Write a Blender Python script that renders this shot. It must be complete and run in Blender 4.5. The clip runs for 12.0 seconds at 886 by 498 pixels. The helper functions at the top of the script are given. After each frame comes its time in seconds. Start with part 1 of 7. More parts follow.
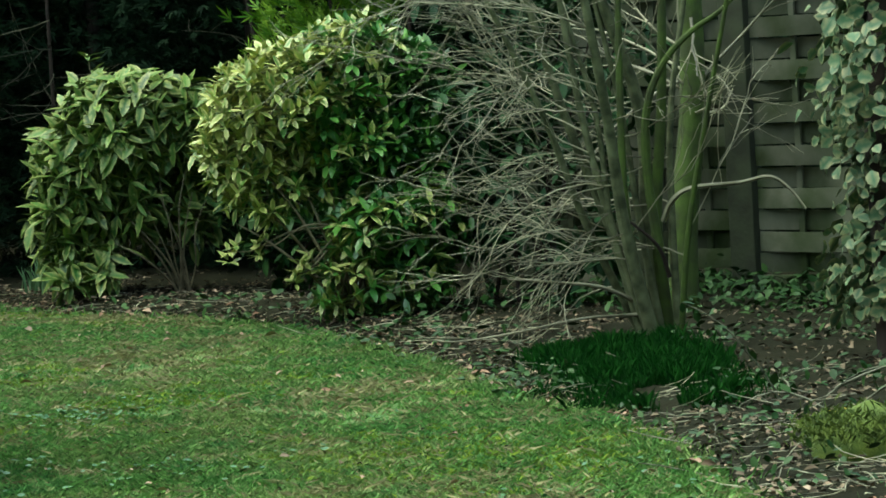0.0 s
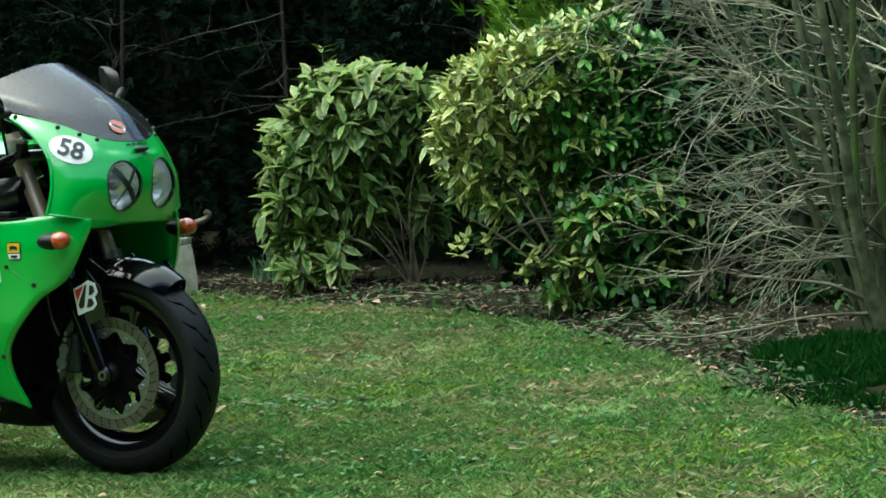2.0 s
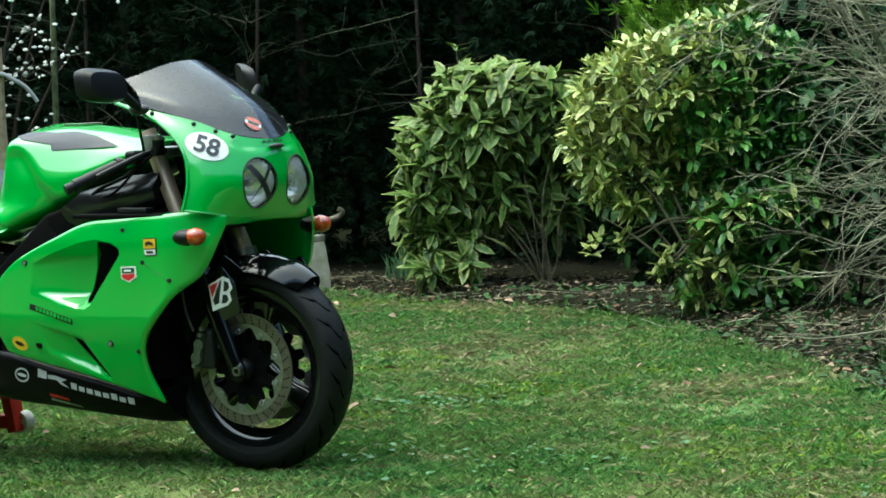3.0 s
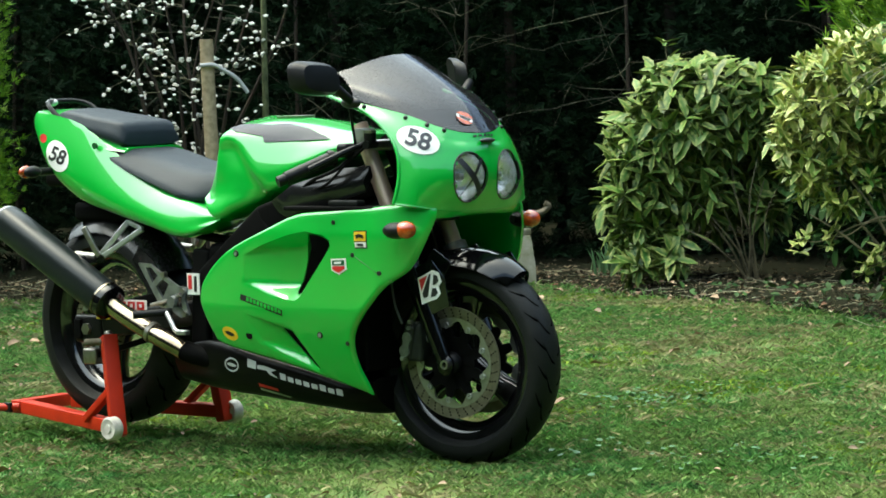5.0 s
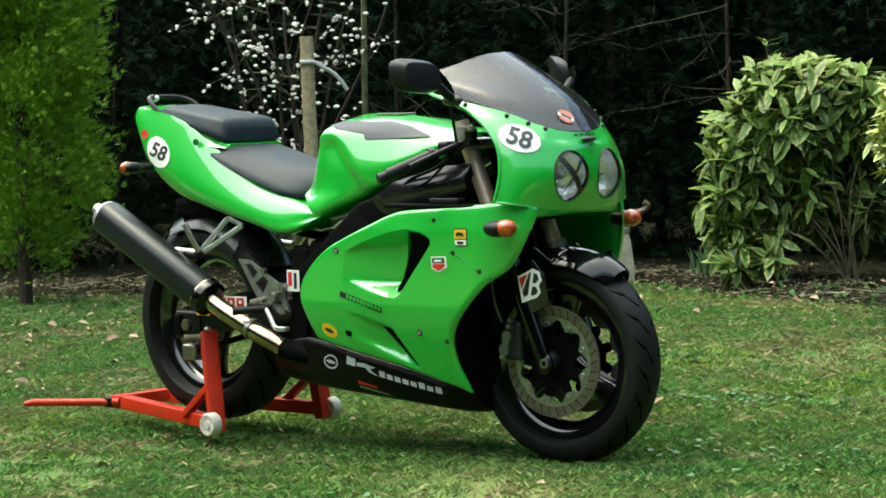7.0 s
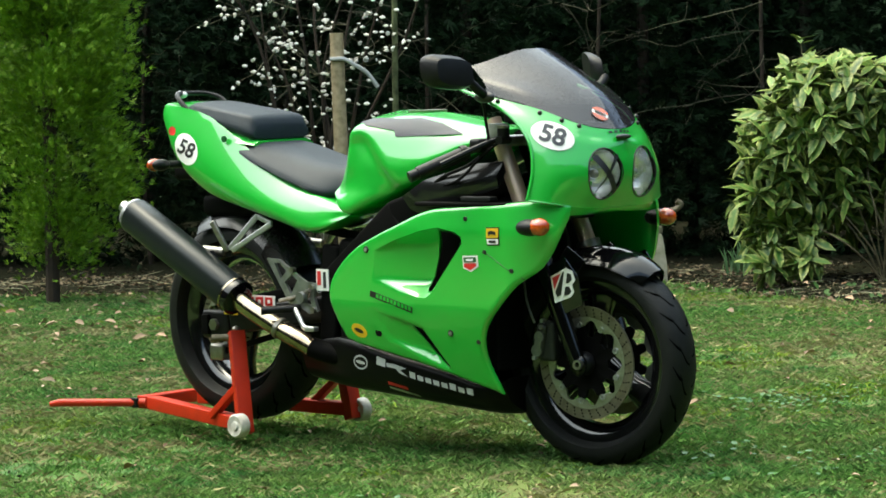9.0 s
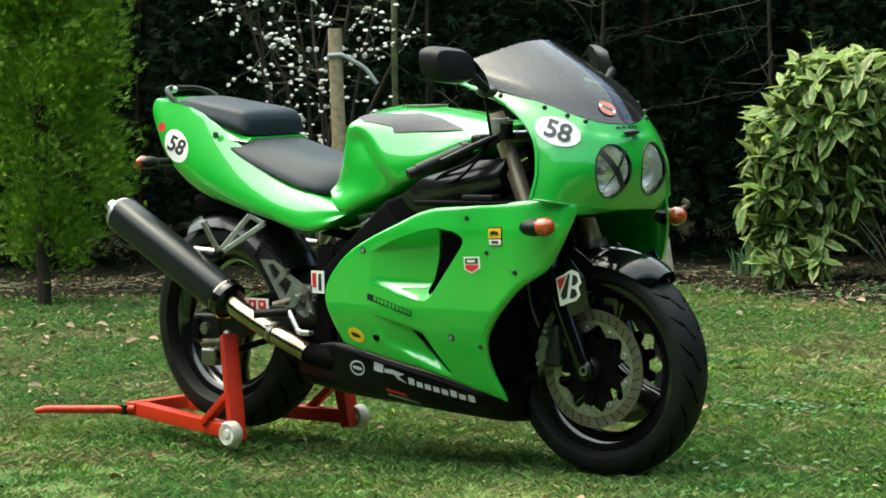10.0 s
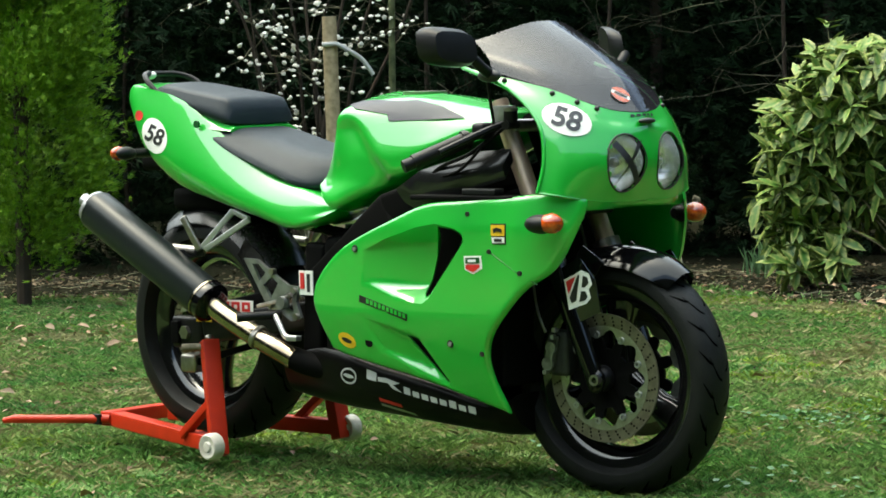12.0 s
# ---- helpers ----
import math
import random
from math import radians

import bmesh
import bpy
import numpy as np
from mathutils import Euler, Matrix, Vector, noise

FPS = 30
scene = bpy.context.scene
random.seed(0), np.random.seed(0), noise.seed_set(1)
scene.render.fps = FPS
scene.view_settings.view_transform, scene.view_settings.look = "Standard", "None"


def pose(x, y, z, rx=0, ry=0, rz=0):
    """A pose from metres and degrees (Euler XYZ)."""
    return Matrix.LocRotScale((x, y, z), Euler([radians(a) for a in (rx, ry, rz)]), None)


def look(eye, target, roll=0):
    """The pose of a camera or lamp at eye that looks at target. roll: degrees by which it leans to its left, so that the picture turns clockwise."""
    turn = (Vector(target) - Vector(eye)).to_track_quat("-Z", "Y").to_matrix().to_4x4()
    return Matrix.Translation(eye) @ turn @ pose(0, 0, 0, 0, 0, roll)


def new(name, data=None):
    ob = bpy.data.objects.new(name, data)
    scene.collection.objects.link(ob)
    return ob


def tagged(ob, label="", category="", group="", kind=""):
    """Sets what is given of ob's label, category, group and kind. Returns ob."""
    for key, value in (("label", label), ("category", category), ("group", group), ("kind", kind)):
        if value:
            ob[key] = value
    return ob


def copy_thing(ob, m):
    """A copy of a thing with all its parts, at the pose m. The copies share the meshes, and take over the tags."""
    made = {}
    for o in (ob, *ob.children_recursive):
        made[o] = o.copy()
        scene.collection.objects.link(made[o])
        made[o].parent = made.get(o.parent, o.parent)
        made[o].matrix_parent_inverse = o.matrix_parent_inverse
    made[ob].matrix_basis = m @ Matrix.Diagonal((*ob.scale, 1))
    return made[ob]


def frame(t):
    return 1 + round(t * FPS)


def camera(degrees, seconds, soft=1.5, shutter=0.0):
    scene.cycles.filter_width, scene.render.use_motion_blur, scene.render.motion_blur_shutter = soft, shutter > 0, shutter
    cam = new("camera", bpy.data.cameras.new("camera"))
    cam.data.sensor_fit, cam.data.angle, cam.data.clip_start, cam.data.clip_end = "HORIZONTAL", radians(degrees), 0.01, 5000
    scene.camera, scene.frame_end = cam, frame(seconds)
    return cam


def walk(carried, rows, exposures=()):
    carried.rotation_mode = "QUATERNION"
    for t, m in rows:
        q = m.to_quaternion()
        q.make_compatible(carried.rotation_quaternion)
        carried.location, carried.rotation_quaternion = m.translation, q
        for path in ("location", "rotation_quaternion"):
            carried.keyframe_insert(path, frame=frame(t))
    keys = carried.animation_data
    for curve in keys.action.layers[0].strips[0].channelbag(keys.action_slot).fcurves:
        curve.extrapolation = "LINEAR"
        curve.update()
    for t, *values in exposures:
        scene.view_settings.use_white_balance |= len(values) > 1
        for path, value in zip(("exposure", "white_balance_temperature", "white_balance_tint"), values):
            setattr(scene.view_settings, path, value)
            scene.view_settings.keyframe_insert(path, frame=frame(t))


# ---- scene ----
from mathutils.bvhtree import BVHTree
from mathutils.geometry import delaunay_2d_cdt

cam = camera(15.5, 12.0, soft=1.7)
PATH = [
    (0, (5.942, -6.661, 1.13), (4.882, -4.97, 1.004), -3.4),
    (0.5, (5.937, -6.666, 1.126), (4.857, -4.987, 1.001), -3.2),
    (1, (5.935, -6.672, 1.13), (4.826, -5.012, 1.006), -3.1),
    (1.5, (5.935, -6.682, 1.131), (4.796, -5.043, 1.009), -3.0),
    (2, (5.943, -6.693, 1.131), (4.768, -5.079, 1.009), -2.8),
    (2.5, (5.93, -6.688, 1.127), (4.724, -5.097, 1.007), -2.7),
    (3, (5.944, -6.705, 1.131), (4.705, -5.14, 1.012), -2.5),
    (3.5, (5.941, -6.713, 1.135), (4.674, -5.169, 1.016), -2.3),
    (5.5, (5.935, -6.731, 1.14), (4.585, -5.26, 1.021), -1.8),
    (6, (5.92, -6.72, 1.14), (4.559, -5.26, 1.021), -1.7),
    (6.5, (5.92, -6.727, 1.14), (4.55, -5.275, 1.022), -1.7),
    (7, (5.92, -6.727, 1.139), (4.543, -5.282, 1.021), -1.6),
    (7.5, (5.92, -6.733, 1.141), (4.537, -5.293, 1.023), -1.6),
    (8, (5.92, -6.733, 1.141), (4.533, -5.297, 1.023), -1.5),
    (8.6, (5.884, -6.696, 1.138), (4.494, -5.262, 1.02), -1.5),
    (9.5, (5.695, -6.499, 1.122), (4.304, -5.067, 1.003), -1.5),
    (10, (5.557, -6.355, 1.11), (4.166, -4.923, 0.992), -1.5),
    (10.5, (5.436, -6.23, 1.1), (4.045, -4.797, 0.981), -1.5),
    (11, (5.314, -6.102, 1.089), (3.923, -4.67, 0.971), -1.5),
    (11.5, (5.2, -5.983, 1.079), (3.809, -4.551, 0.961), -1.4),
    (12, (5.088, -5.867, 1.07), (3.697, -4.435, 0.951), -1.4),
]
walk(cam, [(t, look(eye, target, roll)) for t, eye, target, roll in PATH], [(0.0, 1.18, 6000, -12), (3.3, 1.46, 5850, -12), (6.0, 1.60, 6500, -7), (12.0, 1.60, 6600, -6)])


# ---- world and sun: a bright overcast day ----
SUN_EL, SUN_AZ = 68.0, -160.0
world = bpy.data.worlds.new("overcast_sky")
scene.world = world
world.use_nodes = True
wn = world.node_tree.nodes
sky = wn.new("ShaderNodeTexSky")
sky.sky_type, sky.sun_disc = "NISHITA", False
sky.sun_elevation, sky.sun_rotation = radians(SUN_EL), radians(90 - SUN_AZ)
sky.air_density, sky.dust_density = 1.0, 6.0
wn["Background"].inputs["Strength"].default_value = 0.15
world.node_tree.links.new(sky.outputs["Color"], wn["Background"].inputs["Color"])
sun = new("sun", bpy.data.lights.new("sun", "SUN"))
sun.data.energy, sun.data.angle, sun.data.color = 1.5, radians(120), (1.0, 0.98, 0.94)
sun.matrix_world = look((0, 0, 0), (-math.cos(radians(SUN_EL)) * math.cos(radians(SUN_AZ)), -math.cos(radians(SUN_EL)) * math.sin(radians(SUN_AZ)), -math.sin(radians(SUN_EL))))


# ---- materials ----
def mat(name, col, rough=0.6, metal=0.0, coat=0.0, spec=0.5, col2=None, scale=8.0, bump=0.0, bump_scale=60.0, island=0.0, objrand=0.0, trans=0.0, coat_rough=0.09):
    """A principled material whose colour wanders between col and col2 with noise of the given scale; island and objrand vary the value from piece to piece."""
    m = bpy.data.materials.new(name)
    m.use_nodes = True
    nt = m.node_tree
    n, l = nt.nodes, nt.links
    b = n["Principled BSDF"]
    b.inputs["Roughness"].default_value, b.inputs["Metallic"].default_value = rough, metal
    b.inputs["Coat Weight"].default_value, b.inputs["Coat Roughness"].default_value, b.inputs["Coat IOR"].default_value = coat, coat_rough, 1.75
    b.inputs["Specular IOR Level"].default_value = spec
    b.inputs["Transmission Weight"].default_value = trans
    geo = n.new("ShaderNodeNewGeometry")
    col2 = col2 or tuple(c * 0.8 for c in col)
    noi = n.new("ShaderNodeTexNoise")
    noi.inputs["Scale"].default_value, noi.inputs["Detail"].default_value = scale, 6
    l.new(geo.outputs["Position"], noi.inputs["Vector"])
    mix = n.new("ShaderNodeMix")
    mix.data_type = "RGBA"
    ramp = n.new("ShaderNodeMapRange")
    ramp.inputs["From Min"].default_value, ramp.inputs["From Max"].default_value = 0.35, 0.65
    l.new(noi.outputs["Fac"], ramp.inputs["Value"])
    l.new(ramp.outputs["Result"], mix.inputs["Factor"])
    mix.inputs["A"].default_value, mix.inputs["B"].default_value = (*col, 1), (*col2, 1)
    out = mix.outputs["Result"]
    if island or objrand:
        hsv = n.new("ShaderNodeHueSaturation")
        mr = n.new("ShaderNodeMapRange")
        amount = island or objrand
        mr.inputs["To Min"].default_value, mr.inputs["To Max"].default_value = 1 - amount, 1 + amount
        if island:
            l.new(geo.outputs["Random Per Island"], mr.inputs["Value"])
        else:
            l.new(n.new("ShaderNodeObjectInfo").outputs["Random"], mr.inputs["Value"])
        l.new(mr.outputs["Result"], hsv.inputs["Value"])
        l.new(out, hsv.inputs["Color"])
        out = hsv.outputs["Color"]
    l.new(out, b.inputs["Base Color"])
    if bump:
        nb = n.new("ShaderNodeTexNoise")
        nb.inputs["Scale"].default_value, nb.inputs["Detail"].default_value = bump_scale, 4
        l.new(geo.outputs["Position"], nb.inputs["Vector"])
        bp = n.new("ShaderNodeBump")
        bp.inputs["Strength"].default_value, bp.inputs["Distance"].default_value = bump, 0.004
        l.new(nb.outputs["Fac"], bp.inputs["Height"])
        l.new(bp.outputs["Normal"], b.inputs["Normal"])
    return m


def leaf_mat(name, col, col2, edge=None, rough=0.4, rnd=0.35, objrand=False, spec=0.5, tip=None):
    """Leaf colour from leaf to leaf between col and col2, with a paler rim where edge is given; the rim follows the leaf's own width."""
    m = bpy.data.materials.new(name)
    m.use_nodes = True
    n, l = m.node_tree.nodes, m.node_tree.links
    b = n["Principled BSDF"]
    b.inputs["Roughness"].default_value, b.inputs["Specular IOR Level"].default_value = rough, spec
    b.inputs["Subsurface Weight"].default_value = 0.0
    rand = n.new("ShaderNodeObjectInfo").outputs["Random"] if objrand else n.new("ShaderNodeNewGeometry").outputs["Random Per Island"]
    mix = n.new("ShaderNodeMix")
    mix.data_type = "RGBA"
    mix.inputs["A"].default_value, mix.inputs["B"].default_value = (*col, 1), (*col2, 1)
    l.new(rand, mix.inputs["Factor"])
    out = mix.outputs["Result"]
    if edge:
        at = n.new("ShaderNodeAttribute")
        at.attribute_name = "rim"
        noi = n.new("ShaderNodeTexNoise")
        noi.inputs["Scale"].default_value = 45
        geo = n.new("ShaderNodeNewGeometry")
        l.new(geo.outputs["Position"], noi.inputs["Vector"])
        add = n.new("ShaderNodeMath")
        add.operation = "MULTIPLY"
        l.new(at.outputs["Fac"], add.inputs[0])
        mr = n.new("ShaderNodeMapRange")
        mr.inputs["From Min"].default_value, mr.inputs["From Max"].default_value = 0.3, 0.6
        l.new(noi.outputs["Fac"], mr.inputs["Value"])
        l.new(mr.outputs["Result"], add.inputs[1])
        mx = n.new("ShaderNodeMix")
        mx.data_type = "RGBA"
        l.new(add.outputs["Value"], mx.inputs["Factor"])
        l.new(out, mx.inputs["A"])
        mx.inputs["B"].default_value = (*edge, 1)
        out = mx.outputs["Result"]
    l.new(out, b.inputs["Base Color"])
    return m


def glass_mat(name, tint, see, rough=0.02):
    """A thin tinted pane: clear through by the share see, and a glossy dark skin otherwise."""
    m = bpy.data.materials.new(name)
    m.use_nodes = True
    n, l = m.node_tree.nodes, m.node_tree.links
    b = n["Principled BSDF"]
    b.inputs["Base Color"].default_value, b.inputs["Roughness"].default_value = (*tint, 1), rough
    b.inputs["Coat Weight"].default_value, b.inputs["Coat Roughness"].default_value, b.inputs["Specular IOR Level"].default_value = 0.25, rough, 0.5
    tr = n.new("ShaderNodeBsdfTransparent")
    mx = n.new("ShaderNodeMixShader")
    mx.inputs["Fac"].default_value = see
    l.new(b.outputs["BSDF"], mx.inputs[1])
    l.new(tr.outputs["BSDF"], mx.inputs[2])
    l.new(mx.outputs["Shader"], n["Material Output"].inputs["Surface"])
    return m


M_GREEN = mat("lime_green_paint", (0.024, 0.400, 0.034), 0.38, coat=1.0, col2=(0.021, 0.375, 0.030), scale=3, coat_rough=0.03)
M_BLACKGLOSS = mat("gloss_black_paint", (0.003, 0.003, 0.0035), 0.08, coat=0.15, spec=0.3)
M_BLACK = mat("satin_black_plastic", (0.004, 0.004, 0.0045), 0.42, spec=0.25, col2=(0.006, 0.006, 0.007), scale=30, bump=0.1)
M_MATT = mat("matt_black_metal", (0.0025, 0.0025, 0.0025), 0.7, spec=0.06)
M_RUBBER = mat("tyre_rubber", (0.0066, 0.0075, 0.0075), 0.5, spec=0.20, col2=(0.0095, 0.0105, 0.010), scale=25, bump=0.25, bump_scale=220)
M_GROOVE = mat("recess_shade", (0.0012, 0.0012, 0.0012), 0.95, spec=0.0)
M_VINYL = mat("grained_seat_vinyl", (0.012, 0.018, 0.025), 0.44, spec=0.22, col2=(0.015, 0.021, 0.028), scale=40, bump=0.35, bump_scale=420)
M_STEEL = mat("brushed_steel", (0.36, 0.35, 0.33), 0.38, metal=1.0, col2=(0.28, 0.26, 0.23), scale=40)
M_DISC = mat("used_brake_steel", (0.20, 0.190, 0.138), 0.48, metal=0.7, col2=(0.14, 0.130, 0.092), scale=50)
M_RIM = mat("gloss_black_wheel", (0.005, 0.005, 0.0055), 0.14, coat=0.35, spec=0.4)
M_BELLY = mat("black_belly_panel", (0.003, 0.003, 0.003), 0.3, spec=0.12)
M_CALIPER = mat("grey_caliper", (0.022, 0.025, 0.026), 0.45, metal=0.2, col2=(0.014, 0.016, 0.017), scale=60)
M_STRAW = mat("dry_grass", (0.30, 0.28, 0.14), 0.85, spec=0.1, col2=(0.19, 0.18, 0.08), scale=4, island=0.4)
M_ALU = mat("cast_aluminium", (0.50, 0.51, 0.52), 0.42, metal=0.9, col2=(0.40, 0.41, 0.42), scale=60)
M_CHROME = mat("polished_header_pipe", (0.40, 0.34, 0.255), 0.20, metal=1.0, col2=(0.24, 0.19, 0.13), scale=12)
M_BRONZE = mat("bronze_fork_tube", (0.66, 0.52, 0.40), 0.38, metal=0.75, col2=(0.58, 0.44, 0.33))
M_CAN = mat("anodised_silencer_sleeve", (0.008, 0.011, 0.0115), 0.32, metal=0.0, spec=0.32, col2=(0.010, 0.013, 0.0135), scale=60, bump=0.05, bump_scale=500)
M_ORANGE = mat("amber_lens", (0.55, 0.075, 0.006), 0.12, coat=0.6, col2=(0.24, 0.025, 0.003), scale=90)
M_REDLENS = mat("red_lens", (0.45, 0.02, 0.01), 0.15, coat=0.5)
M_RED = mat("red_stand_paint", (0.46, 0.022, 0.004), 0.45, spec=0.3, col2=(0.36, 0.018, 0.004), scale=14, bump=0.12, bump_scale=120)
M_WHITE = mat("white_vinyl", (0.80, 0.80, 0.78), 0.4, col2=(0.74, 0.74, 0.72))
M_NYLON = mat("scuffed_white_nylon", (0.62, 0.60, 0.54), 0.5, col2=(0.42, 0.39, 0.33), scale=35)
M_INK = mat("black_print", (0.012, 0.012, 0.013), 0.45)
M_GREY = mat("silver_grey_print", (0.42, 0.43, 0.44), 0.45)
M_REDINK = mat("red_print", (0.55, 0.02, 0.02), 0.45)
M_YELLOW = mat("yellow_print", (0.80, 0.50, 0.02), 0.45)
M_DKGREEN = mat("dark_green_print", (0.008, 0.085, 0.02), 0.45)
M_TANKGREY = mat("grey_tank_decal", (0.042, 0.047, 0.058), 0.5, spec=0.3, col2=(0.052, 0.050, 0.064), scale=9)
M_REFLECT = mat("lamp_reflector", (0.90, 0.90, 0.88), 0.16, metal=1.0, col2=(0.80, 0.80, 0.80), scale=60, bump=0.9, bump_scale=110)
M_HANGER = mat("satin_cast_alloy", (0.34, 0.35, 0.36), 0.36, metal=0.8, col2=(0.22, 0.225, 0.23), scale=40, bump=0.15, bump_scale=150)
M_DUCT = mat("satin_black_duct", (0.006, 0.0065, 0.007), 0.22, spec=0.5, col2=(0.008, 0.0085, 0.009), scale=20)
M_SILVER = mat("machined_disc_carrier", (0.42, 0.42, 0.39), 0.34, metal=0.9, col2=(0.32, 0.32, 0.29), scale=60)
M_CARBON = mat("carbon_hugger", (0.006, 0.006, 0.006), 0.25, spec=0.4, col2=(0.018, 0.018, 0.018), scale=120)
M_LENS = glass_mat("clear_lamp_glass", (0.8, 0.82, 0.82), 0.93)
M_SCREEN = glass_mat("smoked_screen", (0.020, 0.019, 0.024), 0.16, 0.015)
M_WOOD = mat("weathered_stake_wood", (0.42, 0.33, 0.21), 0.8, col2=(0.24, 0.19, 0.11), scale=30, bump=0.5, bump_scale=80)
M_BARK = mat("grey_green_bark", (0.135, 0.155, 0.072), 0.85, col2=(0.035, 0.045, 0.014), scale=16, bump=0.7, bump_scale=60)
M_MOSSBARK = mat("mossy_bark", (0.068, 0.112, 0.014), 0.9, col2=(0.04, 0.055, 0.014), scale=14, bump=0.8, bump_scale=70)
M_TWIG = mat("grey_twig_bark", (0.31, 0.305, 0.195), 0.65, col2=(0.10, 0.098, 0.052), scale=7, island=0.65)
# Darker copy of the twig bark, with hedge shade put into its colour.
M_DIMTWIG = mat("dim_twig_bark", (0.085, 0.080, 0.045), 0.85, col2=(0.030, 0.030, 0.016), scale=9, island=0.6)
M_STEM = mat("pale_brown_stem", (0.20, 0.165, 0.095), 0.8, col2=(0.085, 0.075, 0.038), scale=20, bump=0.4)
M_DARKBARK = mat("dark_conifer_bark", (0.034, 0.022, 0.013), 0.9, col2=(0.016, 0.011, 0.007), scale=12, bump=0.7)
M_SOIL = mat("bed_soil", (0.014, 0.014, 0.007), 0.95, spec=0.05, col2=(0.015, 0.016, 0.009), scale=9, bump=1.0, bump_scale=45)
M_CONC = mat("mossy_concrete", (0.34, 0.33, 0.27), 0.9, col2=(0.17, 0.18, 0.10), scale=14, bump=0.8, bump_scale=60)
M_RUST = mat("dull_iron", (0.16, 0.14, 0.10), 0.6, metal=0.4, col2=(0.09, 0.08, 0.05), scale=40)
M_FENCE = mat("silvered_fence_board", (0.100, 0.106, 0.074), 0.85, spec=0.15, col2=(0.032, 0.046, 0.016), scale=4.5, bump=0.5, bump_scale=60, objrand=0.3)
M_FPOST = mat("dark_green_fence_post", (0.045, 0.055, 0.025), 0.9, col2=(0.025, 0.03, 0.014), scale=9, bump=0.5)
M_LITTER = mat("dead_leaf", (0.075, 0.058, 0.034), 0.8, spec=0.2, col2=(0.155, 0.125, 0.080), scale=5, island=0.75)
M_PALELITTER = mat("bleached_leaf", (0.30, 0.235, 0.16), 0.8, spec=0.2, col2=(0.19, 0.105, 0.065), scale=3, island=0.5)
M_BLOSSOM = mat("white_blossom", (0.80, 0.78, 0.73), 0.6, objrand=0.12)
M_MOSS = mat("bright_moss", (0.10, 0.14, 0.015), 0.95, col2=(0.05, 0.085, 0.01), scale=20, bump=1.0, bump_scale=90)


def ground_mat(name, c1, c2, c3, c4):
    """Turf at three scales: worn yellow patches, deeper green ones and a fine thatch."""
    m = bpy.data.materials.new(name)
    m.use_nodes = True
    n, l = m.node_tree.nodes, m.node_tree.links
    b = n["Principled BSDF"]
    b.inputs["Roughness"].default_value, b.inputs["Specular IOR Level"].default_value = 0.9, 0.15
    geo = n.new("ShaderNodeNewGeometry")
    last = None
    for scale, ca, cb, lo, hi in ((1.1, c1, c2, 0.45, 0.62), (3.6, None, c3, 0.48, 0.68), (26, None, c4, 0.52, 0.74)):
        t = n.new("ShaderNodeTexNoise")
        t.inputs["Scale"].default_value, t.inputs["Detail"].default_value = scale, 5
        l.new(geo.outputs["Position"], t.inputs["Vector"])
        r = n.new("ShaderNodeMapRange")
        r.inputs["From Min"].default_value, r.inputs["From Max"].default_value = lo, hi
        l.new(t.outputs["Fac"], r.inputs["Value"])
        x = n.new("ShaderNodeMix")
        x.data_type = "RGBA"
        l.new(r.outputs["Result"], x.inputs["Factor"])
        if last:
            l.new(last, x.inputs["A"])
        else:
            x.inputs["A"].default_value = (*ca, 1)
        x.inputs["B"].default_value = (*cb, 1)
        last = x.outputs["Result"]
    hsv = n.new("ShaderNodeHueSaturation")
    mr = n.new("ShaderNodeMapRange")
    mr.inputs["To Min"].default_value, mr.inputs["To Max"].default_value = 0.4, 1.6
    l.new(geo.outputs["Random Per Island"], mr.inputs["Value"])
    l.new(mr.outputs["Result"], hsv.inputs["Value"])
    l.new(last, hsv.inputs["Color"])
    l.new(hsv.outputs["Color"], b.inputs["Base Color"])
    return m


M_TURF = ground_mat("turf_thatch", (0.055, 0.110, 0.026), (0.105, 0.135, 0.040), (0.036, 0.085, 0.024), (0.125, 0.125, 0.052))
M_BLADE = ground_mat("grass_blades", (0.108, 0.222, 0.050), (0.185, 0.262, 0.078), (0.078, 0.195, 0.050), (0.29, 0.32, 0.13))
M_MOSSPATCH = mat("lawn_moss", (0.22, 0.30, 0.035), 0.9, spec=0.1, col2=(0.13, 0.21, 0.03), scale=30, island=0.35)


# ---- mesh helpers: shapes are pairs of vertex and face lists ----
def join(*shapes):
    v, f = [], []
    for a, b in shapes:
        k = len(v)
        v += list(a)
        f += [tuple(i + k for i in q) for q in b]
    return v, f


def moved(shape, m):
    return [m @ Vector(p) for p in shape[0]], shape[1]


def mirrored(shape):
    return [(p[0], -p[1], p[2]) for p in shape[0]], [tuple(reversed(q)) for q in shape[1]]


def grid(rows, close=False, caps=False):
    """A sheet through rows of points; close joins the ends of each row; caps closes the first and last rows."""
    n, v, f = len(rows[0]), [tuple(p) for r in rows for p in r], []
    for i in range(len(rows) - 1):
        for j in range(n if close else n - 1):
            k = (j + 1) % n
            f.append((i * n + j, i * n + k, (i + 1) * n + k, (i + 1) * n + j))
    if caps:
        f += [tuple(reversed(range(n))), tuple(range((len(rows) - 1) * n, len(rows) * n))]
    return v, f


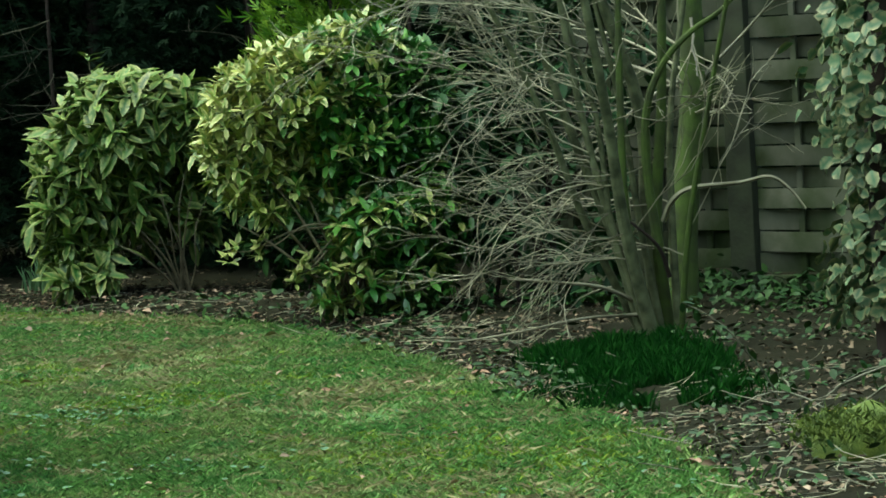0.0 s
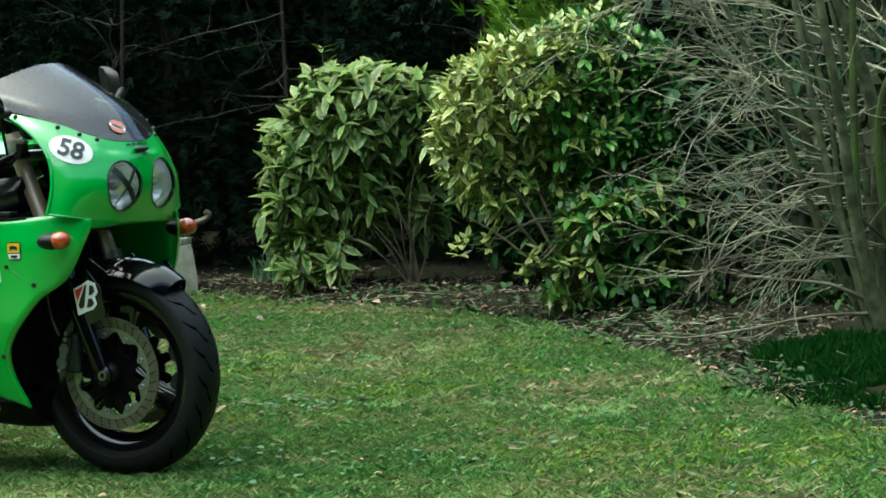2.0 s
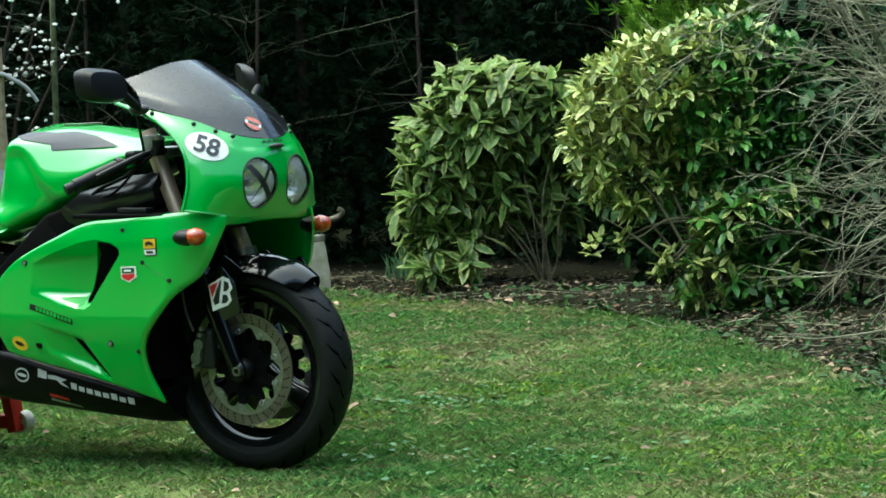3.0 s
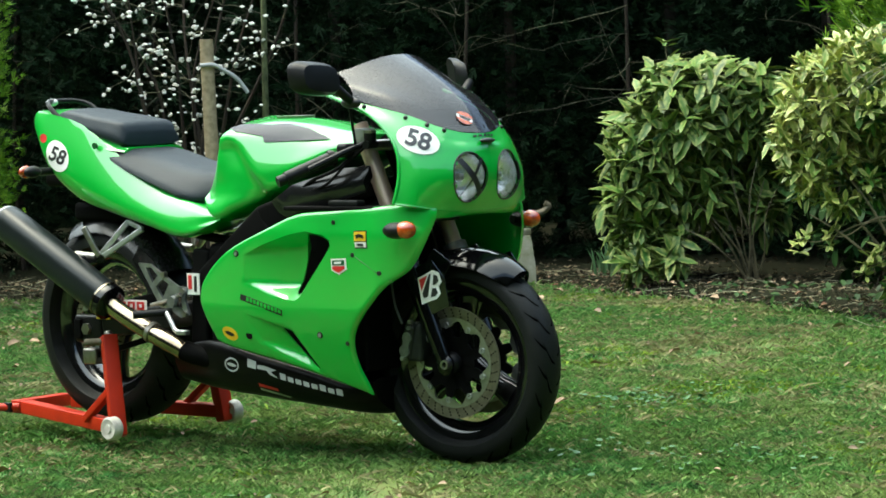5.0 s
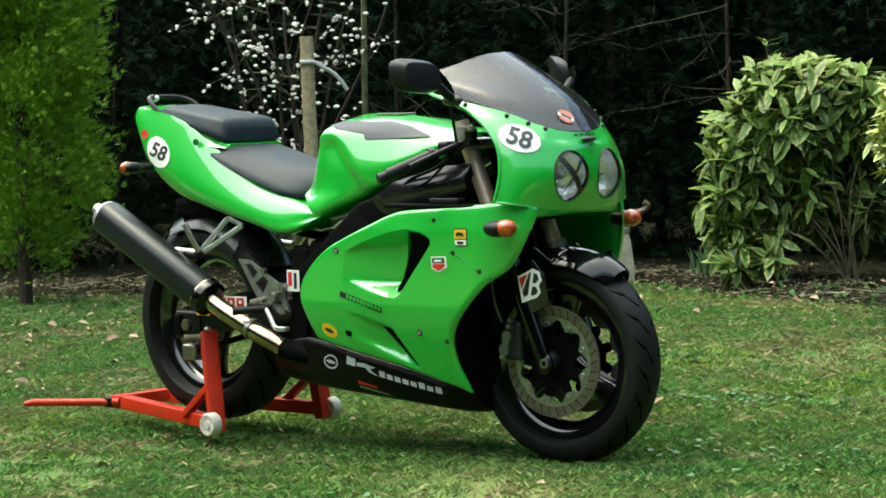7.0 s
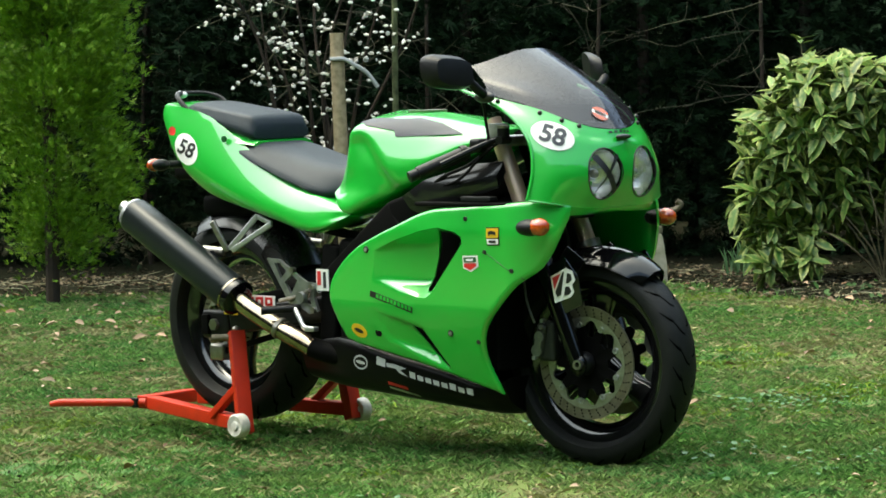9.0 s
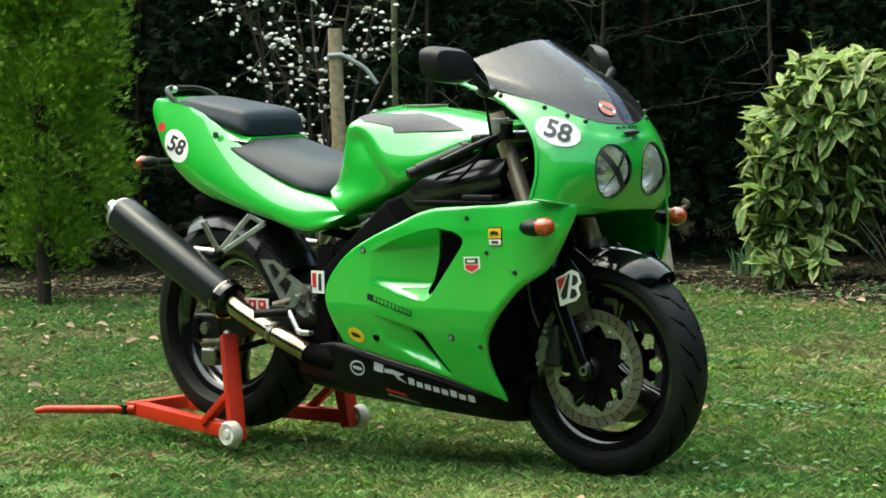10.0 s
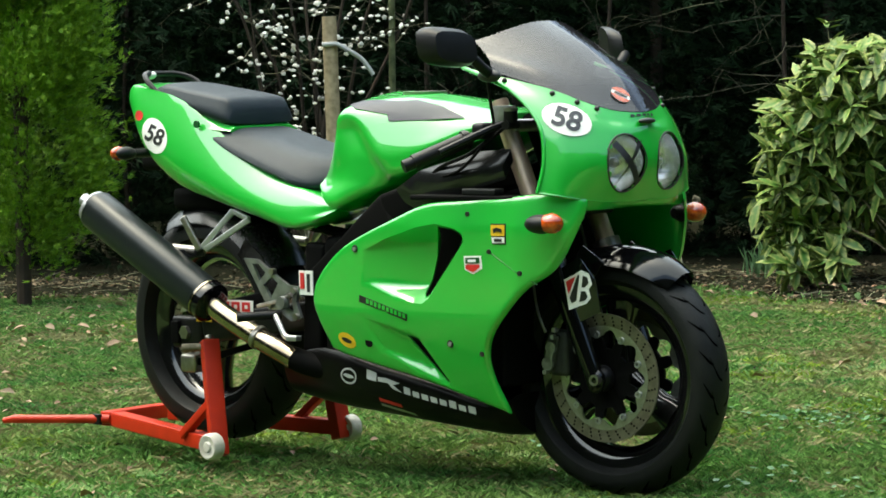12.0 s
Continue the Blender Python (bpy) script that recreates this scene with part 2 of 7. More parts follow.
def tube(pts, radii, seg=8, caps=True):
    """A round rod along points; radii is one number or one for each point."""
    pts = [Vector(p) for p in pts]
    radii = radii if isinstance(radii, (list, tuple)) else [radii] * len(pts)
    rows, side = [], None
    for i, p in enumerate(pts):
        d = (pts[min(i + 1, len(pts) - 1)] - pts[max(i - 1, 0)]).normalized()
        ref = side if side is not None else (Vector((0, 0, 1)) if abs(d.z) < 0.9 else Vector((1, 0, 0)))
        a = (ref - d * ref.dot(d)).normalized()
        side = a
        b = d.cross(a)
        rows.append([p + radii[i] * (a * math.cos(2 * math.pi * j / seg) + b * math.sin(2 * math.pi * j / seg)) for j in range(seg)])
    return grid(rows, True, caps)


def curve(pts, n=6, closed=False):
    """A Catmull-Rom line through points."""
    P = [Vector(p) for p in pts]
    out, m = [], len(P)
    for i in range(m if closed else m - 1):
        a, b, c, d = (P[(i + k) % m] if closed else P[min(max(i + k, 0), m - 1)] for k in (-1, 0, 1, 2))
        for j in range(n):
            t = j / n
            out.append(0.5 * ((2 * b) + (c - a) * t + (2 * a - 5 * b + 4 * c - d) * t * t + (3 * b - a - 3 * c + d) * t ** 3))
    return out if closed else out + [P[-1]]


def lathe(profile, seg=48, m=None, close=True):
    """A body turned round the y axis: profile of (radius, y)."""
    rows = [[(r * math.cos(2 * math.pi * j / seg), y, r * math.sin(2 * math.pi * j / seg)) for r, y in profile] for j in range(seg)]
    rows.append(rows[0])
    v, f = grid(rows, close)
    n = len(profile)
    f = [tuple(i % (seg * n) for i in q) for q in f]
    v = v[: seg * n]
    return moved((v, f), m) if m else (v, f)


def box(c, s, bevel=0.0, m=None):
    """A block with its edges rounded off by bevel."""
    bm = bmesh.new()
    bmesh.ops.create_cube(bm, size=1, matrix=(m or Matrix()) @ pose(*c) @ Matrix.Diagonal((*s, 1)))
    if bevel:
        bmesh.ops.bevel(bm, geom=bm.edges[:], offset=bevel, segments=3, affect="EDGES", profile=0.6)
    bm.verts.index_update()
    out = [v.co.copy() for v in bm.verts], [tuple(v.index for v in q.verts) for q in bm.faces]
    bm.free()
    return out


def beam(a, b, w, h, bevel=0.004):
    """A square bar from a to b, w wide and h high."""
    a, b = Vector(a), Vector(b)
    d = b - a
    m = Matrix.Translation((a + b) / 2) @ d.to_track_quat("X", "Z").to_matrix().to_4x4()
    return box((0, 0, 0), (d.length, w, h), bevel, m)


def ball(c, r, seg=16, ring=10):
    """An ellipsoid with half-axes r."""
    r = r if isinstance(r, (list, tuple)) else (r, r, r)
    rows = [[(c[0] + r[0] * math.sin(math.pi * i / ring) * math.cos(2 * math.pi * j / seg), c[1] + r[1] * math.sin(math.pi * i / ring) * math.sin(2 * math.pi * j / seg),
              c[2] + r[2] * math.cos(math.pi * i / ring)) for j in range(seg)] for i in range(ring + 1)]
    return grid(rows, True)


def inside(p, poly):
    c, n = False, len(poly)
    for i in range(n):
        a, b = poly[i], poly[i - 1]
        if (a[1] > p[1]) != (b[1] > p[1]) and p[0] < (b[0] - a[0]) * (p[1] - a[1]) / (b[1] - a[1]) + a[0]:
            c = not c
    return c


def off_line(p, poly):
    """Distance from p to the closed line poly."""
    best = 9e9
    for i in range(len(poly)):
        ax, ay = poly[i - 1]
        bx, by = poly[i]
        dx, dy = bx - ax, by - ay
        t = max(0, min(1, ((p[0] - ax) * dx + (p[1] - ay) * dy) / (dx * dx + dy * dy + 1e-12)))
        best = min(best, (p[0] - ax - t * dx) ** 2 + (p[1] - ay - t * dy) ** 2)
    return math.sqrt(best)


def cut_sheet(outline, holes=(), lines=(), step=0.02):
    """A flat triangle mesh of an outline with holes; lines are further closed lines that the edges follow."""
    pts, edges = [], []
    for loop in (outline, *holes, *lines):
        k = len(pts)
        pts += [Vector((p[0], p[1])) for p in loop]
        edges += [(k + i, k + (i + 1) % len(loop)) for i in range(len(loop))]
    xs, ys = [p[0] for p in outline], [p[1] for p in outline]
    y, odd = min(ys), 0
    loops = (outline, *holes, *lines)
    while y < max(ys):
        x = min(xs) + (step / 2 if odd else 0)
        while x < max(xs):
            if inside((x, y), outline) and min(off_line((x, y), q) for q in loops) > step * 0.45:
                pts.append(Vector((x, y)))
            x += step
        y, odd = y + step * 0.87, 1 - odd
    v, _, f, *_ = delaunay_2d_cdt(pts, edges, [], 0, 1e-6)
    keep = []
    for t in f:
        c = sum((v[i] for i in t), Vector((0, 0))) / len(t)
        if inside(c, outline) and not any(inside(c, h) for h in holes):
            keep.append(tuple(t))
    return [tuple(p) for p in v], keep


def shell(flat, place, thick):
    """A sheet with thickness: place(u, w) gives the outer point, and thick is the offset vector to the inner skin."""
    v2, f = flat
    outer = [Vector(place(*p)) for p in v2]
    t, n = Vector(thick), len(v2)
    count = {}
    for q in f:
        for i in range(len(q)):
            e = (q[i], q[(i + 1) % len(q)])
            count[e] = 1
    rim = [(b, a, a + n, b + n) for a, b in count if (b, a) not in count]
    return outer + [p + t for p in outer], list(f) + [tuple(i + n for i in reversed(q)) for q in f] + rim


def mesh_of(name, shape, m, smooth=40.0, fix=True):
    bm = bmesh.new()
    vs = [bm.verts.new(p) for p in shape[0]]
    for q in shape[1]:
        if len(set(q)) > 2:
            try:
                bm.faces.new([vs[i] for i in q])
            except ValueError:
                pass
    if fix:
        bmesh.ops.recalc_face_normals(bm, faces=bm.faces)
    me = bpy.data.meshes.new(name)
    bm.to_mesh(me)
    bm.free()
    me.materials.append(m)
    if smooth:
        me.shade_smooth()
        me.set_sharp_from_angle(angle=radians(smooth))
    return me


def part(name, shape, m, parent=None, label="", smooth=40.0, fix=True):
    """One mesh object in world places, under a thing or a part."""
    ob = new(name, mesh_of(name, shape, m, smooth, fix))
    ob.parent = parent
    if parent:
        ob.matrix_parent_inverse = parent.matrix_world.inverted()
    return tagged(ob, label)


def thing(name, at, label, category, group="", kind=""):
    """An Empty at a thing's base, to hold its parts."""
    ob = new(name)
    ob.matrix_world = Matrix.Translation(at)
    ob.empty_display_size = 0.1
    bpy.context.view_layer.update()
    return tagged(ob, label, category, group, kind)


def raw_mesh(name, v, f3, m, rim=None):
    """A mesh straight from arrays of vertices and triangles."""
    me = bpy.data.meshes.new(name)
    me.vertices.add(len(v))
    me.vertices.foreach_set("co", np.asarray(v, np.float32).ravel())
    me.loops.add(len(f3) * 3)
    me.loops.foreach_set("vertex_index", np.asarray(f3, np.int32).ravel())
    me.polygons.add(len(f3))
    me.polygons.foreach_set("loop_start", np.arange(0, len(f3) * 3, 3, dtype=np.int32))
    me.update(calc_edges=True)
    if rim is not None:
        at = me.attributes.new("rim", "FLOAT", "POINT")
        at.data.foreach_set("value", np.asarray(rim, np.float32))
    me.materials.append(m)
    return me


# ---- the motorcycle: nose towards +x, its right flank towards the camera ----
def half_loft(stations, n=4, caps=True, along=3):
    """A symmetrical body: stations of (x, half-section from the top's middle round to the bottom's middle), skinned smoothly."""
    rows = []
    for x, half in stations:
        c = curve([(0, y, z) for y, z in half], n)
        right = [Vector((x, -p.y, p.z)) for p in c]
        rows.append(right + [Vector((x, p.y, p.z)) for p in reversed(c[1:-1])])
    m = len(rows[0])
    fine = []
    cols = [curve([r[j] for r in rows], along) for j in range(m)]
    for i in range(len(cols[0])):
        fine.append([cols[j][i] for j in range(m)])
    return grid(fine, True, caps)


def skin_tree(ob):
    me = ob.data
    return BVHTree.FromPolygons([ob.matrix_world @ v.co for v in me.vertices], [tuple(p.vertices) for p in me.polygons])


def onto(tree, p, d, lift=0.0015):
    """The point where a ray from well outside along d meets a skin, lifted off it."""
    d = Vector(d).normalized()
    hit = tree.ray_cast(Vector(p) - d * 0.4, d)
    return (hit[0] - d * lift) if hit[0] else Vector(p)


def sticker(flat, tree, origin, u, v, d, lift=0.0015):
    """A thin decal laid on a skin: flat coordinates run along u and v from origin."""
    u, v, o = Vector(u), Vector(v), Vector(origin)
    return [onto(tree, o + u * a + v * b, d, lift) for a, b in flat[0]], flat[1]


def oval(a, b, n=28, cx=0.0, cy=0.0, turn=0.0):
    c, s = math.cos(turn), math.sin(turn)
    return [(cx + a * math.cos(t) * c - b * math.sin(t) * s, cy + a * math.cos(t) * s + b * math.sin(t) * c) for t in (2 * math.pi * i / n for i in range(n))]


def lettering(text, size, squeeze=1.0):
    """The outline of a text as a flat mesh, centred, in the built-in font."""
    cu = bpy.data.curves.new("lettering", "FONT")
    cu.body, cu.size, cu.align_x, cu.align_y, cu.offset = text, size, "CENTER", "CENTER", size * 0.026
    ob = bpy.data.objects.new("lettering", cu)
    scene.collection.objects.link(ob)
    me = bpy.data.meshes.new_from_object(ob.evaluated_get(bpy.context.evaluated_depsgraph_get()))
    out = [(v.co.x * squeeze, v.co.y) for v in me.vertices], [tuple(p.vertices) for p in me.polygons]
    bpy.data.objects.remove(ob)
    return out


def turned(flat, angle):
    c, s = math.cos(angle), math.sin(angle)
    return [(x * c - y * s, x * s + y * c) for x, y in flat[0]], flat[1]


bike = thing("motorcycle", (-0.7, 0, 0), "lime green sports motorcycle with race numbers on a red stand", "motorcycle")
WF, WR = Vector((0, 0, 0.285)), Vector((-1.436, 0, 0.360))


def wheel(name, hub, r, w, rim_r, spoke_turn, disc_r, disc_y, both, label):
    at = Matrix.Translation(hub)
    k = w / 2
    # the rim: two lips and a sunken barrel
    prof = [(rim_r + 0.010, -k * 0.62), (rim_r + 0.012, -k * 0.55), (rim_r - 0.004, -k * 0.52), (rim_r - 0.016, -k * 0.40), (rim_r - 0.030, -k * 0.2), (rim_r - 0.030, k * 0.2),
            (rim_r - 0.016, k * 0.40), (rim_r - 0.004, k * 0.52), (rim_r + 0.012, k * 0.55), (rim_r + 0.010, k * 0.62), (rim_r - 0.010, k * 0.60), (rim_r - 0.026, k * 0.44), (rim_r - 0.040, k * 0.2),
            (rim_r - 0.040, -k * 0.2), (rim_r - 0.026, -k * 0.44), (rim_r - 0.010, -k * 0.60)]
    rim = lathe(prof, 72, at)
    wh = part(name, rim, M_RIM, bike, label)
    # three broad tapering spokes and the hub
    for i in range(3):
        a = spoke_turn + i * 2 * math.pi / 3
        rows = []
        for t, sw, sy in ((0.035, 0.046, 0.034), (0.08, 0.036, 0.032), (0.13, 0.034, 0.030), (rim_r - 0.03, 0.048, 0.034)):
            c = Vector((math.cos(a), 0, math.sin(a))) * t + hub
            q = Vector((-math.sin(a), 0, math.cos(a)))
            rows.append([c + q * (sw * math.cos(b)) + Vector((0, sy * math.sin(b), 0)) for b in (2 * math.pi * j / 12 for j in range(12))])
        part("spoke", grid(rows, True, True), M_RIM, wh)
    part("hub", lathe([(0.0, -0.06), (0.040, -0.06), (0.046, -0.04), (0.046, 0.04), (0.040, 0.06), (0.0, 0.06)], 32, at, close=False), M_BLACK, wh)
    # the tyre, with a rounded crown
    tp = [(rim_r + 0.006, -k * 0.58)]
    for i in range(15):
        a = -math.pi / 2 + math.pi * i / 14
        tp.append((rim_r + 0.022 + (r - rim_r - 0.022) * math.cos(a) ** 0.75, k * math.sin(a) * (1.0 if abs(math.sin(a)) < 0.98 else 0.97)))
    tp += [(rim_r + 0.006, k * 0.58), (rim_r + 0.004, 0)]
    ty = part("tyre", lathe(tp, 96, at), M_RUBBER, wh, "black road tyre with swept tread grooves")
    tree = skin_tree(ty)
    # tread: pairs of swept grooves, laid on as near-black strips for recess shade
    grooves = []
    for i in range(22):
        for s in (-1, 1):
            for j, (y0, y1, lean) in enumerate(((0.12, 0.62, 0.20), (0.50, 0.88, 0.13))):
                a0 = 2 * math.pi * (i + 0.5 * j + (0.25 if s > 0 else 0)) / 22
                line = []
                for t in range(6):
                    u = t / 5
                    a, y = a0 + lean * u * u, s * k * (y0 + (y1 - y0) * u)
                    d = Vector((-math.cos(a), 0, -math.sin(a)))
                    p = onto(tree, hub - d * r + Vector((0, y, 0)), d, 0.0006)
                    q = Vector((-math.sin(a), 0, math.cos(a))) * 0.0055 * (1 - 0.6 * abs(2 * u - 1))
                    line.append([p - q, p + q])
                grooves.append(grid(line))
    part("recess_shade", join(*grooves), M_GROOVE, ty, smooth=0, fix=False)["kind"] = "stuff"
    # brake discs: a scalloped carrier ring and a drilled swept band
    for side in ((-1, 1) if both else (-1,)):
        def ring(r0, r1, waves, deep, thick, y):
            rows = []
            for j in range(90):
                a = 2 * math.pi * j / 90
                ri = r0 + deep * max(0, math.cos(waves * a)) ** 0.6 * 0.8
                rows.append([(hub.x + q * math.cos(a), hub.y + yy, hub.z + q * math.sin(a)) for q, yy in ((ri, y - thick), (r1, y - thick), (r1, y + thick), (ri, y + thick))])
            return grid(rows + [rows[0]], True)
        y = side * disc_y
        d = part("brake_disc", ring(disc_r * 0.80, disc_r, 0, 0, 0.0025, y), M_DISC, wh, "drilled steel brake disc")
        part("carrier_ring", ring(disc_r * 0.655, disc_r * 0.81, 9, 0.020, 0.0032, y), M_SILVER, d, "pale scalloped disc ring")
        lobes = []
        for j in range(91):
            a = 2 * math.pi * j / 90
            ro = disc_r * (0.47 + 0.18 * max(0, -math.cos(9 * a)) ** 0.28)
            lobes.append([(hub.x + q * math.cos(a), hub.y + yy, hub.z + q * math.sin(a)) for q, yy in ((0.02, y * 0.93 - 0.004), (ro, y - 0.0045), (ro, y + 0.0045), (0.02, y * 0.93 + 0.004))])
        part("carrier", grid(lobes, True), M_MATT, d, "black lobed disc carrier")
        # The drilled holes are near-black discs that stand in for their shade.
        holes, bobs = [], []
        for j in range(99):
            a, q = 2 * math.pi * (j // 3 + 0.13 * (j % 3)) / 33, disc_r * (0.845 + 0.052 * (j % 3))
            holes.append(lathe([(0.0, side * 0.0034), (0.0030, side * 0.0034)], 6, Matrix.Translation((hub.x + q * math.cos(a), y, hub.z + q * math.sin(a))), close=False))
        for j in range(9):
            a = 2 * math.pi * (j + 0.5) / 9
            bobs.append(lathe([(0.004, side * 0.008), (0.0085, side * 0.008), (0.0095, 0), (0.004, 0)], 12, Matrix.Translation((hub.x + disc_r * 0.68 * math.cos(a), y, hub.z + disc_r * 0.68 * math.sin(a)))))
        part("drill_hole_shade", join(*holes), M_GROOVE, d, fix=False)["kind"] = "stuff"
        for b in bobs:
            part("bobbin", b, M_ALU, d)
    return wh


front = wheel("front_wheel", WF, 0.288, 0.122, 0.212, radians(-32), 0.154, 0.074, True, "black three-spoke front wheel on the lawn")
rear = wheel("rear_wheel", WR, 0.309, 0.178, 0.214, radians(20), 0.110, 0.085, False, "black three-spoke rear wheel lifted on a stand")
part("axle_nut", lathe([(0.008, -0.136), (0.013, -0.136), (0.014, -0.116), (0.008, -0.116)], 20, Matrix.Translation(WF + Vector((0.010, 0, 0)))), M_STEEL, front)
part("speedometer_drive", lathe([(0.0, -0.108), (0.026, -0.108), (0.032, -0.098), (0.032, -0.08), (0.0, -0.08)], 24, Matrix.Translation(WF), close=False), M_BLACK, front)

# forks
RAKE = Vector((-0.42, 0, 1)).normalized()
for s in (-1, 1):
    foot = Vector((-0.005, s * 0.112, 0.285))
    leg = part("fork_leg", join(tube([foot - RAKE * 0.02, foot + RAKE * 0.02, foot + RAKE * 0.10, foot + RAKE * 0.32], [0.018, 0.023, 0.024, 0.030], 16), ball(foot, (0.026, 0.020, 0.032))), M_BLACKGLOSS, bike)
    part("fork_tube", tube([foot + RAKE * 0.30, foot + RAKE * 0.72], 0.0235, 16), M_BRONZE, leg, "bronze coloured fork tube")
    part("dust_seal", tube([foot + RAKE * 0.315, foot + RAKE * 0.345], 0.034, 16), M_STEEL, leg)
    g = cut_sheet([(-0.075, 0.555), (-0.01, 0.580), (0.030, 0.53), (0.043, 0.455), (-0.012, 0.430), (-0.035, 0.48)], step=0.02)
    guard = part("fork_guard", shell(g, lambda x, z: (x + 0.018, s * (0.180 - 2.5 * (x + 0.01) ** 2), z), (0, -s * 0.004, 0)), M_BLACKGLOSS, leg, "gloss black fork guard")
    cal = part("brake_caliper", join(box((-0.120, s * 0.086, 0.345), (0.056, 0.048, 0.110), 0.014), beam((-0.146, s * 0.108, 0.302), (-0.126, s * 0.108, 0.392), 0.020, 0.034, 0.009)), M_CALIPER, leg)
    part("caliper_cover", join(tube([(-0.144, s * 0.122, 0.320), (-0.144, s * 0.113, 0.320)], 0.0165, 16), tube([(-0.134, s * 0.122, 0.358), (-0.134, s * 0.113, 0.358)], 0.0150, 16), beam((-0.144, s * 0.1175, 0.320), (-0.134, s * 0.1175, 0.358), 0.009, 0.022, 0.003)), M_HANGER, cal, "grey caliper cover")
    for bz in (0.300, 0.385, 0.402):
        part("caliper_bolt", tube([(-0.150 + 0.3 * (bz - 0.30), s * 0.126, bz), (-0.150 + 0.3 * (bz - 0.30), s * 0.112, bz)], 0.006, 8), M_ALU, cal)
    part("brake_hose", tube(curve([(-0.152, s * 0.115, 0.395), (-0.172, s * 0.12, 0.45), (-0.190, s * 0.115, 0.54), (-0.22, s * 0.10, 0.68)]), [0.0035] * 19, 6), M_STEEL, cal, "braided steel brake hose")
    if s < 0:
        white = [(-0.062, 0.528), (-0.005, 0.552), (0.016, 0.545), (0.024, 0.52), (0.014, 0.508), (0.020, 0.488), (0.008, 0.474), (-0.047, 0.457)]
        P = lambda x, z: (x, -(0.1805 - 2.5 * (x + 0.01) ** 2), z)
        st = part("tyre_maker_decal", shell(cut_sheet(white, step=0.02), lambda x, z: (x + 0.018, P(x, z)[1] - 0.0012, z), (0, 0.001, 0)), M_WHITE, guard)
        for poly, m in (([(-0.055, 0.524), (-0.022, 0.537), (-0.046, 0.495)], M_REDINK), ([(-0.043, 0.486), (-0.016, 0.540), (-0.010, 0.542), (-0.022, 0.480), (-0.036, 0.474)], M_INK),
                        ([(0.0, 0.540), (0.012, 0.536), (0.015, 0.522), (0.004, 0.512), (-0.004, 0.512)], M_INK), ([(-0.006, 0.503), (0.006, 0.503), (0.012, 0.490), (0.004, 0.481), (-0.012, 0.478)], M_INK)):
            part("decal_shape", shell(cut_sheet(poly, step=0.02), lambda x, z: (x + 0.018, P(x, z)[1] - 0.0026, z), (0, 0.001, 0)), m, st)
part("lower_yoke", box((-0.185, 0, 0.70), (0.07, 0.27, 0.05), 0.012), M_BLACK, bike)
part("top_yoke", box((-0.265, 0, 0.895), (0.07, 0.27, 0.03), 0.010), M_ALU, bike)
part("steering_stem", tube([(-0.18, 0, 0.68), (-0.29, 0, 0.92)], 0.03, 14), M_MATT, bike)

# front mudguard: an arched shell over the tyre
rows = []
for i in range(19):
    a = radians(53 + 80 * i / 18)
    tip = min(1, (i + 0.6) / 4, (18.8 - i) / 3)
    rows.append([WF + Vector((math.cos(a) * (0.318 - 0.045 * abs(t) ** 3), 0.076 * t * (0.35 + 0.65 * tip ** 0.5), math.sin(a) * (0.318 - 0.045 * abs(t) ** 3))) for t in (-1, -0.8, -0.5, -0.2, 0, 0.2, 0.5, 0.8, 1)])
mg = grid(rows)
part("front_mudguard", join(mg, ([p + (WF - p).normalized() * 0.003 for p in map(Vector, mg[0])], [tuple(reversed(q)) for q in mg[1]])), M_BLACKGLOSS, bike, "gloss black front mudguard", fix=False)
for s in (-1, 1):
    part("mudguard_stay", beam((-0.02, s * 0.092, 0.585), (-0.10, s * 0.10, 0.47), 0.006, 0.07, 0.002), M_BLACKGLOSS, bike)

bpy.context.view_layer.update()
# Steering turn with small shifts that fit the wheel to the camera's view.
STEER = Matrix.Translation((-0.010, 0, 0.006)) @ Matrix.Rotation(radians(3.5), 4, "Z")
front.matrix_world = Matrix.Translation((-0.011, 0, 0.003)) @ Matrix.Rotation(radians(3), 4, "Z") @ front.matrix_world
bpy.context.view_layer.update()
for ob in [o for o in bike.children if o.name.split(".")[0] in ("front_wheel", "fork_leg", "front_mudguard", "mudguard_stay")]:
    ob.matrix_world = STEER @ ob.matrix_world

# side fairings
def flank(x, z):
    """Half-width of the side fairing at a place of its outline."""
    y = 0.272 - 0.066 * (max(0, 0.45 - z) / 0.24) ** 1.3 - 0.088 * (max(0, x + 0.12) / 0.17) ** 1.6 - 0.016 * (max(0, -0.60 - x) / 0.2) ** 2 - 0.014 * max(0, z - 0.66) / 0.08
    return y


FAIR = [(p.x, p.y) for p in curve([(-0.828, 0.475, 0), (-0.797, 0.530, 0), (-0.700, 0.603, 0), (-0.535, 0.670, 0), (-0.420, 0.711, 0), (-0.300, 0.722, 0), (-0.150, 0.731, 0), (-0.030, 0.742, 0), (0.010, 0.738, 0), (0.030, 0.726, 0),
                                  (0.032, 0.698, 0), (0.012, 0.635, 0), (-0.025, 0.562, 0), (-0.090, 0.515, 0), (-0.150, 0.459, 0), (-0.206, 0.400, 0), (-0.230, 0.350, 0), (-0.228, 0.290, 0), (-0.206, 0.214, 0),
                                  (-0.232, 0.216, 0), (-0.330, 0.242, 0), (-0.490, 0.282, 0), (-0.640, 0.312, 0), (-0.762, 0.336, 0), (-0.786, 0.362, 0), (-0.815, 0.420, 0)], 4, True)]
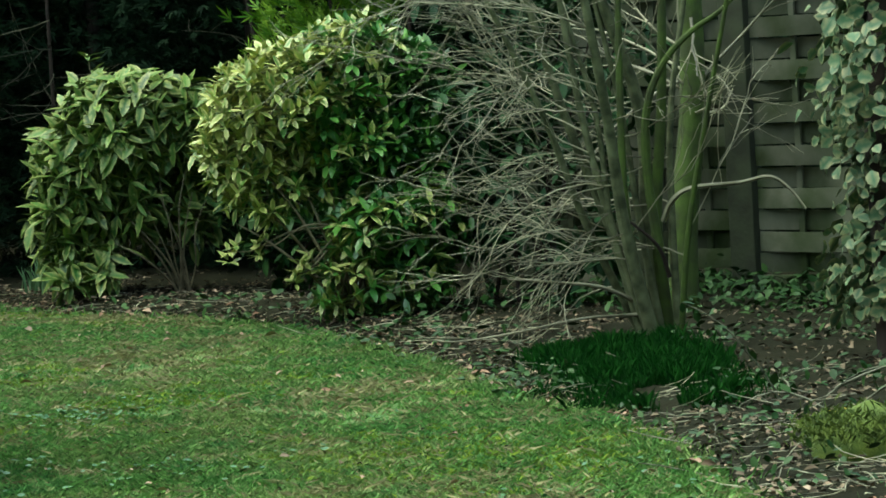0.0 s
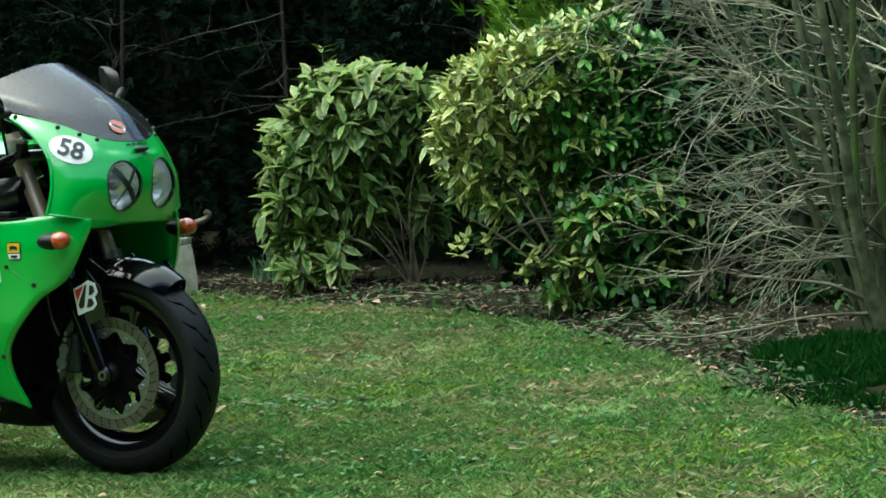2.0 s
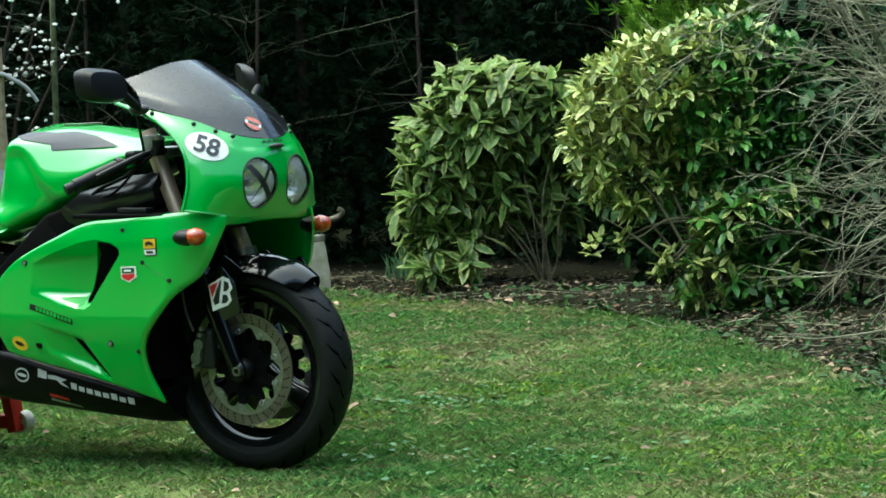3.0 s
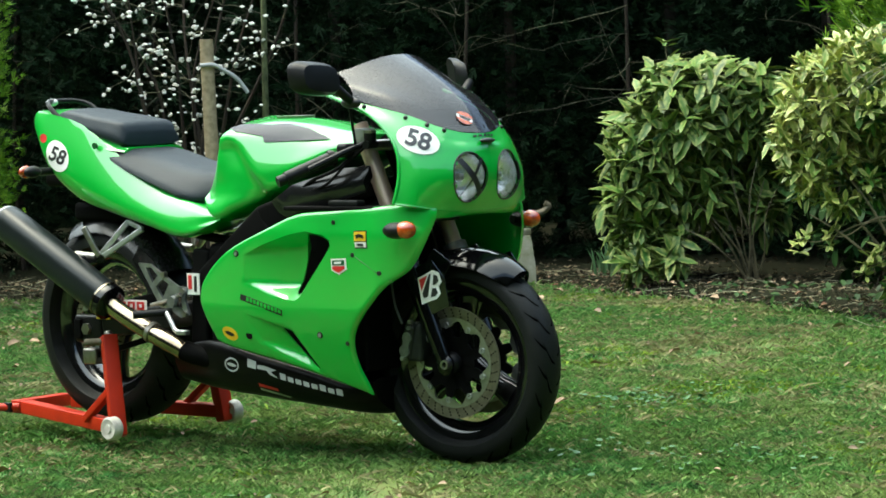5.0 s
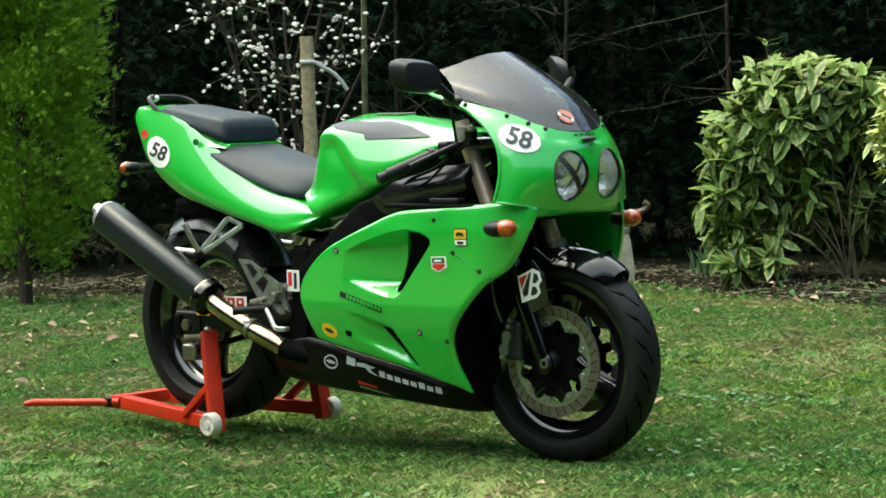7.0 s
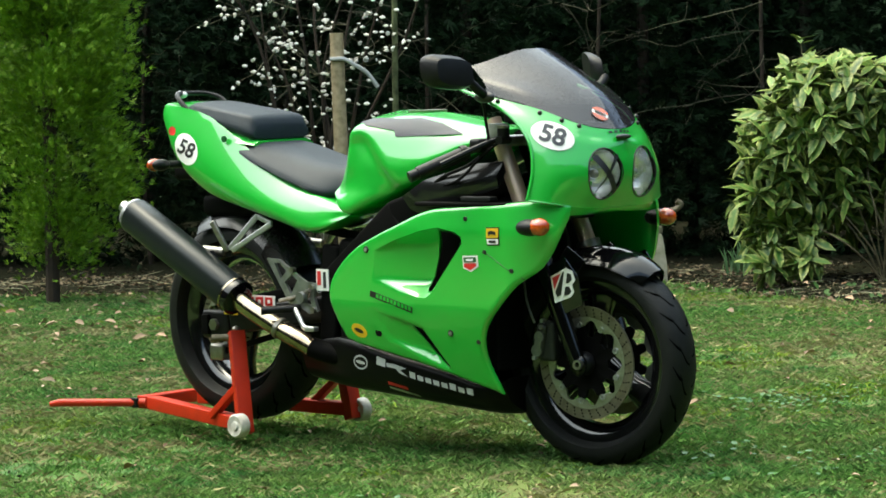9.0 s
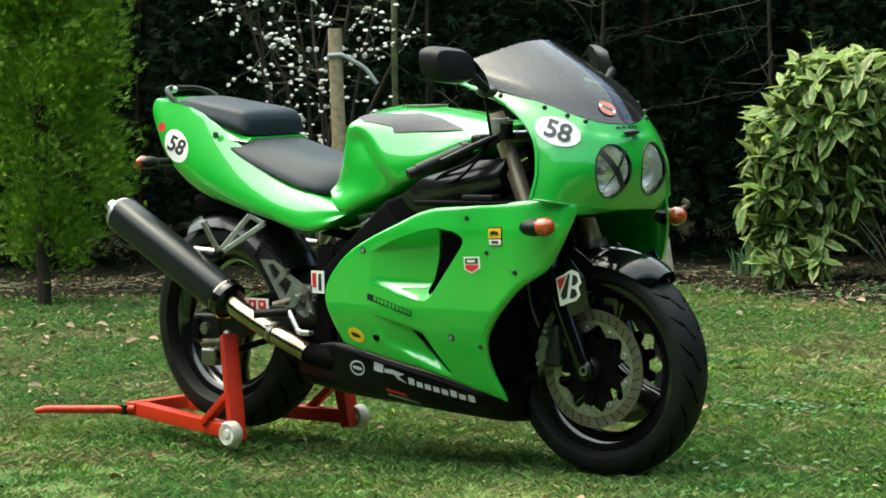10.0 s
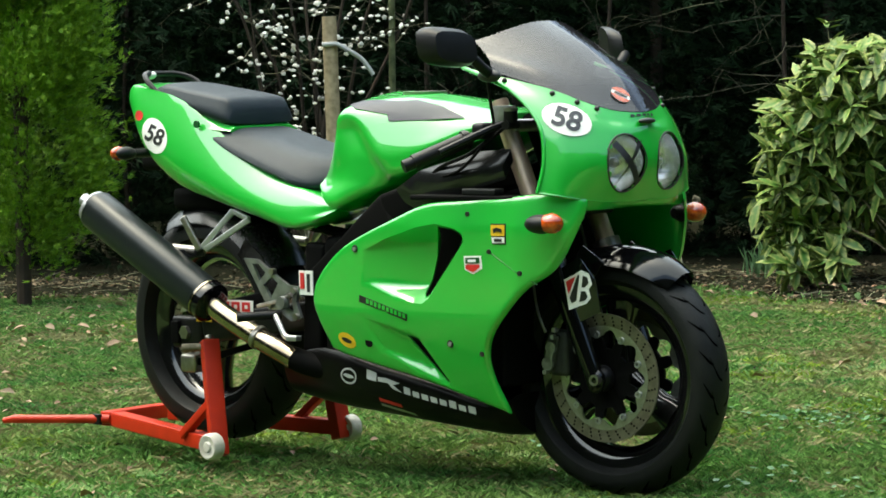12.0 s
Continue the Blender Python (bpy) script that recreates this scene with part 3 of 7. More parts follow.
VENT = [(-0.372, 0.657), (-0.325, 0.652), (-0.298, 0.644), (-0.288, 0.632), (-0.300, 0.610), (-0.355, 0.550), (-0.408, 0.492), (-0.425, 0.484), (-0.437, 0.492), (-0.434, 0.525), (-0.415, 0.580)]
RAMP = [(-0.622, 0.596), (-0.543, 0.626), (-0.440, 0.655), (-0.375, 0.665), (-0.310, 0.656), (-0.282, 0.640), (-0.280, 0.622), (-0.402, 0.482), (-0.425, 0.470), (-0.455, 0.472), (-0.520, 0.487), (-0.625, 0.514)]
SLASH = [(-0.492, 0.391), (-0.455, 0.382), (-0.418, 0.330), (-0.378, 0.279), (-0.388, 0.277), (-0.446, 0.326)]
SRAMP = [(-0.640, 0.434), (-0.485, 0.398), (-0.450, 0.388), (-0.371, 0.276), (-0.385, 0.268), (-0.475, 0.302), (-0.590, 0.345)]


def flank_at(x, z):
    """The skin with its two scoops pressed in and its outer edge rolled inwards."""
    y = flank(x, z)
    for poly, x0, x1, deep, wall in ((RAMP, -0.625, -0.44, 0.050, 1.25), (SRAMP, -0.640, -0.47, 0.020, 0.9)):
        if inside((x, z), poly):
            t = max(0, min(1, (x - x0) / (x1 - x0)))
            y -= min(deep * t, wall * off_line((x, z), poly))
    d = off_line((x, z), FAIR)
    if d < 0.010:
        y -= 0.010 * (1 - math.sqrt(max(0, 1 - (1 - d / 0.010) ** 2)))
    return y


def inset(loop, w):
    """A closed line moved inwards by w."""
    out = []
    for i, p in enumerate(loop):
        a, b = loop[i - 1], loop[(i + 1) % len(loop)]
        dx, dy = b[0] - a[0], b[1] - a[1]
        ln = math.hypot(dx, dy)
        q = (p[0] + dy / ln * w, p[1] - dx / ln * w)
        if off_line(q, loop) > w * 0.93 and inside(q, loop):
            out.append(q)
    return out


flat = cut_sheet(FAIR, (VENT, SLASH), (RAMP, SRAMP, inset(FAIR, 0.0100), inset(FAIR, 0.0045)), 0.0105)
right = shell(flat, lambda x, z: (x, -flank_at(x, z), z), (0, 0.004, 0))
for s, shp in ((-1, right), (1, mirrored(right))):
    f = part("side_fairing", shp, M_GREEN, bike, "lime green side fairing with two air scoops", smooth=50)
    # Matt black blocks stand in for the shade inside the two scoops.
    inner = part("scoop_shade_block", join(box((-0.37, s * 0.175, 0.57), (0.20, 0.05, 0.24), 0.01), box((-0.43, s * 0.17, 0.33), (0.16, 0.03, 0.14), 0.01)), M_MATT, f)
    if s > 0:
        continue
    on = lambda lift: (lambda x, z: (x, -flank_at(x, z) - lift, z))
    for bx, bz in ((-0.65, 0.599), (-0.268, 0.690), (-0.195, 0.602), (-0.101, 0.553), (-0.343, 0.376), (-0.244, 0.355)):
        big = bx in (-0.65, -0.343)
        bolt = part("fairing_bolt", lathe([(0.0, 0.0), (0.009 if big else 0.006, 0.0), (0.010 if big else 0.007, 0.006), (0.0, 0.006)], 14, Matrix.Translation((bx, -flank(bx, bz) - 0.003, bz)), close=False), M_INK, f)
        if big:
            part("bolt_head", lathe([(0.0, 0.0), (0.0055, 0.0), (0.0055, 0.003)], 10, Matrix.Translation((bx + 0.001, -flank(bx, bz) - 0.005, bz - 0.001)), close=False), M_ALU, bolt)
    # Black disc painted for the dark inside of a fixing hole.
    part("fixing_hole_shade", lathe([(0.0, 0.0), (0.012, 0.0), (0.013, 0.004), (0.0, 0.004)], 16, Matrix.Translation((-0.626, -flank(-0.626, 0.367) - 0.001, 0.367)), close=False), M_MATT, f)
    part("panel_seam", tube([on(0.0)(x, 0.602 - 0.077 * (x + 0.195) / 0.138) for x in (-0.188, -0.15, -0.11, -0.06)], 0.0011, 5), M_DKGREEN, f)
    # oil maker's decal: a yellow field over a white one, with a dark figure
    oil = part("oil_decal", shell(cut_sheet([(-0.189, 0.669), (-0.139, 0.670), (-0.139, 0.621), (-0.183, 0.620)], step=0.03), on(0.0015), (0, 0.001, 0)), M_INK, f, "yellow and white oil decal")
    part("decal_shape", shell(cut_sheet([(-0.186, 0.666), (-0.142, 0.667), (-0.142, 0.641), (-0.185, 0.640)], step=0.03), on(0.003), (0, 0.001, 0)), M_YELLOW, oil)
    part("decal_shape", shell(cut_sheet([(-0.184, 0.637), (-0.142, 0.638), (-0.142, 0.624), (-0.181, 0.623)], step=0.03), on(0.003), (0, 0.001, 0)), M_WHITE, oil)
    part("decal_shape", shell(cut_sheet([(-0.178, 0.657), (-0.165, 0.660), (-0.150, 0.657), (-0.150, 0.647), (-0.155, 0.650), (-0.168, 0.651), (-0.176, 0.646)], step=0.03), on(0.0045), (0, 0.001, 0)), M_INK, oil)
    part("print_bar", shell(cut_sheet([(-0.174, 0.634), (-0.150, 0.634), (-0.150, 0.627), (-0.174, 0.627)], step=0.03), on(0.0045), (0, 0.001, 0)), M_INK, oil)
    # watch maker's shield: white edge, green and red halves
    shield = [(-0.277, 0.590), (-0.221, 0.592), (-0.218, 0.562), (-0.247, 0.547), (-0.275, 0.557)]
    wsh = part("shield_decal", shell(cut_sheet(shield, step=0.03), on(0.0015), (0, 0.001, 0)), M_WHITE, f, "green and red shield decal")
    part("decal_shape", shell(cut_sheet([(-0.272, 0.586), (-0.226, 0.588), (-0.225, 0.574), (-0.271, 0.572)], step=0.03), on(0.003), (0, 0.001, 0)), M_DKGREEN, wsh)
    part("decal_shape", shell(cut_sheet([(-0.271, 0.569), (-0.225, 0.571), (-0.225, 0.564), (-0.247, 0.552), (-0.271, 0.560)], step=0.03), on(0.003), (0, 0.001, 0)), M_REDINK, wsh)
    part("print_bar", shell(cut_sheet([(-0.262, 0.582), (-0.236, 0.583), (-0.236, 0.577), (-0.262, 0.576)], step=0.03), on(0.0045), (0, 0.001, 0)), M_WHITE, wsh)
    # tyre maker's strip: a dark field with lighter bars
    strip = part("tyre_maker_strip", shell(cut_sheet([(-0.637, 0.485), (-0.474, 0.443), (-0.478, 0.426), (-0.640, 0.468)], step=0.03), on(0.0015), (0, 0.001, 0)), M_INK, f)
    for i in range(10):
        x = -0.612 + i * 0.0138
        z = 0.470 - 0.252 * (x + 0.61)
        part("print_bar", shell(cut_sheet([(x, z + 0.006), (x + 0.009, z + 0.004), (x + 0.008, z - 0.007), (x - 0.001, z - 0.005)], step=0.03), on(0.003), (0, 0.001, 0)), M_GREEN, strip)
    ov = part("oval_decal", shell(cut_sheet(oval(0.032, 0.019, 24, -0.706, 0.368, -0.25), step=0.03), on(0.0015), (0, 0.001, 0)), M_YELLOW, f, "yellow oval decal")
    part("print_bar", shell(cut_sheet(oval(0.019, 0.006, 16, -0.706, 0.368, -0.25), step=0.03), on(0.003), (0, 0.001, 0)), M_INK, ov)

# belly pan
belly = part("belly_pan", half_loft([(-1.03, [(0, 0.30), (0.12, 0.30), (0.165, 0.295), (0.150, 0.235), (0.11, 0.208), (0, 0.205)]), (-0.85, [(0, 0.33), (0.15, 0.335), (0.200, 0.330), (0.190, 0.235), (0.14, 0.190), (0, 0.185)]),
                                     (-0.65, [(0, 0.30), (0.15, 0.305), (0.208, 0.298), (0.200, 0.220), (0.14, 0.175), (0, 0.170)]), (-0.45, [(0, 0.26), (0.15, 0.270), (0.200, 0.260), (0.192, 0.200), (0.13, 0.158), (0, 0.155)]),
                                     (-0.30, [(0, 0.23), (0.12, 0.235), (0.180, 0.224), (0.168, 0.175), (0.10, 0.143), (0, 0.140)]), (-0.232, [(0, 0.25), (0.10, 0.250), (0.162, 0.240), (0.142, 0.185), (0.08, 0.150), (0, 0.145)])], 4), M_BELLY, bike, "gloss black belly pan")
bt = skin_tree(belly)
side_on = lambda flat, lift=0.002: [onto(bt, (x, -0.2, z), (0, 1, 0), lift) for x, z in flat[0]]
for poly, m in (([(-0.680, 0.294), (-0.645, 0.286), (-0.646, 0.264), (-0.681, 0.270)], M_GREY), ([(-0.641, 0.276), (-0.612, 0.275), (-0.566, 0.264), (-0.588, 0.258), (-0.560, 0.240), (-0.592, 0.250), (-0.605, 0.262), (-0.640, 0.266)], M_GREY)):
    fl = cut_sheet(poly, step=0.02)
    part("maker_emblem", (side_on(fl), fl[1]), m, belly)
for i in range(8):
    x = -0.553 + 0.0288 * i
    z = 0.246 - 0.183 * (x + 0.553)
    h = 0.011 if i in (0, 5, 7) else 0.007
    fl = cut_sheet([(x, z + h), (x + 0.021, z + h - 0.004), (x + 0.021, z - 0.011), (x, z - 0.007)], step=0.02)
    part("print_bar", (side_on(fl), fl[1]), M_GREY, belly)
fl = cut_sheet([(-0.650, 0.209), (-0.545, 0.187), (-0.546, 0.180), (-0.651, 0.202)], step=0.02)
part("print_bar", (side_on(fl), fl[1]), M_GREY, belly)
fl = cut_sheet([(-0.648, 0.224), (-0.575, 0.210), (-0.576, 0.201), (-0.649, 0.214)], step=0.02)
part("print_bar", (side_on(fl), fl[1]), M_REDINK, belly)
fl = cut_sheet(oval(0.030, 0.021, 22, -0.747, 0.273), (oval(0.025, 0.016, 22, -0.747, 0.273),), step=0.02)
part("round_emblem", (side_on(fl), fl[1]), M_GREY, belly)
fl = cut_sheet(oval(0.020, 0.005, 14, -0.747, 0.273, -0.15), step=0.02)
part("print_bar", (side_on(fl), fl[1]), M_GREY, belly)

# engine, radiator and frame behind the panels
part("engine", join(box((-0.62, 0, 0.45), (0.52, 0.34, 0.34), 0.03), box((-0.46, 0, 0.66), (0.34, 0.36, 0.14), 0.03), box((-0.86, 0, 0.40), (0.20, 0.30, 0.26), 0.04)), M_MATT, bike)
part("radiator", box((-0.255, 0, 0.47), (0.05, 0.38, 0.40), 0.01, Matrix()), M_MATT, bike)
for s in (-1, 1):
    part("frame_spar", join(beam((-0.24, s * 0.12, 0.80), (-0.62, s * 0.185, 0.68), 0.04, 0.10, 0.012), beam((-0.60, s * 0.185, 0.69), (-0.90, s * 0.16, 0.48), 0.04, 0.10, 0.012), beam((-0.90, s * 0.15, 0.60), (-0.92, s * 0.15, 0.32), 0.045, 0.07, 0.012)), M_MATT, bike)
    part("subframe_rail", tube([(-0.80, s * 0.13, 0.62), (-1.10, s * 0.12, 0.66), (-1.45, s * 0.08, 0.78)], 0.014, 8), M_MATT, bike)
    flat = cut_sheet([(-0.572, 0.745), (-0.480, 0.790), (-0.310, 0.835), (-0.215, 0.842), (-0.222, 0.800), (-0.340, 0.762), (-0.420, 0.735), (-0.505, 0.726)], step=0.02)
    part("air_duct_cover", shell(flat, lambda x, z: (x, s * (0.20 + 0.02 * math.sin((x + 0.57) * 9) - 0.5 * max(0, z - 0.78)), z), (0, -s * 0.01, -0.03)), M_DUCT, bike, "gloss black air duct cover")
    part("cockpit_infill", box((-0.30, s * 0.215, 0.727), (0.34, 0.085, 0.012), 0.004), M_MATT, bike)
    part("fairing_pad", box((-0.255, s * 0.225, 0.741), (0.11, 0.035, 0.016), 0.005), M_RUBBER, bike)
    part("cable", tube(curve([(-0.23, s * 0.19, 0.89), (-0.30, s * 0.21, 0.835), (-0.40, s * 0.215, 0.80), (-0.47, s * 0.20, 0.76), (-0.52, s * 0.16, 0.72)]), 0.005, 6), M_MATT, bike)
    part("cable", tube(curve([(-0.21, s * 0.18, 0.90), (-0.26, s * 0.215, 0.85), (-0.34, s * 0.22, 0.79), (-0.46, s * 0.21, 0.765)]), 0.004, 6), M_MATT, bike)

# tank, seats and tail
def knee(shape):
    """Presses the knee panel in behind a crease that runs down and forwards."""
    out = []
    for p in shape[0]:
        x, y, z = p
        t = max(0, min(1, (-0.713 + (0.907 - z) * 0.94 - x) / 0.06))
        s = t * t * (3 - 2 * t) * max(0, min(1, (0.940 - z) / 0.05)) * max(0, min(1, (abs(y) - 0.09) / 0.05)) * max(0, min(1, (z - 0.70) / 0.06))
        out.append((x, y - math.copysign(0.020 * s, y), z))
    return out, shape[1]


tank = part("fuel_tank", knee(half_loft([(-0.31, [(0, 0.925), (0.07, 0.922), (0.125, 0.908), (0.142, 0.895), (0.128, 0.884), (0.124, 0.868), (0, 0.865)]), (-0.46, [(0, 0.952), (0.09, 0.945), (0.128, 0.920), (0.154, 0.884), (0.166, 0.850), (0.146, 0.815), (0, 0.80)]),
                                    (-0.55, [(0, 0.968), (0.10, 0.957), (0.138, 0.928), (0.166, 0.876), (0.182, 0.820), (0.158, 0.776), (0, 0.76)]), (-0.65, [(0, 0.979), (0.10, 0.965), (0.146, 0.936), (0.174, 0.882), (0.193, 0.808), (0.170, 0.742), (0, 0.72)]),
                                    (-0.74, [(0, 0.981), (0.10, 0.963), (0.158, 0.940), (0.184, 0.890), (0.202, 0.805), (0.184, 0.712), (0, 0.70)]), (-0.80, [(0, 0.974), (0.10, 0.955), (0.176, 0.924), (0.195, 0.870), (0.195, 0.790), (0.186, 0.690), (0, 0.69)]),
                                    (-0.845, [(0, 0.945), (0.08, 0.928), (0.145, 0.875), (0.170, 0.830), (0.180, 0.770), (0.180, 0.705), (0, 0.70)]), (-0.880, [(0, 0.870), (0.06, 0.855), (0.115, 0.820), (0.145, 0.795), (0.160, 0.770), (0.170, 0.740), (0, 0.73)])], 9, True, 8)), M_GREEN, bike, "lime green fuel tank with a grey flash", smooth=60)
tt = skin_tree(tank)
for s in (-1, 1):
    fl = cut_sheet([(-0.830, 0.930), (-0.766, 0.953), (-0.700, 0.951), (-0.643, 0.945), (-0.580, 0.956), (-0.494, 0.938), (-0.396, 0.898), (-0.520, 0.884), (-0.631, 0.872), (-0.642, 0.894), (-0.748, 0.905)], step=0.012)
    part("tank_flash", ([onto(tt, (x, s * 0.10, z), (0, -s * 0.85, -0.5), 0.0035) for x, z in fl[0]], fl[1]), M_TANKGREY, tank, "dark grey flash decal", fix=False)
part("filler_cap", lathe([(0.0, 0.0), (0.052, 0.0), (0.056, 0.006), (0.056, 0.012), (0.0, 0.012)], 28, Matrix.Translation((-0.66, 0, 0.968)) @ pose(0, 0, 0, 90), close=False), M_STEEL, tank)
part("rider_seat", half_loft([(-0.895, [(0, 0.806), (0.05, 0.800), (0.085, 0.775), (0.088, 0.745), (0, 0.74)]), (-0.955, [(0, 0.822), (0.07, 0.818), (0.120, 0.788), (0.145, 0.736), (0, 0.735)]), (-1.05, [(0, 0.840), (0.08, 0.838), (0.132, 0.812), (0.156, 0.767), (0, 0.76)]),
                              (-1.15, [(0, 0.866), (0.08, 0.864), (0.132, 0.842), (0.156, 0.800), (0, 0.79)]), (-1.25, [(0, 0.890), (0.08, 0.888), (0.128, 0.870), (0.148, 0.836), (0, 0.83)]), (-1.335, [(0, 0.902), (0.07, 0.900), (0.112, 0.890), (0.128, 0.868), (0, 0.86)])], 5), M_VINYL, bike, "black grained rider seat", smooth=60)
part("pillion_pad", half_loft([(-1.272, [(0, 0.938), (0.08, 0.936), (0.100, 0.928), (0.106, 0.905), (0, 0.900)]), (-1.288, [(0, 0.968), (0.088, 0.966), (0.110, 0.950), (0.115, 0.905), (0, 0.900)]), (-1.330, [(0, 0.982), (0.090, 0.978), (0.115, 0.960), (0.118, 0.916), (0, 0.910)]),
                               (-1.45, [(0, 1.000), (0.086, 0.995), (0.108, 0.978), (0.108, 0.945), (0, 0.94)]), (-1.55, [(0, 1.014), (0.072, 1.010), (0.094, 0.994), (0.092, 0.970), (0, 0.965)]), (-1.598, [(0, 1.008), (0.050, 1.006), (0.074, 0.998), (0.072, 0.985), (0, 0.98)])], 5), M_VINYL, bike, "black grained pillion pad", smooth=60)
tail = part("tail_fairing", half_loft([(-0.795, [(0, 0.700), (0.10, 0.700), (0.184, 0.697), (0.187, 0.690), (0.184, 0.683), (0, 0.683)]), (-0.95, [(0, 0.730), (0.12, 0.735), (0.164, 0.732), (0.195, 0.672), (0.174, 0.633), (0, 0.64)]),
                                       (-1.10, [(0, 0.77), (0.13, 0.775), (0.152, 0.774), (0.190, 0.704), (0.163, 0.660), (0, 0.66)]), (-1.28, [(0, 0.86), (0.115, 0.868), (0.136, 0.866), (0.177, 0.752), (0.144, 0.697), (0, 0.70)]),
                                       (-1.45, [(0, 0.965), (0.10, 0.962), (0.122, 0.952), (0.158, 0.812), (0.124, 0.735), (0, 0.74)]), (-1.60, [(0, 0.995), (0.09, 0.995), (0.104, 0.986), (0.132, 0.872), (0.094, 0.808), (0, 0.81)]),
                                       (-1.685, [(0, 1.014), (0.07, 1.012), (0.092, 1.000), (0.098, 0.950), (0.062, 0.880), (0, 0.88)]), (-1.728, [(0, 0.990), (0.045, 0.989), (0.060, 0.982), (0.062, 0.958), (0.044, 0.922), (0, 0.922)])], 5), M_GREEN, bike, "lime green tail fairing", smooth=60)
part("seat_cowl", half_loft([(-1.262, [(0, 0.894), (0.09, 0.894), (0.108, 0.890), (0.114, 0.880), (0, 0.878)]), (-1.290, [(0, 0.902), (0.10, 0.902), (0.114, 0.898), (0.126, 0.884), (0, 0.88)]), (-1.340, [(0, 0.930), (0.09, 0.930), (0.110, 0.918), (0.128, 0.885), (0, 0.882)]),
                             (-1.46, [(0, 0.966), (0.08, 0.966), (0.102, 0.956), (0.120, 0.92), (0, 0.90)])], 4), M_GREEN, tail, smooth=60)
part("tail_lamp", ball((-1.728, 0, 0.958), (0.020, 0.062, 0.028), 16, 10), M_REDLENS, tail, "red tail lamp")
part("grab_rail", tube(curve([(-1.585, -0.088, 0.985), (-1.63, -0.085, 1.020), (-1.665, -0.055, 1.036), (-1.682, 0.0, 1.038), (-1.665, 0.055, 1.036), (-1.63, 0.085, 1.020), (-1.585, 0.088, 0.985)]), 0.008, 8), M_BLACK, tail)
part("seat_lock", ball((-1.682, -0.03, 1.034), (0.02, 0.018, 0.012)), M_WHITE, tail)
part("tail_bolt", lathe([(0.0, 0.0), (0.010, 0.0), (0.010, 0.006)], 12, Matrix.Translation((-1.365, -0.149, 0.903)), close=False), M_DKGREEN, tail)
tlt = skin_tree(tail)
V2 = Vector((-0.69, 0.72, -0.03))
for poly, m, lift in ((cut_sheet(oval(0.036, 0.050, 26, turn=0.35), step=0.015), M_WHITE, 0.002), (turned(lettering("58", 0.062, 0.9), -0.45), M_INK, 0.0035)):
    part("number_roundel" if m is M_WHITE else "number", sticker(poly, tlt, (-1.552, -0.13, 0.872), (0.72, 0.69, 0), (0, 0, 1), V2, lift), m, tail, "white roundel" if m is M_WHITE else "", fix=False, smooth=60)
fl = cut_sheet(oval(0.012, 0.014, 16), step=0.02)
part("small_decal", sticker(fl, tlt, (-1.665, -0.08, 0.925), (0.72, 0.69, 0), (0, 0, 1), V2, 0.002), M_REDINK, tail, fix=False)
part("rear_mudguard", join(box((-1.30, 0, 0.70), (0.50, 0.16, 0.06), 0.02), box((-1.62, 0, 0.80), (0.16, 0.12, 0.05), 0.02, Matrix())), M_MATT, bike)
for s in (-1, 1):
    stalk = part("rear_indicator", join(tube([(-1.60, s * 0.06, 0.825), (-1.58, s * 0.20, 0.828)], 0.012, 10), ball((-1.578, s * 0.212, 0.828), (0.020, 0.034, 0.018))), M_BLACK, bike)
    part("indicator_lens", ball((-1.590, s * 0.226, 0.828), (0.016, 0.028, 0.0195)), M_ORANGE, stalk, "amber indicator lens")

# nose cowl: five lines from the middle round to the right edge, mirrored
NOSE = [[(0.050, 0, 0.716), (0.048, -0.10, 0.716), (0.034, -0.165, 0.722), (0.004, -0.230, 0.734), (-0.045, -0.262, 0.742)],
        [(0.086, 0, 0.800), (0.080, -0.095, 0.800), (0.053, -0.165, 0.805), (0.008, -0.217, 0.812), (-0.040, -0.242, 0.820)],
        [(0.078, 0, 0.870), (0.068, -0.085, 0.872), (0.034, -0.150, 0.882), (-0.012, -0.200, 0.895), (-0.066, -0.230, 0.905)],
        [(0.068, 0, 0.902), (0.050, -0.075, 0.906), (0.017, -0.140, 0.922), (-0.050, -0.190, 0.948), (-0.150, -0.234, 0.982)],
        [(0.060, 0, 0.922), (0.038, -0.070, 0.928), (0.003, -0.130, 0.948), (-0.085, -0.186, 0.988), (-0.300, -0.240, 1.040)]]


def nose_rows(lines, n, k):
    """Resamples lines across to k columns and along to n steps a span."""
    cols = []
    for l in lines:
        c = curve(l, 12)
        cols.append([c[round(i * (len(c) - 1) / (k - 1))] for i in range(k)])
    out = [curve([row[j] for row in cols], n) for j in range(k)]
    return [[out[j][i] for j in range(k)] for i in range(len(out[0]))]


rows = nose_rows(NOSE, 12, 37)
full = [[Vector((p.x, -p.y, p.z)) for p in reversed(r[1:])] + r for r in rows]
v, f = grid(full)
LAMPS = ((-0.079, 0.806), (0.079, 0.806))
keep = []
for q in f:
    c = sum((Vector(v[i]) for i in q), Vector()) / 4
    if not any(((c.y - ly) / 0.0575) ** 2 + ((c.z - lz) / 0.0675) ** 2 < 1 for ly, lz in LAMPS):
        keep.append(q)
inner = [Vector(p) - Vector((0.004, 0, 0)) for p in v]
nose = part("nose_cowl", (v, keep), M_GREEN, bike, "lime green nose cowl with twin round headlamps", smooth=60)
nt = skin_tree(part("cowl_lining", (inner, keep), M_MATT, nose, smooth=60))
full_tree = BVHTree.FromPolygons([Vector(p) for p in v], f)
edge = [r[-1] for r in rows]
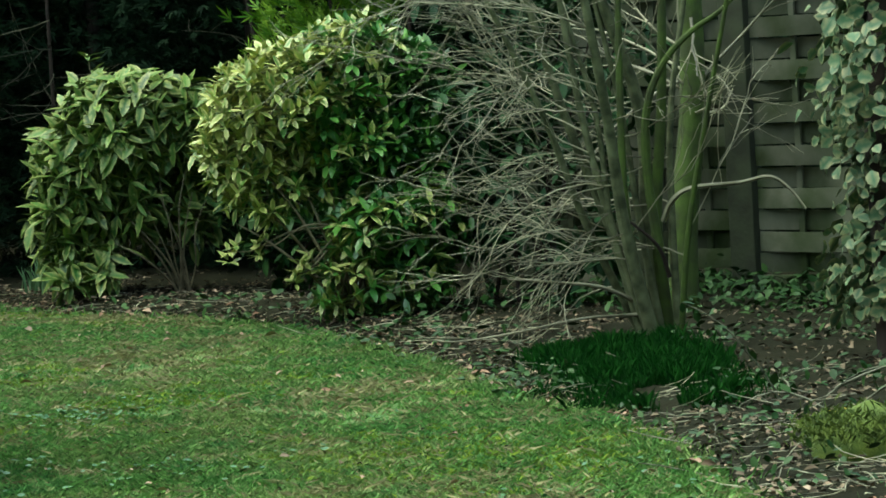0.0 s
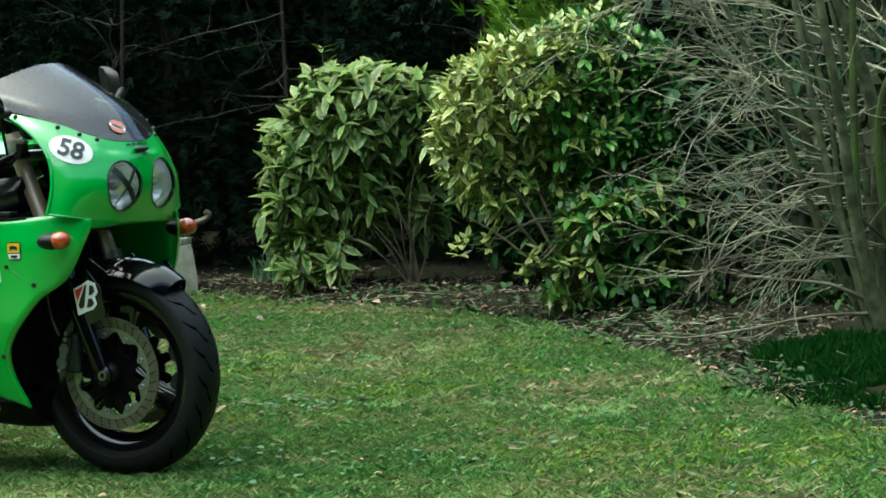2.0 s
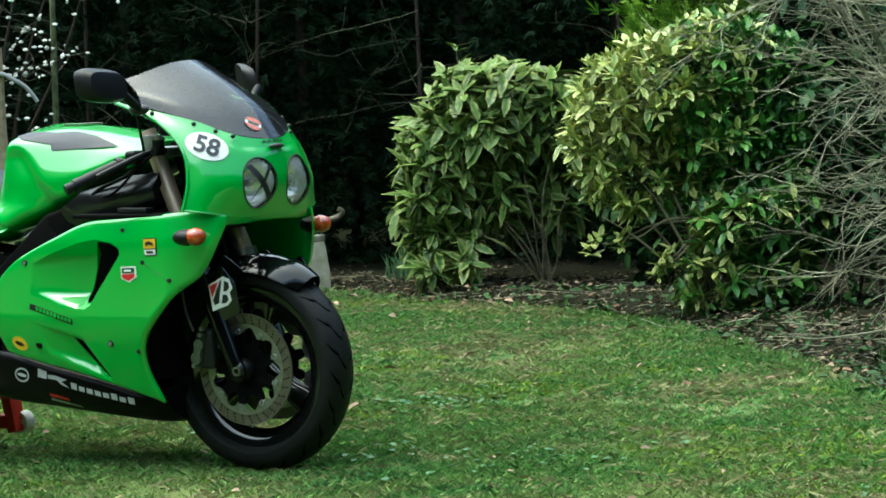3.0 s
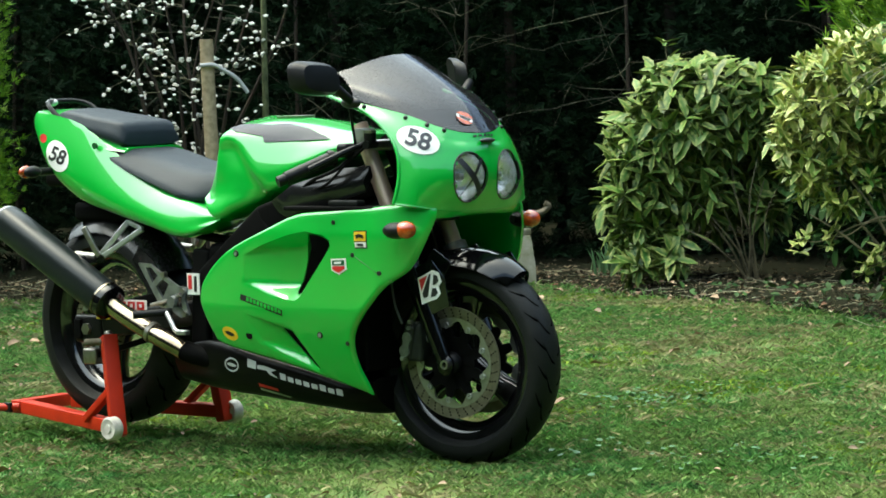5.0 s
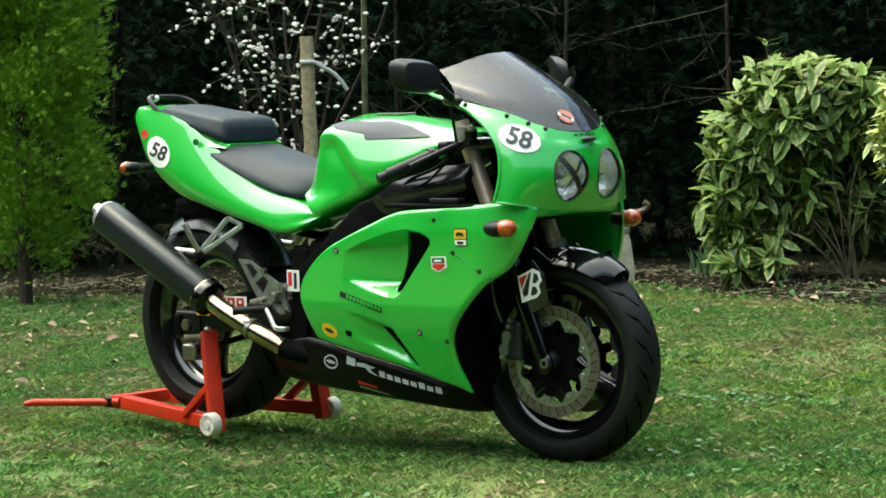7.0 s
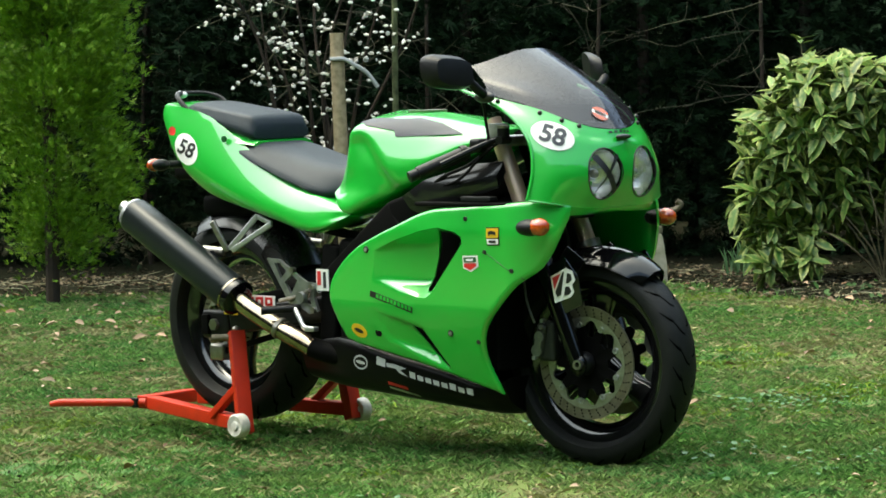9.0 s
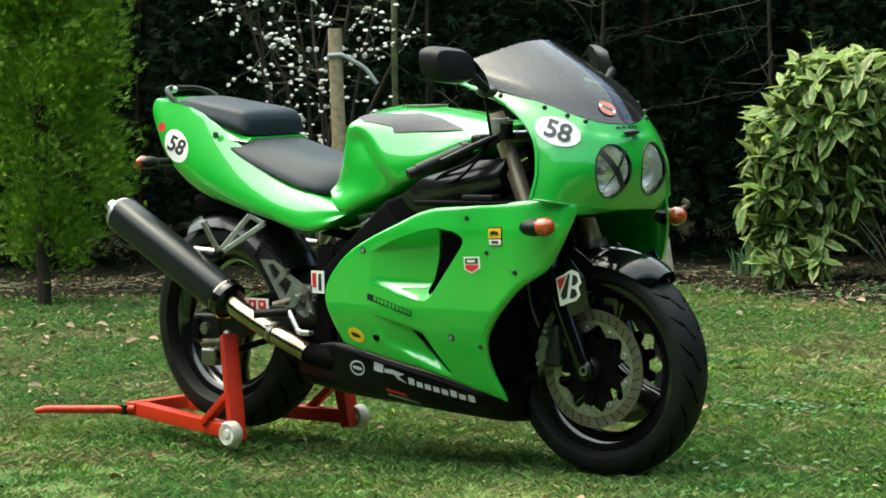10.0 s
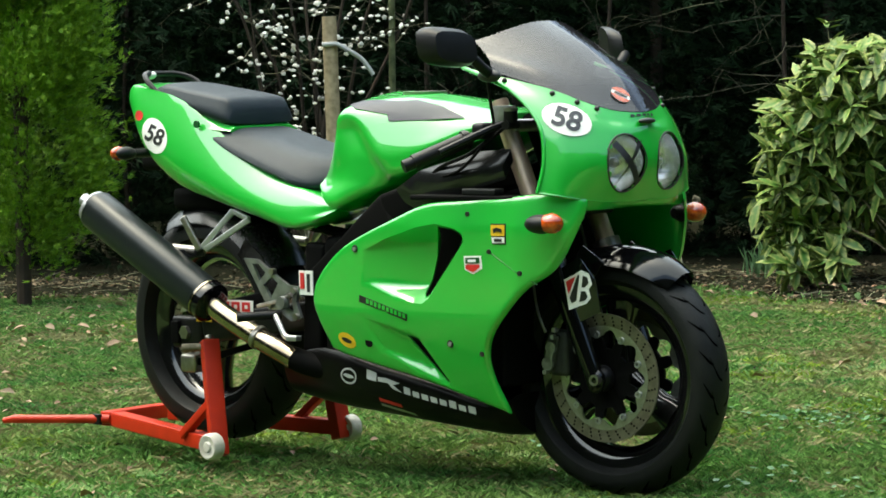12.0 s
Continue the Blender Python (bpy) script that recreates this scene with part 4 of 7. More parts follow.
for s in (-1, 1):
    part("cowl_edge", tube([(p.x, p.y if s < 0 else -p.y, p.z) for p in edge], 0.005, 8), M_GREEN, nose)
part("cowl_lip", tube([p + Vector((-0.003, 0, 0)) for p in full[0]], 0.0035, 8), M_GREEN, nose)
skirt = []
for p in full[0]:
    if abs(p.y) < 0.205:
        drop = 0.016 + 0.016 * (abs(p.y) / 0.205) ** 3
        skirt.append([p, p + Vector((-0.004, 0, -drop * 0.4)), p + Vector((-0.012, 0, -drop)), p + Vector((-0.030, 0, -drop * 0.9))])
part("cowl_skirt", grid(skirt), M_GREEN, nose, smooth=60, fix=False)
for ly, lz in LAMPS:
    ringp, bowl, lens = [], [], []
    for j in range(41):
        a = 2 * math.pi * j / 40
        y, z = ly + 0.0585 * math.cos(a), lz + 0.0685 * math.sin(a)
        hit = full_tree.ray_cast(Vector((0.5, y, z)), Vector((-1, 0, 0)))
        x = hit[0].x if hit[0] else 0.07
        ringp.append(Vector((x, y, z)))
    lampo = part("headlamp", tube(ringp, 0.0022, 8, caps=False), M_INK, nose, "round headlamp under clear glass")
    for k in range(7):
        t = k / 6
        bowl.append([Vector((p.x - 0.010 - 0.055 * math.sin(t * math.pi / 2), ly + (p.y - ly) * math.cos(t * math.pi / 2) * 0.97, lz + (p.z - lz) * math.cos(t * math.pi / 2) * 0.97)) for p in ringp])
        lens.append([Vector((p.x * math.cos(t * math.pi / 2) + 0.082 * (1 - math.cos(t * math.pi / 2)) - 0.007, ly + (p.y - ly) * math.cos(t * math.pi / 2) * 0.97, lz + (p.z - lz) * math.cos(t * math.pi / 2) * 0.97)) for p in ringp])
    part("reflector", grid(bowl), M_REFLECT, lampo, fix=False)
    part("bulb_shield", ball((0.033, ly, lz), (0.016, 0.012, 0.012)), M_STEEL, lampo)
    lo = part("lamp_glass", grid(lens), M_LENS, lampo, fix=False)
    lo.visible_shadow = False
    if ly < 0:
        for a, b in (((-0.037, 0.049), (0.037, -0.049)), ((0.037, 0.049), (-0.037, -0.049))):
            line = []
            for i in range(7):
                t = i / 6
                y, z = ly + a[0] + (b[0] - a[0]) * t, lz + a[1] + (b[1] - a[1]) * t
                hit = full_tree.ray_cast(Vector((0.5, y, z)), Vector((-1, 0, 0)))
                x = (hit[0].x if hit[0] else 0.07) + 0.005
                line.append([Vector((x, y + 0.0092, z + 0.0045)), Vector((x, y - 0.0092, z - 0.0045))])
            part("tape_strip", grid(line), M_INK, lampo, "black tape strip across the glass", fix=False)
NOUT = Vector((-0.69, 0.72, -0.04))
for poly, m, lift in ((cut_sheet(oval(0.061, 0.036, 30, turn=-0.36), step=0.015), M_WHITE, 0.003), (turned(lettering("58", 0.064, 1.12), -0.34), M_TANKGREY, 0.0045)):
    part("number_roundel" if m is M_WHITE else "number", sticker(poly, full_tree, (-0.012, -0.19, 0.912), (0.72, 0.69, 0), (0, 0, 1), NOUT, lift), m, nose, "white oval roundel" if m is M_WHITE else "", fix=False, smooth=60)
part("air_slot", ball((0.072, 0.0, 0.903), (0.010, 0.030, 0.007)), M_INK, nose)
for i in range(5):
    fl = cut_sheet([(-0.006, 0.003), (0.006, 0.003), (0.006, -0.003), (-0.006, -0.003)], step=0.02)
    part("print_bar", sticker(fl, full_tree, (0.06, -0.035 + 0.0175 * i, 0.917), (0, 1, 0), (0, 0, 1), (-1, 0, -0.2), 0.003), M_INK, nose, fix=False)
for j in (16, 21, 26, 32):
    for s in (-1, 1):
        p = rows[43][j]
        part("screen_bolt", ball((p.x, s * abs(p.y), p.z + 0.002), 0.0065, 10, 6), M_INK, nose)

# screen
SCR = [[(0.058, 0, 0.924), (0.037, -0.070, 0.930), (0.002, -0.130, 0.950), (-0.085, -0.186, 0.989), (-0.215, -0.224, 1.026)],
       [(-0.010, 0, 1.004), (-0.024, -0.062, 1.004), (-0.062, -0.122, 1.010), (-0.125, -0.175, 1.030), (-0.235, -0.214, 1.056)],
       [(-0.118, 0, 1.084), (-0.128, -0.056, 1.080), (-0.155, -0.112, 1.073), (-0.200, -0.165, 1.070), (-0.265, -0.205, 1.080)],
       [(-0.238, 0, 1.147), (-0.243, -0.050, 1.144), (-0.256, -0.105, 1.132), (-0.275, -0.155, 1.116), (-0.300, -0.196, 1.102)]]
rows = nose_rows(SCR, 6, 19)
full = [[Vector((p.x, -p.y, p.z)) for p in reversed(r[1:])] + r for r in rows]
scr = part("windscreen", grid(full), M_SCREEN, bike, "smoked windscreen above the nose cowl", smooth=60, fix=False)
st = BVHTree.FromPolygons([Vector(p) for p in grid(full)[0]], grid(full)[1])
for poly, m, lift in ((cut_sheet(oval(0.024, 0.023, 24), step=0.012), M_WHITE, 0.003), (cut_sheet([(-0.024, 0.006), (0.024, 0.006), (0.022, 0.012), (0.012, 0.020), (0, 0.023), (-0.012, 0.020), (-0.022, 0.012)], step=0.012), M_ORANGE, 0.0042),
                      (cut_sheet([(-0.024, -0.006), (0.024, -0.006), (0.022, -0.012), (0.012, -0.020), (0, -0.023), (-0.012, -0.020), (-0.022, -0.012)], step=0.012), M_ORANGE, 0.0042), (cut_sheet([(-0.016, 0.003), (0.016, 0.003), (0.016, -0.003), (-0.016, -0.003)], step=0.012), M_INK, 0.0042)):
    part("round_decal" if m is M_WHITE else "decal_shape", sticker(turned(poly, -0.5), st, (0.02, -0.035, 0.965), (0.35, 0.93, 0), (-0.5, 0.1, 0.85), (-0.8, 0.3, -0.5), lift), m, scr, fix=False)
part("instrument_panel", join(box((-0.20, 0, 0.965), (0.10, 0.26, 0.05), 0.015), box((-0.12, 0, 0.90), (0.14, 0.22, 0.08), 0.02)), M_MATT, bike)
part("cowl_stay", join(beam((-0.10, -0.10, 0.80), (-0.20, -0.10, 0.70), 0.02, 0.02), beam((-0.10, 0.10, 0.80), (-0.20, 0.10, 0.70), 0.02, 0.02), box((-0.04, 0, 0.80), (0.05, 0.30, 0.12), 0.02)), M_MATT, bike)

# mirrors, bars and front indicators
for s in (-1, 1):
    sx = 0.0 if s < 0 else -0.06
    rows = []
    for t, hw, hh in ((-0.5, 0.045, 0.026), (-0.46, 0.058, 0.036), (-0.1, 0.066, 0.045), (0.3, 0.070, 0.047), (0.5, 0.068, 0.045)):
        c = Vector((-0.215 - 0.055 * t, -0.372, 1.088)) if s < 0 else Vector((-0.325 - 0.05 * t, 0.335, 1.083))
        q = (Vector((-0.20, -0.98, 0.10)) if s < 0 else Vector((-0.78, 0.62, 0.10))).normalized()
        loop = []
        for j in range(24):
            a = 2 * math.pi * j / 24
            cu, sv = math.copysign(abs(math.cos(a)) ** 0.6, math.cos(a)), math.copysign(abs(math.sin(a)) ** 0.6, math.sin(a))
            loop.append(c + q * hw * cu + Vector((-0.15, 0, 1)) * hh * sv)
        rows.append(loop)
    mir = part("mirror", grid(rows, True, True), M_BLACK, bike, "black wing mirror")
    part("mirror_stalk", tube(curve([(-0.20 + sx, s * 0.31, 1.062), (-0.195 + sx, s * 0.285, 1.040), (-0.20 + sx, s * 0.25, 1.022)]), 0.013, 12), M_BLACK, mir)
    part("mirror_base", ball((-0.205 + sx, s * 0.246, 1.018), (0.036, 0.016, 0.016)), M_INK, mir)
    bar = part("handlebar", tube([(-0.245, s * 0.15, 0.905), (-0.365, s * 0.36, 0.812)], 0.011, 12), M_BLACK, bike)
    part("grip", join(tube([(-0.290, s * 0.228, 0.870), (-0.360, s * 0.352, 0.815)], 0.0195, 14), tube([(-0.293, s * 0.233, 0.868), (-0.298, s * 0.242, 0.864)], 0.024, 14)), M_BLACK, bar, "ribbed black rubber grip")
    part("bar_end", tube([(-0.360, s * 0.352, 0.815), (-0.372, s * 0.374, 0.806)], 0.016, 14), M_BLACK, bar)
    part("switchgear", box((-0.268, s * 0.205, 0.886), (0.042, 0.046, 0.040), 0.012), M_BLACK, bar)
    part("lever", tube(curve([(-0.215, s * 0.175, 0.905), (-0.235, s * 0.24, 0.885), (-0.285, s * 0.34, 0.84)]), [0.008] * 13, 8), M_BLACK, bar)
    part("master_cylinder", join(tube([(-0.205, s * 0.175, 0.905), (-0.205, s * 0.175, 0.932)], 0.017, 16), tube([(-0.22, s * 0.14, 0.90), (-0.20, s * 0.20, 0.90)], 0.011, 12)), M_BLACK, bar)
    part("mirror_stay", tube([(-0.222, s * 0.236, 1.006), (-0.232, s * 0.205, 0.90)], 0.004, 8), M_BLACK, mir)
    part("reservoir_cap", tube([(-0.205, s * 0.175, 0.932), (-0.205, s * 0.175, 0.940)], 0.018, 16), M_STEEL, bar)
    part("bar_clamp", lathe([(0.0, -0.02), (0.028, -0.02), (0.030, 0.0), (0.028, 0.02), (0.0, 0.02)], 18, Matrix.Translation((-0.245, s * 0.155, 0.925)) @ pose(0, 0, 0, 90), close=False), M_ALU, bar)
    iy = 0.292 if s < 0 else 0.232
    ind = part("front_indicator", join(ball((-0.008, s * iy, 0.672), (0.046, 0.030, 0.023), 18, 12), tube([(-0.02, s * 0.20, 0.672), (-0.01, s * iy, 0.672)], 0.013, 10)), M_BLACK, bike)
    part("indicator_lens", ball((0.022, s * (iy - 0.002), 0.674), (0.030, 0.028, 0.0245), 18, 12), M_ORANGE, ind, "amber indicator lens")

# swingarm, rear brake, foot hangers
for s in (-1, 1):
    arm = part("swingarm", join(beam((-0.90, s * 0.13, 0.42), (-1.36, s * 0.135, 0.36), 0.04, 0.075, 0.012), box((-1.42, s * 0.135, 0.35), (0.12, 0.04, 0.085), 0.012)), M_BLACK, bike)
    part("chain_adjuster", box((-1.455, s * 0.16, 0.35), (0.03, 0.012, 0.06), 0.004), M_MATT, arm)
    part("axle_nut", lathe([(0.0, 0.0), (0.018, 0.0), (0.020, 0.012), (0.0, 0.012)], 6, Matrix.Translation((-1.42, s * 0.165, 0.35)), close=False), M_STEEL, arm)
    part("swingarm_brace", beam((-1.00, s * 0.12, 0.48), (-1.30, s * 0.13, 0.42), 0.02, 0.03, 0.006), M_MATT, arm)
    if s < 0:
        d = part("chain_maker_decal", box((-1.215, -0.159, 0.427), (0.13, 0.002, 0.034), 0.0, Matrix()), M_WHITE, arm, "white decal with red block print")
        for i in range(3):
            part("print_bar", join(box((-1.255 + 0.04 * i, -0.161, 0.427), (0.030, 0.002, 0.024), 0.0)), M_REDINK, d)
            part("print_bar", join(box((-1.253 + 0.04 * i, -0.163, 0.427), (0.010, 0.002, 0.010), 0.0)), M_WHITE, d)
        part("print_bar", box((-1.345, -0.157, 0.387), (0.06, 0.002, 0.010), 0.0), M_YELLOW, arm)
part("rear_caliper", box((-1.46, -0.095, 0.262), (0.06, 0.05, 0.05), 0.010), M_STEEL, bike)
part("torque_arm", beam((-1.44, -0.10, 0.265), (-1.05, -0.12, 0.36), 0.012, 0.018, 0.003), M_MATT, bike)
rows = []
for i in range(17):
    a = radians(30 + 85 * i / 16)
    rows.append([WR + Vector((math.cos(a) * (0.334 - 0.055 * abs(t) ** 3), 0.098 * t, math.sin(a) * (0.334 - 0.055 * abs(t) ** 3))) for t in (-1, -0.85, -0.55, -0.2, 0.2, 0.55, 0.85, 1)])
hg = grid(rows)
part("rear_hugger", join(hg, ([p + (WR - p).normalized() * 0.003 for p in map(Vector, hg[0])], [tuple(reversed(q)) for q in hg[1]])), M_CARBON, bike, "dark carbon hugger over the rear tyre", fix=False)
part("hugger_side", shell(cut_sheet([(-1.13, 0.515), (-1.16, 0.560), (-1.22, 0.600), (-1.25, 0.560), (-1.20, 0.500), (-1.08, 0.440), (-0.96, 0.415), (-0.96, 0.445), (-1.06, 0.470)], step=0.03), lambda x, z: (x, -0.118, z), (0, 0.005, 0)), M_CARBON, bike)
part("shock", join(tube([(-0.95, 0, 0.62), (-1.00, 0, 0.34)], 0.03, 12)), M_MATT, bike)
for s in (-1, 1):
    hp = [(-1.142, 0.558), (-1.092, 0.556), (-1.030, 0.520), (-0.978, 0.492), (-0.940, 0.490), (-0.950, 0.450), (-0.934, 0.410), (-0.972, 0.400), (-1.020, 0.426), (-1.054, 0.428), (-1.082, 0.470)]
    holes = ([(-1.110, 0.545), (-1.085, 0.545), (-1.060, 0.522), (-1.085, 0.500)], [(-1.070, 0.490), (-1.040, 0.512), (-1.015, 0.497), (-1.045, 0.455)], [(-0.985, 0.472), (-0.962, 0.472), (-0.966, 0.450), (-0.960, 0.422), (-0.985, 0.432)])
    h = part("foot_hanger", shell(cut_sheet(hp, holes, step=0.03), lambda x, z: (x, s * (0.192 + 0.02 * (z - 0.4)), z), (0, -s * 0.009, 0)), M_HANGER, bike, "cast aluminium footrest hanger", smooth=30)
    for bx, bz in ((-1.035, 0.525), (-0.955, 0.478), (-0.950, 0.412), (-1.045, 0.440)):
        part("hanger_bolt", tube([(bx, s * 0.200, bz), (bx, s * 0.185, bz)], 0.009, 10), M_STEEL, h)
    part("footrest", tube([(-1.01, s * 0.19, 0.416), (-1.075, s * 0.285, 0.412)], 0.012, 10), M_BLACK, h)
    part("foot_lever", tube(curve([(-1.02, s * 0.205, 0.42), (-0.99, s * 0.215, 0.392), (-0.965, s * 0.22, 0.365), (-0.930, s * 0.225, 0.362)]), 0.0075, 8), M_ALU, h)
    part("pedal_pad", box((-0.922, s * 0.232, 0.362), (0.040, 0.022, 0.014), 0.004), M_ALU, h)
    part("foot_lever_link", tube([(-1.09, s * 0.196, 0.435), (-1.00, s * 0.200, 0.452), (-0.955, s * 0.205, 0.470)], 0.006, 8), M_STEEL, h)
    part("heel_boss", lathe([(0.0, -0.012), (0.016, -0.012), (0.018, 0.0), (0.0, 0.0)], 16, Matrix.Translation((-0.985, s * 0.205, 0.448)), close=False), M_HANGER, h)
    p = part("pillion_bracket", join(beam((-1.225, s * 0.150, 0.678), (-1.303, s * 0.195, 0.580), 0.010, 0.016, 0.003), beam((-1.165, s * 0.150, 0.655), (-1.290, s * 0.195, 0.576), 0.010, 0.016, 0.003), beam((-1.225, s * 0.150, 0.676), (-1.165, s * 0.150, 0.655), 0.010, 0.014, 0.003)), M_ALU, bike)
    part("pillion_footrest", join(beam((-1.352, s * 0.215, 0.662), (-1.305, s * 0.20, 0.574), 0.012, 0.018, 0.004), tube([(-1.40, s * 0.205, 0.578), (-1.315, s * 0.20, 0.573)], 0.013, 12)), M_STEEL, p)

# exhaust
A, B = Vector((-1.655, -0.262, 0.684)), Vector((-1.236, -0.242, 0.450))
d = (B - A).normalized()
up = Vector((0, 0, 1)) - d * d.z
up.normalize()
sd = d.cross(up)
rows = []
for t, r in ((0.0, 0.046), (0.01, 0.050), (0.03, 0.052), (0.97, 0.052), (1.0, 0.050)):
    c = A + (B - A) * t
    rows.append([c + up * r * math.copysign(abs(math.cos(a)) ** 0.78, math.cos(a)) + sd * r * 0.94 * math.copysign(abs(math.sin(a)) ** 0.78, math.sin(a)) for a in (2 * math.pi * j / 32 for j in range(32))])
ex = part("silencer", grid(rows, True, True), M_CAN, bike, "dark anodised silencer can")
part("end_cap", join(tube([A - d * 0.014, A - d * 0.006, A + d * 0.008], [0.036, 0.047, 0.0505], 32), tube([A - d * 0.045, A - d * 0.01], 0.018, 16)), M_ALU, ex)
part("clamp_ring", tube([B - d * 0.012, B - d * 0.008, B + d * 0.020, B + d * 0.030], [0.054, 0.0565, 0.055, 0.036], 32), M_BLACKGLOSS, ex)
part("clamp_edge", tube([B - d * 0.006, B - d * 0.001], 0.0578, 32), M_CHROME, ex)
part("exhaust_pipe", tube(curve([B + d * 0.01, (-1.19, -0.237, 0.420), (-1.114, -0.230, 0.383), (-1.03, -0.225, 0.346), (-0.935, -0.214, 0.306)]), [0.028] * 10 + [0.029] * 15, 20), M_CHROME, ex, "heat-tinted polished exhaust pipe")
part("pipe_clamp", tube([(-1.062, -0.228, 0.360), (-1.050, -0.227, 0.355)], 0.032, 18), M_STEEL, ex)
part("collector", tube([(-0.945, -0.215, 0.310), (-0.91, -0.200, 0.296), (-0.84, -0.16, 0.275)], [0.0295, 0.030, 0.030], 18), M_MATT, ex)
part("silencer_strap", beam((-1.30, -0.19, 0.57), (-1.40, -0.235, 0.56), 0.006, 0.025, 0.002), M_BLACK, ex)
lk = part("engine_decal", box((-0.918, -0.186, 0.50), (0.05, 0.003, 0.062), 0.0), M_WHITE, bike, "white tyre maker decal")
part("decal_shape", join(box((-0.930, -0.1885, 0.505), (0.014, 0.002, 0.040), 0.0)), M_REDINK, lk)
part("decal_shape", join(box((-0.908, -0.1885, 0.50), (0.010, 0.002, 0.046), 0.0)), M_INK, lk)

# ---- the paddock stand ----
stand = thing("paddock_stand", (-1.5, 0, 0), "red painted steel paddock stand lifting the rear wheel", "stand")
for s in (-1, 1):
    u = part("upright", beam((-1.200, s * 0.222 - 0.023, 0.045), (-1.272, s * 0.205, 0.340), 0.046, 0.040, 0.004), M_RED, stand)
    part("brace", beam((-1.365, s * 0.205 - 0.02, 0.085), (-1.240, s * 0.212 - 0.02, 0.180), 0.028, 0.020, 0.003), M_RED, u)
    part("side_tube", beam((-1.220, s * 0.222 - 0.023, 0.075), (-1.825, s * 0.10 + 0.04, 0.085), 0.042, 0.040, 0.004), M_RED, stand)
    part("roller", lathe([(0.0, -0.020), (0.012, -0.020), (0.014, -0.014), (0.030, -0.018), (0.035, -0.012), (0.035, 0.014), (0.030, 0.018), (0.0, 0.018)], 28, Matrix.Translation((-1.196, s * 0.249 - 0.026, 0.072)), close=False), M_NYLON, stand, "scuffed white nylon roller")
    part("lifting_pin", tube([(-1.268, s * 0.205, 0.322), (-1.333, s * 0.245, 0.320)], 0.011, 12), M_RUST, u)
    part("pin_nut", ball((-1.272, s * 0.205, 0.345), (0.014, 0.012, 0.010)), M_STEEL, u)
part("cross_tube", beam((-1.86, -0.075, 0.085), (-1.88, 0.155, 0.085), 0.042, 0.040, 0.004), M_RED, stand)
part("handle", tube([(-1.84, -0.075, 0.085), (-1.94, -0.135, 0.085), (-2.08, -0.22, 0.085), (-2.11, -0.235, 0.080)], [0.013, 0.012, 0.012, 0.008], 12), M_RED, stand)
part("tube_plug", box((-1.868, -0.098, 0.085), (0.030, 0.012, 0.030), 0.003), M_BLACK, stand)


# ---- lawn, bed and ground ----
EDGE = [(-9.0, 1.6), (-7.6, 2.8), (-6.73, 3.35), (-6.1, 3.9), (-5.3, 4.6), (-4.5, 5.2), (-4.05, 5.27), (-3.5, 5.02), (-2.35, 4.66), (-1.3, 4.06), (-0.5, 3.35), (0.25, 2.62), (0.75, 2.10), (1.3, 1.66), (1.8, 1.10), (2.24, 0.54), (2.75, -0.2), (3.4, -1.4)]
edge_line = [(p.x, p.y) for p in curve([(x, y, 0) for x, y in EDGE], 6)]
LAWN = edge_line + [(3.4, -3.2), (-1.0, -3.2), (-9.0, -1.5)]
rng = np.random.default_rng(7)
tagged(part("ground", box((0, 0, -0.55), (1200, 1200, 1.0)), M_TURF), "mown garden ground running out past the hedge", "ground", kind="structure")


def swell(x, y):
    """Slight unevenness of the turf."""
    return 0.010 + 0.007 * np.sin(1.3 * x + 0.7 * y) * np.cos(0.9 * y - 0.4 * x) + 0.003 * np.sin(3.1 * x - 2.2 * y + 1) + 0.002 * np.sin(7.3 * x + 5.1 * y)


lawn_flat = cut_sheet(LAWN, step=0.22)
tagged(part("lawn", ([(x, y, swell(x, y) - 0.012) for x, y in lawn_flat[0]], lawn_flat[1]), M_TURF, fix=False), "worn green lawn scattered with dead leaves", "lawn", kind="structure")
BED = edge_line + [(6.0, -1.4), (6.0, 9.5), (-11.0, 9.5), (-11.0, 1.6)]
bed_flat = cut_sheet(BED, step=0.16)


def bed_height(x, y):
    d = off_line((x, y), LAWN)
    return min(0.05, 0.25 * d) - 0.018 + 0.03 * noise.noise(Vector((x * 1.7, y * 1.7, 1))) * min(1, d * 2) + 0.014 * noise.noise(Vector((x * 7, y * 7, 2)))


tagged(part("flower_bed", ([(x, y, bed_height(x, y)) for x, y in bed_flat[0]], bed_flat[1]), M_SOIL, fix=False), "dark soil bed littered with dead leaves", "flower bed", kind="structure")


def in_poly(x, y, poly):
    c = np.zeros(len(x), bool)
    for i in range(len(poly)):
        (ax, ay), (bx, by) = poly[i], poly[i - 1]
        hit = ((ay > y) != (by > y)) & (x < (bx - ax) * (y - ay) / (by - ay + 1e-12) + ax)
        c ^= hit
    return c


def blades(n, x, y, z, height, width, lean):
    """Single grass blades: a bent sliver of two triangles each."""
    a = rng.uniform(0, 2 * np.pi, n)
    h = height * rng.uniform(0.45, 1.25, n)
    w = width * rng.uniform(0.6, 1.4, n)
    lx, ly = lean * h * rng.normal(0, 1, n), lean * h * rng.normal(0, 1, n)
    cx, cy = np.cos(a) * w, np.sin(a) * w
    v = np.stack([np.stack([x - cx, y - cy, z - 0.004], 1), np.stack([x + cx, y + cy, z - 0.004], 1),
                  np.stack([x + lx * 0.4 + cx * 0.6, y + ly * 0.4 + cy * 0.6, z + h * 0.6], 1), np.stack([x + lx, y + ly, z + h * 0.92], 1)], 1)
    k = np.arange(n)[:, None] * 4
    f = np.concatenate([k + [0, 1, 2], k + [0, 2, 3]], 0)
    return v.reshape(-1, 3), f


